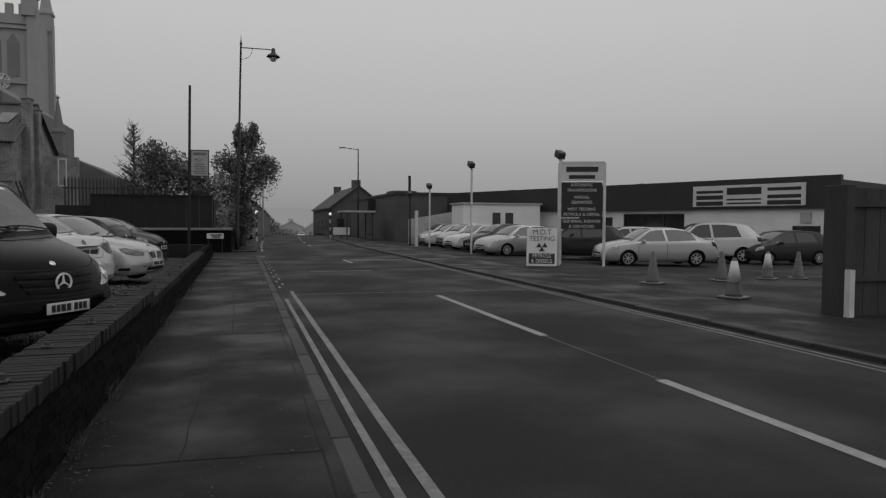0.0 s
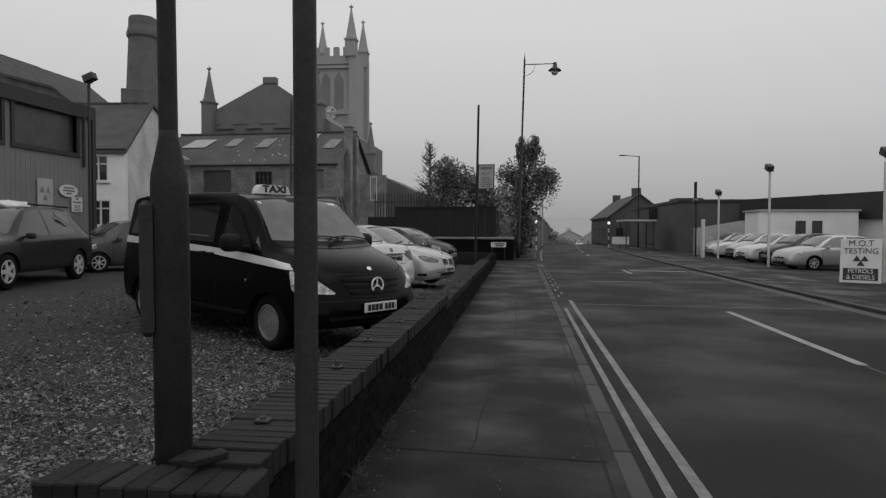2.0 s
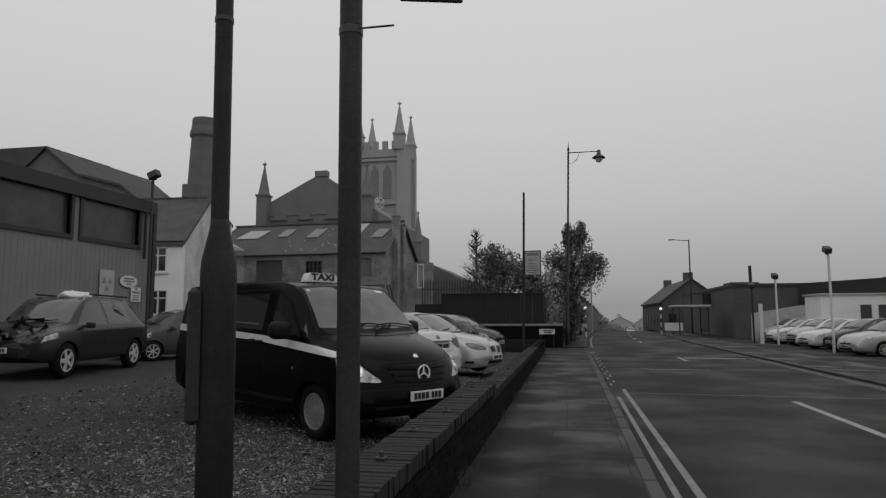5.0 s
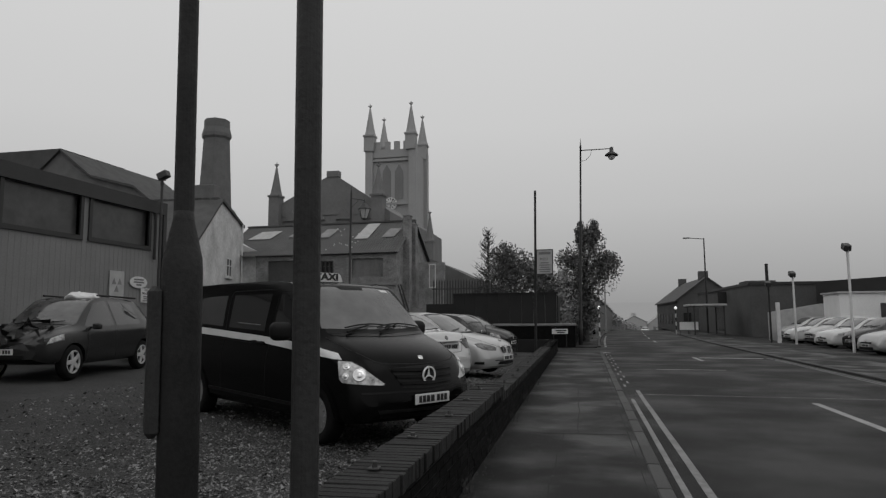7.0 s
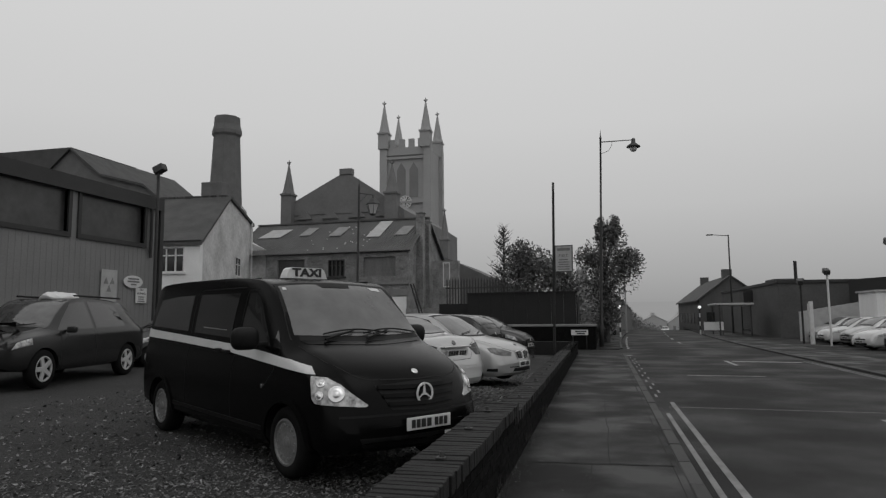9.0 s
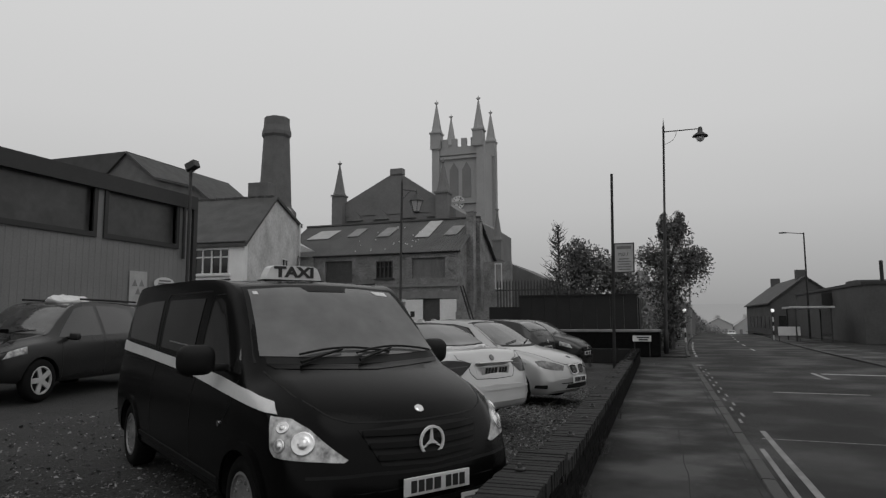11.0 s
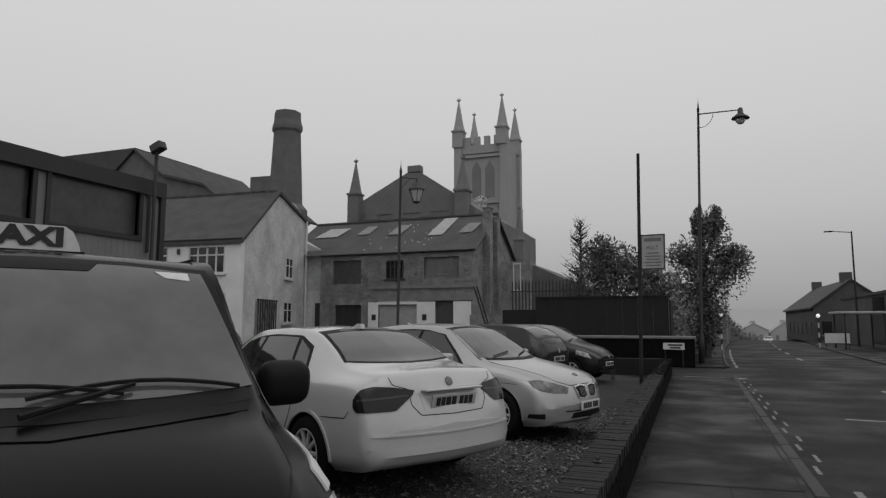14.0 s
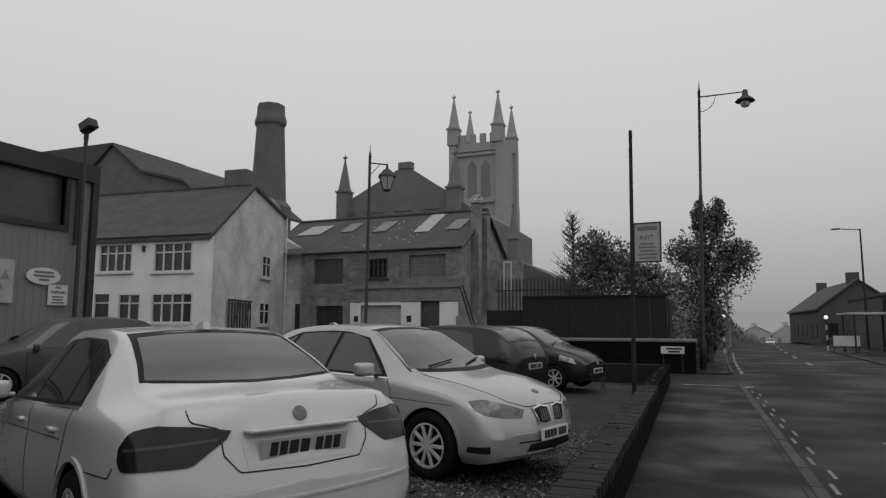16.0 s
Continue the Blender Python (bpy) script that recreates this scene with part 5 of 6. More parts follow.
# ---- buildings ----
def window(parent, x0, z0, x1, z1, y, cols, rows, frame=None, sill=True, deep=.12, name="window"):
    """A window in a wall facing -y of its parent: recessed pane, frame, glazing bars, sill."""
    fr = frame or frame_w
    w = part(name, B(x0, y + deep - .03, z0, x1, y + deep, z1), win_dark, parent, "dark glass")
    t = .07
    bm = bmesh.new()
    for a, b, c, d in ((x0, z0, x1, z0 + t), (x0, z1 - t, x1, z1), (x0, z0 + t, x0 + t, z1 - t), (x1 - t, z0 + t, x1, z1 - t)):
        box(bm, a, y - .012, b, c, y + deep - .03, d)
    part("frame", bm, fr, w)
    for k in range(1, cols):
        x = x0 + (x1 - x0) * k / cols
        part("mullion", B(x - .04, y + .02, z0 + t, x + .04, y + deep - .034, z1 - t), fr, w)
    for k in range(1, rows):
        z = z1 - (z1 - z0) * .33 * k
        part("transom", B(x0 + t, y + .025, z - .035, x1 - t, y + deep - .038, z + .035), fr, w)
    if sill:
        part("sill", B(x0 - .12, y - .1, z0 - .1, x1 + .12, y + deep - .03, z0 - .002), fr, w)
    return w


def wall_with(parent, name, x0, z0, x1, z1, y, holes, material, thick=.3, label=""):
    """A wall facing -y with rectangular holes (x0, z0, x1, z1)."""
    xs_ = sorted({x0, x1, *[h[0] for h in holes], *[h[2] for h in holes]})
    zs_ = sorted({z0, z1, *[h[1] for h in holes], *[h[3] for h in holes]})
    bm = bmesh.new()
    for a, b in zip(xs_, xs_[1:]):
        run = None
        for c, d in zip(zs_, zs_[1:]):
            cx, cz = (a + b) / 2, (c + d) / 2
            solid = not any(h[0] < cx < h[2] and h[1] < cz < h[3] for h in holes)
            if solid:
                run = (run[0], d) if run else (c, d)
            if run and (not solid or d == zs_[-1]):
                box(bm, a, y, run[0], b, y + thick, run[1])
                run = None
    bmesh.ops.remove_doubles(bm, verts=bm.verts, dist=.0005)
    return part(name, bm, material, parent, label)


# dark corrugated building; local x runs along the road, the front faces local -y
db = empty("corrugated_building", pose(-14.2, 20.0, lot_z(-14.2), 0, 0, 90), "dark corrugated metal building with black upper panels", "building")
L = 30.0
holes = []
xw = -.75
while xw > -L + 3:
    holes.append((xw - 2.72, 3.65, xw, 4.86))
    xw -= 3.2
wall_with(db, "wall", -L, -.5, 0, 5.15, 0, holes, dark_clad, .25)
bm = bmesh.new()
for k in range(int(L / .2)):
    x = -L + .2 * k
    zt = 3.6 if any(h[0] - .06 < x + .05 < h[2] + .06 for h in holes) else 5.1
    box(bm, x, -.007, -.3, x + .09, .0, zt)
part("cladding_rib", bm, dark_clad, db, "vertical corrugation ribs")
for h in holes:
    p = part("window_panel", B(h[0], .10, h[1], h[2], .13, h[3]), panel_dark, db, "dark tinted panel")
    bm = bmesh.new()
    for a, b, c, d in ((h[0] - .12, h[1] - .14, h[2] + .12, h[1]), (h[0] - .12, h[1], h[0], h[3]), (h[2], h[1], h[2] + .12, h[3])):
        box(bm, a, -.06, b, c, .1, d)
    part("frame", bm, clad_trim, p)
part("fascia", B(-L, -.12, 4.86, .08, .0, 5.22), clad_trim, db)
part("corner_trim", B(-.02, -.1, -.5, .16, .3, 5.2), clad_trim, db)
part("roof", B(-L, -.1, 5.2, .16, 16, 5.3), clad_trim, db)
part("end_wall", B(-.25, .25, -.5, 0, 16, 5.19), dark_clad, db)
part("downpipe", T((-.45, -.08, 3.2), (-.45, -.08, 4.9), .05, None, 8), clad_trim, db)
po = part("poster", B(-2.6, -.06, 1.7, -1.93, -.045, 2.68), sign_grey, db, "pale poster with three triangles")
for x, z in ((-2.4, 2.32), (-2.14, 2.32), (-2.27, 2.08)):
    part("triangle", prism(bmesh.new(), [(x - .1, z - .08), (x + .1, z - .08), (x, z + .12)], .006, Matrix.Translation((0, -.068, 0))), stone_band, po)
bm = lathe(bmesh.new(), [(.44, 0), (.44, .02), (.01, .022)], 32, pose(-1.2, -.045, 2.36, 90, 0, 0) @ Matrix.Diagonal((1, .46, 1, 1)))
ov = part("oval_sign", bm, sign_white, db, "white oval sign with small writing")
for z, w in ((2.45, .5), (2.36, .55), (2.27, .26)):
    part("bar", B(-1.2 - w / 2, -.075, z - .025, -1.2 + w / 2, -.07, z + .025), ink_grey, ov)
ns = part("notice", B(-1.06, -.06, 1.68, -.54, -.045, 2.17), sign_white, db, "white no parking notice")
words("NO", .10, upright(-.8, -.066, 2.11), ink, ns, .14)
words("PARKING", .10, upright(-.8, -.066, 1.99), ink, ns, .38)
for z, w in ((1.88, .3), (1.81, .26), (1.74, .34)):
    part("bar", B(-.8 - w / 2, -.066, z - .018, -.8 + w / 2, -.062, z + .018), ink_grey, ns)

# tall roof behind it
bg = empty("mill_building", pose(-42.7, 46, 0), "tall dark gabled mill building behind the yard", "building")
bm = prism(bmesh.new(), [(-9, -.5), (8.8, -.5), (8.8, 11.2), (7.2, 12.4), (3.0, 13.5), (0, 15.9), (-2, 14.8), (-9, 11.5)], 1, Matrix())
part("wall", bm, chim_m, bg)
bm = bmesh.new()
for a, b in (((-.05, 15.98), (3.05, 13.55)), ((3.05, 13.55), (7.25, 12.45)), ((7.25, 12.45), (9.0, 11.1))):
    prism(bm, [a, b, (b[0], b[1] - .2), (a[0], a[1] - .2)], 14, Matrix.Translation((0, -.3, 0)))
prism(bm, [(-14, 16.0), (-.0, 16.0), (-2.0, 14.3), (-14, 13.0)], 8, Matrix.Translation((0, -.25, 0)))
part("roof", bm, slate, bg, "dark slate roof")

# white rendered house: local x along its front, front faces local -y, corner at the origin
hz = lot_z(-20.8)
hs = empty("white_house", pose(-20.62, 31.9, hz, 0, 0, -16 + 20), "white rendered two-storey house with slate roof", "house")
wins = [(-6.35, 3.55, -4.35, 4.93), (-3.1, 3.5, -.92, 4.9), (-3.1, 1.1, -.8, 2.5), (-5.05, 1.1, -3.75, 2.5), (-9.6, 3.5, -7.6, 4.9)]
dr = (-6.5, .0, -5.6, 2.5)
wall_with(hs, "front_wall", -12, -.5, 0, 5.2, 0, wins + [dr], render_w, .3)
for w_ in wins:
    big = w_[3] < 3
    window(hs, *w_, 0, 4 if w_[2] - w_[0] > 1.8 else 2, 2, None if not big else frame_w)
d = part("door", B(dr[0], .1, dr[1], dr[2], .16, 2.05), wood_dark, hs, "dark panelled front door")
part("fanlight", B(dr[0], .1, 2.1, dr[2], .13, 2.5), win_dark, hs)
part("frame", B(dr[0], .08, 2.04, dr[2], .15, 2.1), frame_w, hs)
part("wall_lamp", B(-3.75, -.12, 4.5, -3.6, 0, 4.8, .02), black_metal, hs)
part("gutter", T((-12, -.1, 5.22), (.1, -.1, 5.22), .07, None, 8), black_metal, hs)
gp = [(.3, -.5), (10.4, -.5), (10.4, 7.6), (8.0, 8.35), (5.0, 8.4), (.3, 5.35)]
gh = pose(0, 0, 0, 0, 0, 101)
bm = prism(bmesh.new(), gp, .3, gh)
part("gable_wall", bm, render_dirty, hs, "stained patchy render gable wall")


def gable_window(y0, z0, y1, z1):
    e = new("window")
    e.parent = hs
    e.matrix_local = gh @ pose(0, -.004, 0)
    bm_ = B(y0, -.03, z0, y1, .0, z1)
    part("pane", bm_, win_dark, e)
    bm_ = bmesh.new()
    t = .08
    for a, b, c, dd in ((y0 - t, z0 - t, y1 + t, z0), (y0 - t, z1, y1 + t, z1 + t), (y0 - t, z0, y0, z1), (y1, z0, y1 + t, z1), ((y0 + y1) / 2 - .04, z0, (y0 + y1) / 2 + .04, z1), (y0, (z0 + z1) / 2 + .1, y1, (z0 + z1) / 2 + .16)):
        box(bm_, a, -.07, b, c, -.005, dd)
    part("frame", bm_, frame_w, e)
    part("sill", B(y0 - .25, -.16, z0 - .2, y1 + .2, -.005, z0 - .085), render_dirty, e)


gable_window(6.4, 3.75, 7.5, 4.85)
gable_window(6.2, 1.1, 7.5, 2.2)
gt = new("yard_gate")
gt.parent = hs
gt.matrix_local = gh @ pose(0, .42, 0)
for k in range(9):
    part("bar", B(2.0 + .33 * k, -.6, -.3, 2.06 + .33 * k, -.55, 2.3), black_metal, gt)
for a in (0, 1.33):
    part("brace", T((2.0 + a, -.58, 0), (3.33 + a, -.58, 2.2), .04, None, 4), black_metal, gt)
part("top_bar", B(1.95, -.62, 2.2, 4.8, -.53, 2.28), black_metal, gt)
part("gate_panel", B(2.0, -.5, -.3, 4.7, -.47, 2.15), sign_grey, gt)
bm = bmesh.new()
gx, gy = -math.sin(radians(11)), math.cos(radians(11))
def gpt(m_, z_, off=0.0):
    return Vector((gx * m_ + off, gy * m_, z_))
a0, a1, a2 = gpt(-.15, 5.15, .15), gpt(5.0, 8.6, .15), gpt(10.5, 7.6, .15)
vs = [a0, a1, a2]
vs += [v + Vector((-14, 0, 0)) for v in vs]
vs += [v - Vector((0, 0, .18)) for v in vs[:6]]
raw("roof", vs, [(0, 3, 4, 1), (1, 4, 5, 2), (6, 7, 10, 9), (7, 8, 11, 10), (0, 1, 7, 6), (1, 2, 8, 7), (0, 6, 9, 3), (2, 5, 11, 8)], slate, hs, "dark slate roof")
bm = bmesh.new()
for k in range(24):
    box(bm, -14 + .58 * k, gy * 5 - .1, 8.56, -14 + .58 * k + .5, gy * 5 + .1, 8.68, Matrix.Translation((gx * 5, 0, 0)))
part("ridge_tiles", bm, slate, hs)
part("chimney", B(gx * 5 - 1.9, gy * 5 - .1, 7.6, gx * 5 - .5, gy * 5 + .9, 9.55, .03), chim_m, hs)
part("downpipe", T(gpt(9.9, 0, .14), gpt(9.9, 7.6, .14), .06, None, 8), frame_w, hs)
part("extension", B(gx * 10.4 - 2.6, gy * 10.4 + .05, -.5, gx * 10.4 + 1.9, gy * 10.4 + 5, 5.3), render_dirty, hs, "lower rendered extension")
bm = prism(bmesh.new(), [(-2.7, 7.4), (2.0, 5.35), (2.0, 5.2), (-2.7, 5.2)], 5, Matrix.Translation((gx * 10.4, gy * 10.4 + .02, 0)))
part("extension_roof", bm, render_dirty, hs)
part("side_door", B(gx * 10.4 + .7, gy * 10.4 - .02, 0, gx * 10.4 + 1.7, gy * 10.4 + .04, 2.3), wood_dark, hs)

# old kiln chimney behind the house
ch = empty("brick_chimney", pose(-29.65, 48.5, 0), "tall tapering octagonal brick chimney stack", "chimney")
part("shaft", lathe(bmesh.new(), [(1.75, 0), (1.75, 10.3), (1.7, 10.4), (1.35, 10.8), (1.08, 16.6), (1.22, 16.8), (1.22, 17.1), (1.08, 17.6), (1.05, 18.3), (.8, 18.3)], 8, pose(0, 0, 0, 0, 0, 22.5)), chim_m, ch)

# brick workshop with corrugated roof; front faces -y
sz = .3
ws = empty("brick_workshop", pose(-11.6, 41.3, sz, 0, 0, -1.5), "old two-storey brick workshop with corrugated roof and roof lights", "building")
sh_holes = [(-9.5, 3.65, -7.45, 5.15), (-5.7, 3.9, -4.5, 5.05), (-3.15, 3.85, -.9, 5.15), (-9.3, -.5, -7.4, 2.35), (-6.2, -.5, -3.6, 2.35), (-2.4, -.5, -1.25, 2.55)]
wall_with(ws, "front_wall", -10.4, -.5, 0, 5.55, 0, sh_holes, brick_shed, .35)
for h, mt in ((sh_holes[0], tin_roof), (sh_holes[2], board_pale), (sh_holes[3], wood_dark), (sh_holes[4], sign_grey), (sh_holes[5], tin_roof)):
    dd = part("shutter", B(h[0], .18, h[1], h[2], .24, h[3]), mt, ws, "closed boarded shutter")
    bm = bmesh.new()
    for k in range(int((h[3] - h[1]) / .2)):
        box(bm, h[0], .16, h[1] + .2 * k, h[2], .18, h[1] + .2 * k + .12)
    part("slats", bm, mt, dd)
for h in (sh_holes[1],):
    window(ws, *h, 0, 4, 2, wood_dark, True, .2)
wp = part("painted_front", B(-6.9, -.02, -.5, -6.2, -.003, 2.5), render_w, ws, "white painted ground floor")
for a, b in ((-3.6, -2.4), (-1.25, -.15)):
    part("painted_front", B(a, -.02, -.5, b, -.003, 2.5), render_w, ws)
part("painted_front", B(-6.2, -.02, 2.35, -3.6, -.003, 2.55), render_w, ws)
for x in (-6.5, -3.1):
    part("small_sign", B(x - .14, -.04, 1.4, x + .14, -.021, 1.75), ink, ws)
part("string_course", B(-6.7, -.1, 3.3, .08, -.0, 3.45), stone_band, ws)
part("string_course", B(-6.5, -.06, 2.56, .0, -.0, 3.0), stone_band, ws)
bm = bmesh.new()
for k in range(800):
    x, z = random.uniform(-10.3, -.3), random.uniform(2.7, 5.45)
    if not any(h[0] - .3 < x < h[2] + .1 and h[1] - .1 < z < h[3] + .1 for h in sh_holes):
        box(bm, x, -.018, z, x + .24, .0, z + .075)
part("proud_bricks", bm, stone_band, ws, "scattered paler bricks")["kind"] = "stuff"
part("gutter", T((-10.4, -.12, 5.5), (.15, -.12, 5.5), .07, None, 8), black_metal, ws)
vs, fs = [], []
n_r = 150
for k in range(n_r + 1):
    x = -13.4 + 13.65 * k / n_r
    o = .035 * (1 if k % 2 else -1)
    vs += [(x, -.25, 5.5 + o), (x, 4.0, 8.2 + o), (x, 8.2, 5.5 + o)]
    if k:
        b = 3 * k
        fs += [(b - 3, b, b + 1, b - 2), (b - 2, b + 1, b + 2, b - 1)]
raw("roof", vs, fs, tin_roof, ws, "corrugated sheet roof")
part("ridge_cap", B(-13.4, 3.85, 8.18, .25, 4.15, 8.28), tin_roof, ws)
for x, w, z0, z1 in ((-12.2, 2.2, .52, .78), (-6.6, 1.2, .5, .78), (-3.6, 1.25, .42, .92), (-1.6, 1.15, .45, .72), (-9.0, 1.1, .55, .8)):
    q = [(x, z0), (x + w * .8, z0), (x + w, z1), (x + w * .25, z1)]
    vs = [(a, -.25 + 4.25 * f, 5.56 + 2.7 * f + dz) for dz in (0, .03) for a, f in q]
    raw("roof_light", vs, [(4, 5, 6, 7), (3, 2, 1, 0), (0, 1, 5, 4), (1, 2, 6, 5), (2, 3, 7, 6), (3, 0, 4, 7)], sign_grey if w > 1.2 else roof_pale, ws, "pale roof light")
# small white dots scattered over the roof slope
for k in range(26):
    f = random.uniform(.05, .8)
    x = random.choice((-6, -5, -3.9, -7.5)) + random.gauss(0, .5)
    part("white_roof_dot", B(x, -.25 + 4.25 * f, 5.56 + 2.7 * f, x + .07, -.22 + 4.25 * f, 5.62 + 2.7 * f), frame_w, ws)
bm = prism(bmesh.new(), [(0.0, -.5), (8, -.5), (8, 5.4), (4.0, 8.0), (0.0, 5.4)], .35, pose(-.005, .36, 0, 0, 0, 90))
part("gable_wall", bm, brick_shed, ws)
for y, z in ((1.7, 8.2), (3.2, 7.8)):
    part("gable_pier", B(-.02, y, -.5, .45, y + .6, z, .02), brick_shed, ws, "tall brick pier")
    part("pier_cap", B(-.06, y - .05, z, .50, y + .65, z + .1, .02), brick_shed, ws)
part("gable_wing", B(.75, 3.0, -.5, 2.6, 3.4, 5.0), brick_shed, ws)
window(ws, 1.5, 3.2, 2.0, 4.9, 3.0, 1, 1, frame_w, False)
part("ground_wall", B(.3, -1.5, -.5, 3.5, -1.2, 1.7), brick_shed, ws)
ld = empty("leaning_ladder", pose(-9.7, 38.6, .6, 18, 0, -50), "wooden planks and ladder leaning on rubble", "ladder")
for s in (-.2, .2):
    part("rail", B(s - .04, -.03, 0, s + .04, .03, 3.0), wood_dark, ld)
for k in range(8):
    part("rung", T((-.2, 0, .3 + .34 * k), (.2, 0, .3 + .34 * k), .02, None, 6), wood_dark, ld)

# church: nave gable, pinnacles, aisle, tower
cr = empty("church", pose(0, 0, 0), "soot-stained stone church with pinnacled west tower and clock", "church")


def pinnacle(x, y, z0, z1, w, m, name="pinnacle", cut=.68):
    """Square shaft, gablets and a crocketed spirelet with a finial."""
    zs_ = z0 + (z1 - z0) * cut
    bm_ = B(x - w / 2, y - w / 2, z0, x + w / 2, y + w / 2, zs_)
    box(bm_, x - w * .58, y - w * .58, zs_, x + w * .58, y + w * .58, zs_ + w * .16)
    lathe(bm_, [(w * .62, zs_ + w * .16), (w * .50, zs_ + w * .5), (w * .06, z1 - w * .45), (w * .05, z1 - w * .4)], 8, Matrix.Translation((x, y, 0)))
    lathe(bm_, [(w * .05, z1 - w * .45), (w * .15, z1 - w * .35), (w * .06, z1 - w * .22), (w * .02, z1)], 6, Matrix.Translation((x, y, 0)))
    box(bm_, x - w * .2, y - w * .05, z1 - w * .3, x + w * .2, y + w * .05, z1 - w * .2)
    return part(name, bm_, m, cr)


bm = prism(bmesh.new(), [(-31.0, 0), (-18.4, 0), (-18.4, 12.2), (-20.5, 13.7), (-24.1, 16.1), (-25.4, 16.1), (-30.3, 13.6), (-31.0, 13.0)], .6, Matrix.Translation((0, 62.5, 0)))
part("nave_gable", bm, stone_ch, cr, "dark gabled end wall")
bm = prism(bmesh.new(), [(-30.9, 0), (-18.4, 0), (-18.4, 12.2), (-20.5, 13.6), (-24.1, 15.9), (-25.4, 15.9), (-30.3, 13.4), (-30.9, 12.8)], 24, Matrix.Translation((0, 63.1, 0)))
part("nave", bm, stone_ch, cr)
part("gable_stone", B(-25.35, 62.4, 16.1, -24.0, 63.2, 16.75, .05), stone_ch, cr)
part("string_course", B(-30.4, 62.42, 12.1, -19.2, 62.5, 12.3), stone_ch, cr)
for k in range(4):
    x = -29.2 + 2.9 * k
    part("gablet", prism(bmesh.new(), [(x - .9, 11.6), (x + .9, 11.6), (x, 12.7)], .15, Matrix.Translation((0, 62.3, 0))), stone_ch, cr)
pinnacle(-30.95, 62.3, 6, 18.0, 1.15, stone_ch)
pinnacle(-19.6, 62.3, 6, 17.4, 1.25, stone_ch)
pinnacle(-14.2, 62.3, 2, 12.1, .85, stone_ch)
bm = prism(bmesh.new(), [(-13.4, 0), (-4.2, 0), (-4.2, 3.2), (-7.8, 4.5), (-10.8, 5.9), (-13.4, 6.9)], 12, Matrix.Translation((0, 50, 0)))
part("side_aisle", bm, chim_m, cr, "low lean-to side aisle")
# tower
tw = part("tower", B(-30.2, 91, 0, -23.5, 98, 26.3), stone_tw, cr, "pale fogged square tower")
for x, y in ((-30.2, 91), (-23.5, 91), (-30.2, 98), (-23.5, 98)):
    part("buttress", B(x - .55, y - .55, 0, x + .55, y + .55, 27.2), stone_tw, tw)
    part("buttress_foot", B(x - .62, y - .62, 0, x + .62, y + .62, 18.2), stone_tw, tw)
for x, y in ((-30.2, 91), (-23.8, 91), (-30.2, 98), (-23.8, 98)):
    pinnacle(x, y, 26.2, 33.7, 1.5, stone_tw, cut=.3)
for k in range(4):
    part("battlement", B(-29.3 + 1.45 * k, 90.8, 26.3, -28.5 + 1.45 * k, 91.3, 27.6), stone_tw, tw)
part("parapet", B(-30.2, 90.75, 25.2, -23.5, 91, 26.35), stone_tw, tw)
for z in (24.6, 18.0):
    part("string_course", B(-30.6, 90.7, z, -23.1, 91, z + .35), stone_tw, tw)
for x in (-28.2, -26.3):
    part("lancet", prism(bmesh.new(), [(x, 18.9), (x + 1.3, 18.9), (x + 1.3, 23), (x + .65, 24.1), (x, 23)], .1, Matrix.Translation((0, 90.92, 0))), far_d, tw, "louvred belfry opening")
ck = part("clock", lathe(bmesh.new(), [(.95, 0), (.95, .12), (.01, .13)], 32, pose(-26.9, 90.9, 18.2, 90, 0, 0)), sign_white, tw, "round pale clock face")
for k in range(12):
    part("hour_mark", box(bmesh.new(), -.05, -.16, .55, .05, -.14, .85, pose(-26.9, 90.9, 18.2, 0, 30 * k, 0)), ink, ck)
part("clock_hand", box(bmesh.new(), -.05, -.18, -.1, .05, -.16, .8, pose(-26.9, 90.9, 18.2, 0, 40, 0)), ink, ck)
part("clock_hand", box(bmesh.new(), -.06, -.18, -.1, .06, -.16, .5, pose(-26.9, 90.9, 18.2, 0, 170, 0)), ink, ck)

# hoarding, railings and street-name wall beyond the car park
lw = empty("brick_wall", pose(0, 0, 0), "low brick wall with stone coping beyond the side street", "wall")
part("wall", B(-6.2, 31.0, -.2, .24, 31.3, .98), brick_dark, lw)
part("coping", B(-6.2, 30.94, .98, .30, 31.36, 1.09, .02), stone_band, lw)
part("wall", B(-.02, 31.3, -.2, .24, 60, .9), brick_dark, lw)
bm = bmesh.new()
for r in range(11):
    for k in range(26):
        x = -6.1 + .24 * k + (.12 if r % 2 else 0)
        box(bm, x, 30.985, -.0 + .085 * r, min(x + .225, .24), 31.0, .072 + .085 * r)
part("brick_courses", bm, brick_dark, lw)["kind"] = "stuff"
ss = empty("street_name_sign", pose(-.47, 30.95, .72, 0, 0, 0), "white street name plate on short posts", "sign")
part("plate", B(-.37, -.025, -.12, .37, 0, .12, .005), sign_white, ss)
for z, w in ((.045, .5), (-.05, .36)):
    part("bar", B(-w / 2 + .05, -.032, z - .03, w / 2 + .05, -.026, z + .03), ink, ss)
for s in (-.3, .3):
    part("post", T((s, .01, -.75), (s, .01, .1), .025, None, 8), grey_pole, ss)
ho = empty("hoarding", pose(0, 0, 0), "tall black boarded hoarding", "fence")
for k in range(9):
    part("board", B(-5.8 + .575 * k, 31.9, .0, -5.235 + .575 * k, 31.96, 2.56), hoard_m, ho)
part("end_board", B(-.62, 31.9, 0, -.56, 34.5, 2.45), hoard_m, ho)
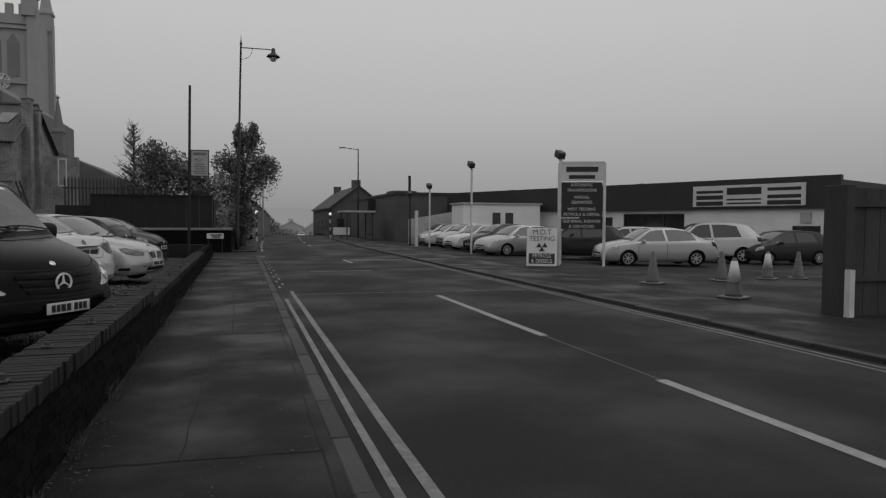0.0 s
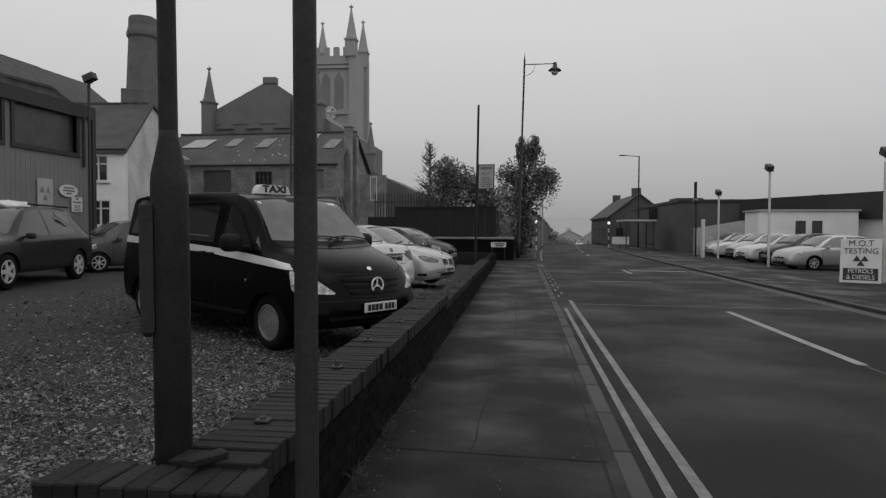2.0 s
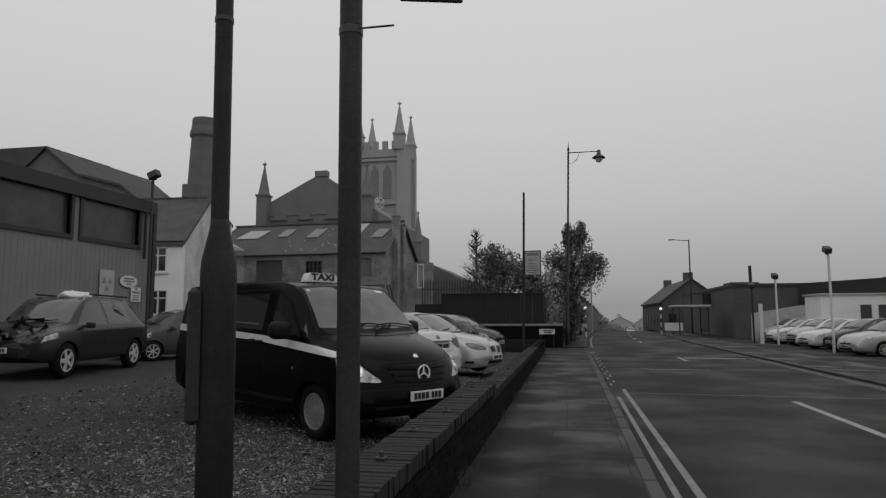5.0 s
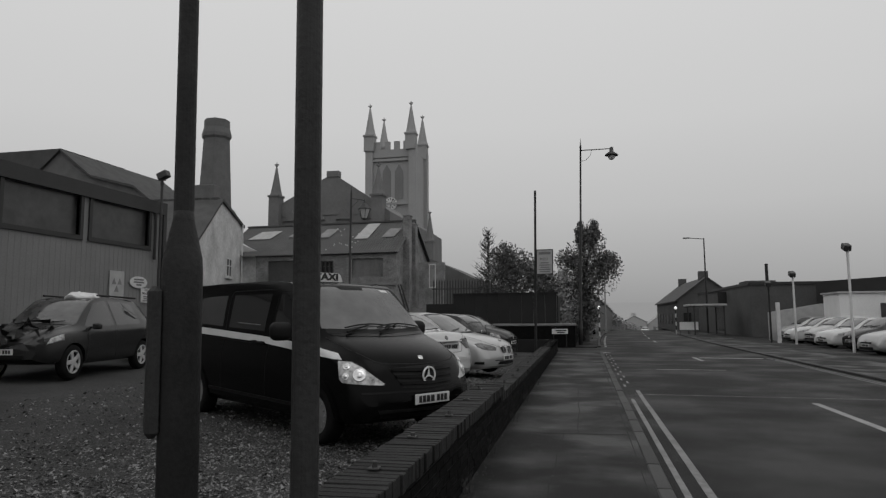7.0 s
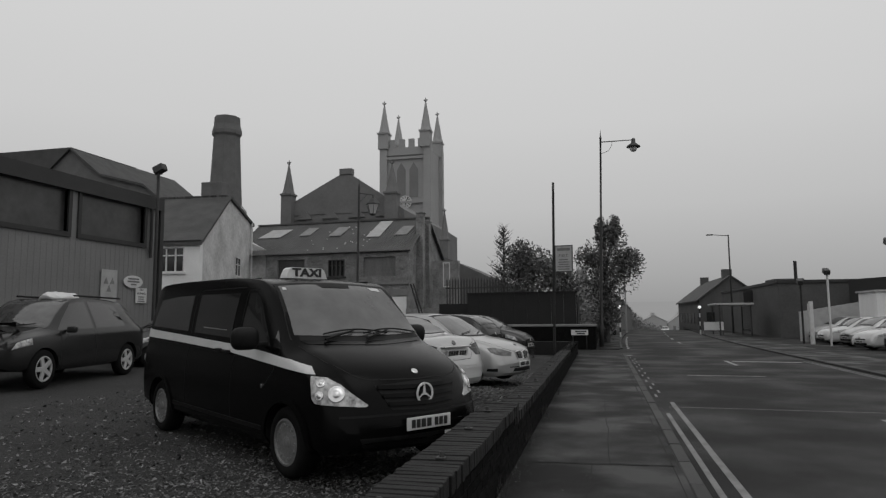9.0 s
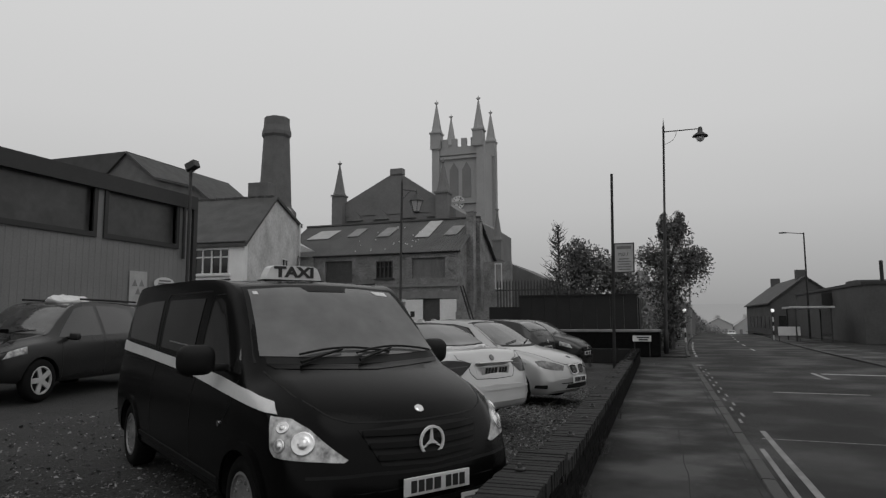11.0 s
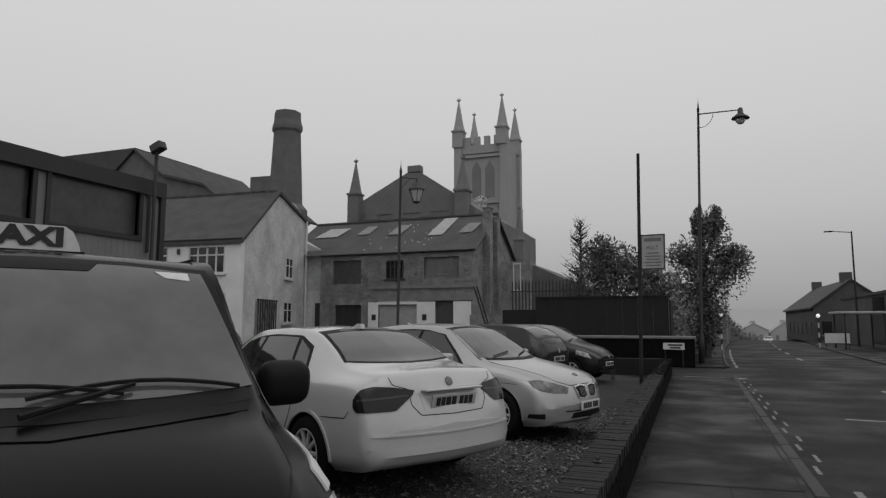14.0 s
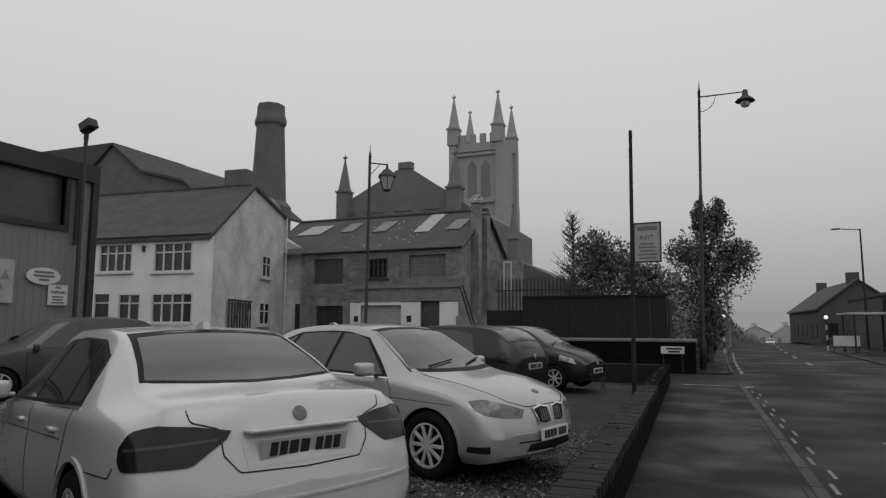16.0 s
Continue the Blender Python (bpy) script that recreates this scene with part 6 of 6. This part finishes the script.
part("top_rail", B(-5.8, 31.86, 2.56, -.56, 32.0, 2.62), hoard_m, ho)
part("back", B(-7.3, 32.2, 0, -5.8, 32.3, 2.1), hoard_m, ho)
rl = empty("palisade_fence", pose(0, 0, 0), "dark pointed palisade railings", "fence")
for k in range(22):
    x = -7.2 + .15 * k
    bm = B(x - .03, 33.5, .4, x + .03, 33.54, 3.3)
    lathe(bm, [(.04, 3.3), (.003, 3.45)], 4, Matrix.Translation((x, 33.52, 0)))
    part("pale", bm, black_metal, rl)
for z in (1.2, 2.9):
    part("rail", B(-7.3, 33.54, z, -3.9, 33.58, z + .06), black_metal, rl)


# ---- trees ----
def tree(name, x, y, h, blobs, n, leaf, label, trunk=.16, size=.11, mat=None, seed=1):
    rg = random.Random(seed)
    r = empty(name, pose(x, y, -drop(y)), label, "tree")
    bm_ = bmesh.new()
    tube(bm_, (0, 0, -.2), (.05, 0, h * .55), trunk, trunk * .55, 8)
    tube(bm_, (.05, 0, h * .53), (.0, .1, h * .93), trunk * .55, .02, 6)
    for cx, cy, cz, rx, rz in blobs:
        tube(bm_, (.03, 0, max(.5, cz * .6)), (cx, cy, cz), trunk * .35, .015, 5)
        for _ in range(5):
            a = Vector((cx, cy, cz))
            tube(bm_, a * .8 + Vector((0, 0, cz * .2)), a + Vector((rg.uniform(-rx, rx), rg.uniform(-rx, rx), rg.uniform(-rz, rz))), .015, .005, 4)
    part("trunk", bm_, bark if mat is None else mat, r)
    vs_, fs_ = [], []
    for k in range(n):
        cx, cy, cz, rx, rz = blobs[rg.randrange(len(blobs))]
        d = Vector((rg.gauss(0, 1), rg.gauss(0, 1), rg.gauss(0, 1)))
        q = .70
        if d.length > 2.0:
            d *= 2.0 / d.length * rg.random() ** .3
        if noise.noise(Vector((cx + d.x * rx, cy + d.y * rx, cz + d.z * rz)) * 2.2) < -.1:
            continue
        c = Vector((cx + d.x * rx * q, cy + d.y * rx * q, cz + d.z * rz * q))
        u = Vector((rg.gauss(0, 1), rg.gauss(0, 1), rg.gauss(0, 1)))
        u.normalize()
        w = u.cross(d)
        if w.length < .05:
            continue
        w.normalize()
        s = size * rg.uniform(.5, 1.3)
        b_ = len(vs_)
        vs_ += [c - u * s, c + w * s * .5, c + u * s, c - w * s * .5]
        fs_.append((b_, b_ + 1, b_ + 2, b_ + 3))
    o = raw("crown", vs_, fs_, leaf, r)
    o["kind"] = "stuff"
    return r


tree("evergreen_tree", .75, 38.2, 6.9, [(.1, 0, 2.1, .7, 1.0), (-.3, .1, 3.2, 1.0, 1.0), (.5, 0, 3.6, 1.1, .9), (.0, 0, 4.6, 1.2, 1.0), (.9, .2, 4.2, 1.0, .7), (-.75, .2, 4.7, .75, .6), (.35, 0, 5.7, .7, .8), (.55, 0, 6.3, .35, .6), (-.1, 0, 6.2, .3, .6), (1.3, 0, 4.6, .6, .5), (0, 0, 1.3, .6, .9)],
     23000, leaf_m, "tall leafy evergreen tree beside the footway", .2, .078)
tree("broadleaf_bush", -3.1, 36, 5.4, [(-.7, 0, 3.9, .8, .9), (-.5, 0, 4.8, .6, .7), (.2, 0, 4.2, .8, .8), (1.0, 0, 3.8, .8, .7), (.7, 0, 3.0, 1.3, .9), (-.8, 0, 2.8, 1.2, 1.1), (1.7, 0, 3.2, .6, .7)],
     19000, leaf_m, "dense dark evergreen bush above the hoarding", .14, .078, seed=2)
tree("conifer_tree", -.9, 44, 3.6, [(0, 0, 1.5, 1.1, 1.2), (0, 0, 2.6, .7, .9), (.1, 0, 3.3, .3, .6), (1.4, 0, 1.6, .9, 1.1)], 5000, far_leaf, "small fogged conifer in the churchyard", .1, .12, seed=3)


def bare_tree(x, y, h, spread, n, label, mat, seed):
    rg = random.Random(seed)
    r = empty("bare_tree", pose(x, y, 0), label, "tree")
    part("trunk", T((0, 0, 0), (.05, 0, h), .10, .012, 8), mat, r)
    bm_ = bmesh.new()
    for k in range(n):
        z = h * (.3 + .68 * k / n)
        a = rg.uniform(0, 6.28)
        l_ = spread * (1 - k / n * .85) * rg.uniform(.6, 1.1)
        p = Vector((math.cos(a) * l_, math.sin(a) * l_, z + l_ * .55))
        b_ = Vector((0, 0, z))
        tube(bm_, b_, p, .03, .010, 4)
        for j in range(5):
            q = b_.lerp(p, rg.uniform(.3, 1))
            tube(bm_, q, q + Vector((rg.uniform(-.3, .3), rg.uniform(-.3, .3), rg.uniform(.05, .4))), .012, .006, 3)
    o = part("branchwork", bm_, mat, r)
    return r


bare_tree(-4.75, 37, 6.5, 1.5, 95, "slender bare winter tree with fine twigs", bark, 5)
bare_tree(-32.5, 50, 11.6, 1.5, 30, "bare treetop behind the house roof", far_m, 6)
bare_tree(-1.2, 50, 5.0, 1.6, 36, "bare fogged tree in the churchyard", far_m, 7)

for k, (tx, ty, th) in enumerate(((3.0, 118, 4.0), (6.0, 150, 4.5), (12.5, 195, 5), (22.5, 160, 5), (-3.0, 96, 5.0), (26, 180, 5))):
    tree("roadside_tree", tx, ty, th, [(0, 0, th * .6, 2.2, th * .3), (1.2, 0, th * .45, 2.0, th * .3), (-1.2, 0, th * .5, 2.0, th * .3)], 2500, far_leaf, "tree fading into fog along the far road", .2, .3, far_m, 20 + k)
# ---- far street ----
def terrace(name, x0, x1, y0, y1, h, ridge, z, wall_m, roof_m, label, wins_=(2, 3), chim=True):
    r = empty(name, pose((x0 + x1) / 2, y0, z - drop(y0 + 5) if y0 > 70 else z), label, "house")
    w2 = (x1 - x0) / 2
    d_ = y1 - y0
    part("wall", prism(bmesh.new(), [(-w2, -.5), (w2, -.5), (w2, h), (0, ridge - .1), (-w2, h)], d_, Matrix()), wall_m, r)
    for s in (1, -1):
        part("roof", prism(bmesh.new(), [(0, ridge), (s * (w2 + .25), h - .15), (s * (w2 + .25), h - .3), (0, ridge - .15)], d_ + .4, Matrix.Translation((0, -.2, 0))), roof_m, r)
    if chim:
        for k in (0.1, .9):
            part("chimney", B(-.5, d_ * k - .3, ridge - .5, .5, d_ * k + .3, ridge + .7), wall_m, r)
    for a in range(wins_[0]):
        for b in range(wins_[1]):
            x = -w2 + (b + .5) * 2 * w2 / wins_[1]
            zz = .9 + a * 2.5
            if zz + 1.3 < h + .5:
                wdw = part("window", B(x - .4, -.06, zz, x + .4, -.01, zz + 1.25), win_dark if wall_m is terrace_m else far_d, r)
                part("sill", B(x - .5, -.12, zz - .1, x + .5, -.01, zz), stone_band, wdw)
    for b in range(int(d_ / 3)):
        for a in range(wins_[0]):
            zz = .9 + a * 2.3
            if zz + 1.2 < h:
                part("window", B(-w2 - .05, 1 + 3 * b, zz, -w2 - .01, 2.1 + 3 * b, zz + 1.2), win_dark if wall_m is terrace_m else far_d, r)
    return r


terrace("terraced_house", 10.6, 17.0, 75, 95, 3.6, 6.1, -.2, terrace_m, slate, "dark brick end-terrace building with slate roof")
for k in range(6):
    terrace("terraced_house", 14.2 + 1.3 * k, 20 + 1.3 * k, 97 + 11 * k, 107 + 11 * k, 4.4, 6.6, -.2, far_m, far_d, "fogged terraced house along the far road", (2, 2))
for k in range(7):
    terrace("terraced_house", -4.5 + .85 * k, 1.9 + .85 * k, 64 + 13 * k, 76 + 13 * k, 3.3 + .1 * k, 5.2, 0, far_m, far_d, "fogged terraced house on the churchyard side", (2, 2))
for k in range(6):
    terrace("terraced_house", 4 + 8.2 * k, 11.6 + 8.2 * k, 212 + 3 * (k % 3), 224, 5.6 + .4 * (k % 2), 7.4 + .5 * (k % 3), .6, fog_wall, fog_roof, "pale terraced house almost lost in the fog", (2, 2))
fl = empty("flat_roofed_building", pose(0, 0, -.2), "dark flat-roofed brick building", "building")
part("wall", B(12.4, 50, -.5, 17.5, 72, 3.8), terrace_m, fl)
part("roof", B(12.3, 49.9, 3.8, 17.6, 72, 4.0), clad_trim, fl)
part("sign", B(11.7, 58, 2.6, 12.4, 58.1, 3.6), ink, fl)
part("roof_box", B(14.5, 60, 4.0, 16.8, 63, 4.6), terrace_m, fl)
part("chimney_pipe", T((14.6, 54, 4.0), (14.6, 54, 5.6), .12, None, 8), grey_pole, fl)
bs = empty("bus_shelter", pose(9.7, 52, -.05), "small bus shelter with pale flat roof", "bus shelter")
part("roof", B(-1.2, -.6, 2.2, 1.4, 3, 2.35, .02), sign_grey, bs)
for x, y in ((-.9, -.4), (1.2, -.4), (1.2, 2.8), (-.9, 2.8)):
    part("post", T((x, y, 0), (x, y, 2.2), .05, None, 8), black_metal, bs)
part("back_panel", B(1.2, -.4, .3, 1.24, 2.8, 2.1), win_dark, bs)
bn = part("banner", B(7.75, 52, .35, 9.1, 52.03, .95), sign_white)
tagged(bn, "white printed banner tied to low railings", "banner")
for x in (7.8, 9.05):
    part("post", T((x, 52.05, -.05), (x, 52.05, 1.05), .03, None, 6), black_metal, bn)
for x, y in ((1.72, 48), (6.9 + road_x(54), 54)):
    be = empty("crossing_beacon", pose(x, y, 0), "black and white banded crossing beacon with pale globe", "beacon", "crossing beacons")
    for k in range(6):
        part("band", T((0, 0, .32 * k), (0, 0, .32 * k + .318), .05, None, 8), ink if k % 2 else white_pole, be)
    bm = bmesh.new()
    bmesh.ops.create_uvsphere(bm, u_segments=12, v_segments=8, radius=.12, matrix=Matrix.Translation((0, 0, 2.05)))
    part("globe", bm, glow, be, "lit pale globe", True)
far_car = hatch("hatchback_car", heading(13.6, 150, -.05 - drop(150), -96), car_white, "small white car coming down the far road with lights on", n=30)
for s in (.55, -.55):
    part("headlamp_bulb", lathe(bmesh.new(), [(.07, 0), (.05, .03), (.003, .035)], 12, pose(1.93, s, .66, 0, 90, 0)), glow, far_car)
vn = empty("parked_van", pose(.6, 52.2, 0), "pale high-roofed van at the far kerb", "van")
part("body", B(-.95, 0, .35, .95, 4.6, 2.7, .12), far_m, vn)
part("windscreen", B(-.8, -.02, 1.4, .8, .0, 2.1), win_dark, vn)
for x in (-.8, .8):
    for y in (.8, 3.8):
        part("wheel", T((x - .1, y, .33), (x + .1, y, .33), .33, None, 16), rubber, vn)

# ---- garage forecourt over the road ----
ga = empty("garage_building", pose(27.3 - .381 * 28, 23.0 + .925 * 28, right_z(27), 0, 0, -67.6), "long flat garage with white walls and dark fascia", "building")
gh_ = [(26.2, -.1, 27.5, 1.75), (21.4, .3, 23.3, 1.8), (16.4, .6, 20.4, 2.4), (13.0, .6, 15.6, 2.2)]
part("fascia", B(0, -.28, 2.6, 28.4, -.0, 4.15), clad_trim, ga, "dark flat fascia")
wall_with(ga, "wall", 20.7, -.8, 28, 2.6, -.05, gh_[:2], render_w, .3)
wall_with(ga, "wall", 0, -.8, 20.7, 2.6, .02, gh_[2:], render_w, .3)
for h in gh_:
    window(ga, *h, .02, 3 if h[2] - h[0] > 2.5 else 2, 1, black_metal, False)
part("body", B(0, .45, -.8, 28, 12, 4.0), clad_trim, ga)
sgn = part("sign_board", B(21.1, -.34, 2.75, 26.9, -.29, 3.85), sign_white, ga, "white garage sign board with dark panels")
for x0, x1, z0, z1 in ((1.3, 2.9, 2.8, 3.02), (1.3, 2.9, 3.12, 3.3), (5.2, 6.7, 2.8, 3.02), (5.2, 6.7, 3.45, 3.6), (3.2, 5.0, 3.35, 3.72), (3.2, 5.0, 2.86, 2.94), (3.2, 5.0, 3.06, 3.14), (5.2, 6.7, 3.12, 3.34), (1.3, 2.9, 3.5, 3.66)):
    part("bar", B(28 - x1, -.352, z0, 28 - x0, -.342, z1), ink, sgn)
part("alarm_box", B(26.6, -.15, 1.9, 27.1, -.055, 2.4), sign_grey, ga)
for k in range(3):
    part("roof_vent", lathe(bmesh.new(), [(.5, 3.9), (.5, 4.2), (.2, 4.45), (.01, 4.5)], 12, Matrix.Translation((3 + 6 * k, 4, 0))), stone_band, ga)
cab = empty("portable_cabin", pose(14.4, 39.0, right_z(14), 0, 0, -1), "white portable office cabin", "cabin")
part("body", B(0, 0, .15, 5.4, 2.6, 2.75, .03), render_w, cab)
for x in (2.0, 2.9):
    part("window", B(x, -.03, 1.2, x + .55, .0, 2.2), win_dark, cab)
part("roof", B(-.1, -.1, 2.75, 5.5, 2.7, 2.85), sign_grey, cab)
gw = empty("rendered_wall", pose(0, 0, -.15), "pale rendered boundary wall", "wall")
part("panel", prism(bmesh.new(), [(0, 0), (4.2, 0), (4.2, 2.3), (3, 2.25), (0, 1.75)], .25, Matrix.Translation((11.7, 42.6, 0))), sign_grey, gw)

# tall garage sign on two posts
tb = empty("garage_sign", pose(12.05, 19.4, right_z(12.4), 0, 0, -22), "tall white garage sign on two posts with dark service panels", "sign")
for x in (-.78, .78):
    part("post", B(x - .045, -.05, 0, x + .045, .05, 3.62, .008), white_pole, tb)
part("head", B(-.735, -.04, 2.98, .735, .02, 3.6), sign_white, tb)
part("bar", B(-.55, -.052, 3.30, .55, -.042, 3.48), ink, tb)
part("bar", B(-.45, -.052, 3.06, .45, -.042, 3.19), ink, tb)
part("frame", B(-.78, -.05, 3.6, .78, .05, 3.66), white_pole, tb)
for z, (l1, l2) in ((2.56, ("AUTOMATIC", "TRANSMISSIONS")), (2.14, ("MANUAL", "GEARBOXES")), (1.72, ("MOT TESTING", "PETROLS & DIESEL")), (1.30, ("GENERAL REPAIRS", "& SERVICING"))):
    p = part("panel", B(-.70, -.03, z, .70, .01, z + .38), ink, tb, "dark panel with white lettering")
    words(l1, .15, upright(0, -.034, z + .28), plate_w, p, .085 * len(l1))
    words(l2, .15, upright(0, -.034, z + .10), plate_w, p, .078 * len(l2))
mo = empty("a_board", pose(10.65, 19.6, right_z(10.6), 0, 0, -28), "leaning white A-board advertising vehicle testing", "sign")
for s in (1, -1):
    b_ = part("board", box(bmesh.new(), -.52, -.02, 0, .52, .02, 1.32, pose(0, -.32 * s, 0, -13 * s, 0, 0), .01), sign_white if s > 0 else ink, mo)
fr = new("face")
fr.parent = mo
fr.matrix_local = pose(0, -.32, 0, -13, 0, 0)
words("M.O.T", .26, upright(0, -.028, 1.18), ink, fr, .62)
words("TESTING", .24, upright(0, -.028, .95), ink, fr, .86)
p = part("panel", B(-.44, -.03, .08, .44, -.024, .44), ink, fr)
words("PETROLS", .18, upright(0, -.034, .35), plate_w, fr, .62)
words("& DIESELS", .18, upright(0, -.034, .17), plate_w, fr, .70)
for x, z in ((-.1, .72), (.1, .72), (0, .58)):
    part("triangle", prism(bmesh.new(), [(x - .1, z - .07), (x + .1, z - .07), (x, z + .1)], .004, Matrix.Translation((0, -.03, 0))), ink, fr)

for x, y, pale in ((10.3, 12.7, 0), (10.0, 9.6, 1), (13.0, 13.5, 0), (15.0, 14.0, 1), (16.3, 14.2, 0)):
    co = empty("traffic_cone", pose(x, y, right_z(x), 0, 0, 20 * x), "faded traffic cone with pale sleeve" if pale else "faded dark traffic cone", "traffic cone", "cones on the forecourt")
    part("base", box(bmesh.new(), -.24, -.24, 0, .24, .24, .05, None, .02), cone_d, co)
    part("cone", lathe(bmesh.new(), [(.17, .05), (.15, .10), (.045, .78), (.03, .80)], 18), cone_d, co, "", True)
    if pale:
        part("sleeve", lathe(bmesh.new(), [(.135, .32), (.06, .74)], 18, Matrix()), plate_w, co, "white reflective sleeve", True)

gp_ = empty("gate_pier", pose(9.85, 7.0, right_z(9.8), 0, 0, -3), "dark boarded gateway pier and fence", "fence")
part("pier", B(0, 0, -.2, .18, .45, 2.1, .01), wood_dark, gp_)
for k in range(14):
    part("board", B(.18 + .3 * k, .1, -.2, .47 + .3 * k, .14, 2.05), wood_dark, gp_)
part("top_rail", B(.18, .05, 1.75, 4.4, .1, 1.87), wood_dark, gp_)
part("top_rail", B(.18, .05, .55, 4.4, .1, .67), wood_dark, gp_)
part("marker_post", B(-.02, -.12, 0, .08, -.02, .75), white_pole, gp_)

JET = [(a * .97, b, c * .98, d * .97, e * 1.0, f * .97) for a, b, c, d, e, f in SALOON]
hatch("saloon_car", heading(15.7, 20.4, right_z(15.7), 168), car_silver, "silver saloon car on the garage forecourt", "cars on the forecourt", JET, .30, 40, 1.3, -1.3, .75)
hatch("estate_car", heading(20.2, 23.2, right_z(20), 155), car_white, "white high-built car on the garage forecourt", "cars on the forecourt", SUV, .34, 36, 1.42, -1.42, .83)
hatch("estate_car", heading(23.2, 21.9, right_z(23), 175), car_grey, "grey estate car beside the garage wall", "cars on the forecourt", [(a * 1.05, b, c, d * .98, e, f) for a, b, c, d, e, f in HATCH], .30, 36)
hatch("hatchback_car", heading(14.6, 24.2, right_z(14), 150), car_grey, "grey hatchback behind the garage sign", "cars on the forecourt", n=30)
for k in range(6):
    m_ = heading(13.4 + .12 * k, 27.6 + 2.9 * k, right_z(13.5), 188 + 4 * math.sin(k))
    hatch("hatchback_car", m_, (car_silver, car_grey, car_white, car_silver, car_white, car_silver)[k], ("pale", "grey", "white", "silver", "white", "pale silver")[k] + " car parked in the forecourt row", "cars on the forecourt", JET if k % 2 == 0 else None, .30, 30, 1.25, -1.25, .75)
hatch("saloon_car", heading(17.5, 25.2, right_z(17), 160), car_white, "white car behind the silver saloon", "cars on the forecourt", n=30)

# distance: a glowing grey cylinder stands in for the pale fog closing the view
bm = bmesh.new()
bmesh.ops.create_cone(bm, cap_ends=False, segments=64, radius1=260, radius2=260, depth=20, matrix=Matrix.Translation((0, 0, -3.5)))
fog = bpy.data.materials.new("fog_glow")
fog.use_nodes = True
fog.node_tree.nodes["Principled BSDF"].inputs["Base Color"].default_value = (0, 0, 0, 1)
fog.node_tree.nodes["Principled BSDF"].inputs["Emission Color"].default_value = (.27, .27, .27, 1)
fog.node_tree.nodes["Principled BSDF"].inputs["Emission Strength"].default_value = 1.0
tagged(part("backdrop", bm, fog), "plain glowing grey backdrop standing in for far fog", "backdrop", kind="structure")

# ---- bricks of the boundary wall, one by one ----
rest_v, rest_f = [], []


def lay(kinds, name, m, as_part):
    me = kinds[random.randrange(len(kinds))]
    if as_part:
        o = new(name, me)
        o.parent = wall
        o.matrix_local = m
    else:
        b_ = len(rest_v)
        rest_v.extend(tuple(m @ v.co) for v in me.vertices)
        rest_f.extend(tuple(b_ + i for i in p.vertices) for p in me.polygons)


tall_kinds = [brick_mesh("coping_brick", W + .075, .069, .105, .0045, cope_m) for _ in range(5)]
pier_kinds = [brick_mesh("coping_brick", .22, .078, .10, .006, cope_m) for _ in range(4)]
y = 1.09
while y < 26.85:
    h = .56 if y < 7.25 else .435
    tall = y < 7.25
    lay(tall_kinds if tall else cope_kinds, "coping_brick", pose(wall_x(y) - W / 2 + (.015 if tall else 0) + random.uniform(-.008, .008), y, h + random.uniform(-.003, .004), random.uniform(-1, 1), random.uniform(-.7, .7), random.uniform(-1.3, 1.3)), y < 20)
    y += .076
for k in range(9):
    lay(pier_kinds, "coping_brick", pose(-.89 + .082 * k, .962 + random.uniform(-.006, .006), .548 + random.uniform(-.003, .005), random.uniform(-1.5, 1.5), random.uniform(-1.5, 1.5), 90 + random.uniform(-2, 2)), True)
for r in range(7):
    y = .96 + (.11 if r % 2 else 0)
    while y < 26.8:
        z = .035 + .074 * r
        if y < 7.2 or z < .36:
            lay(face_kinds, "brick", pose(wall_x(y) - .05 + random.uniform(-.003, .003), y, z, 0, 0, 0), y < 9.5)
        y += .224
for r in range(7):
    for k in range(3):
        lay(face_kinds, "brick", pose(-.83 + .218 * k + (.04 if r % 2 else 0), .905, .035 + .074 * r, 0, 0, 90), True)
raw("brick_rest", rest_v, rest_f, brick_dark, wall)["kind"] = "stuff"
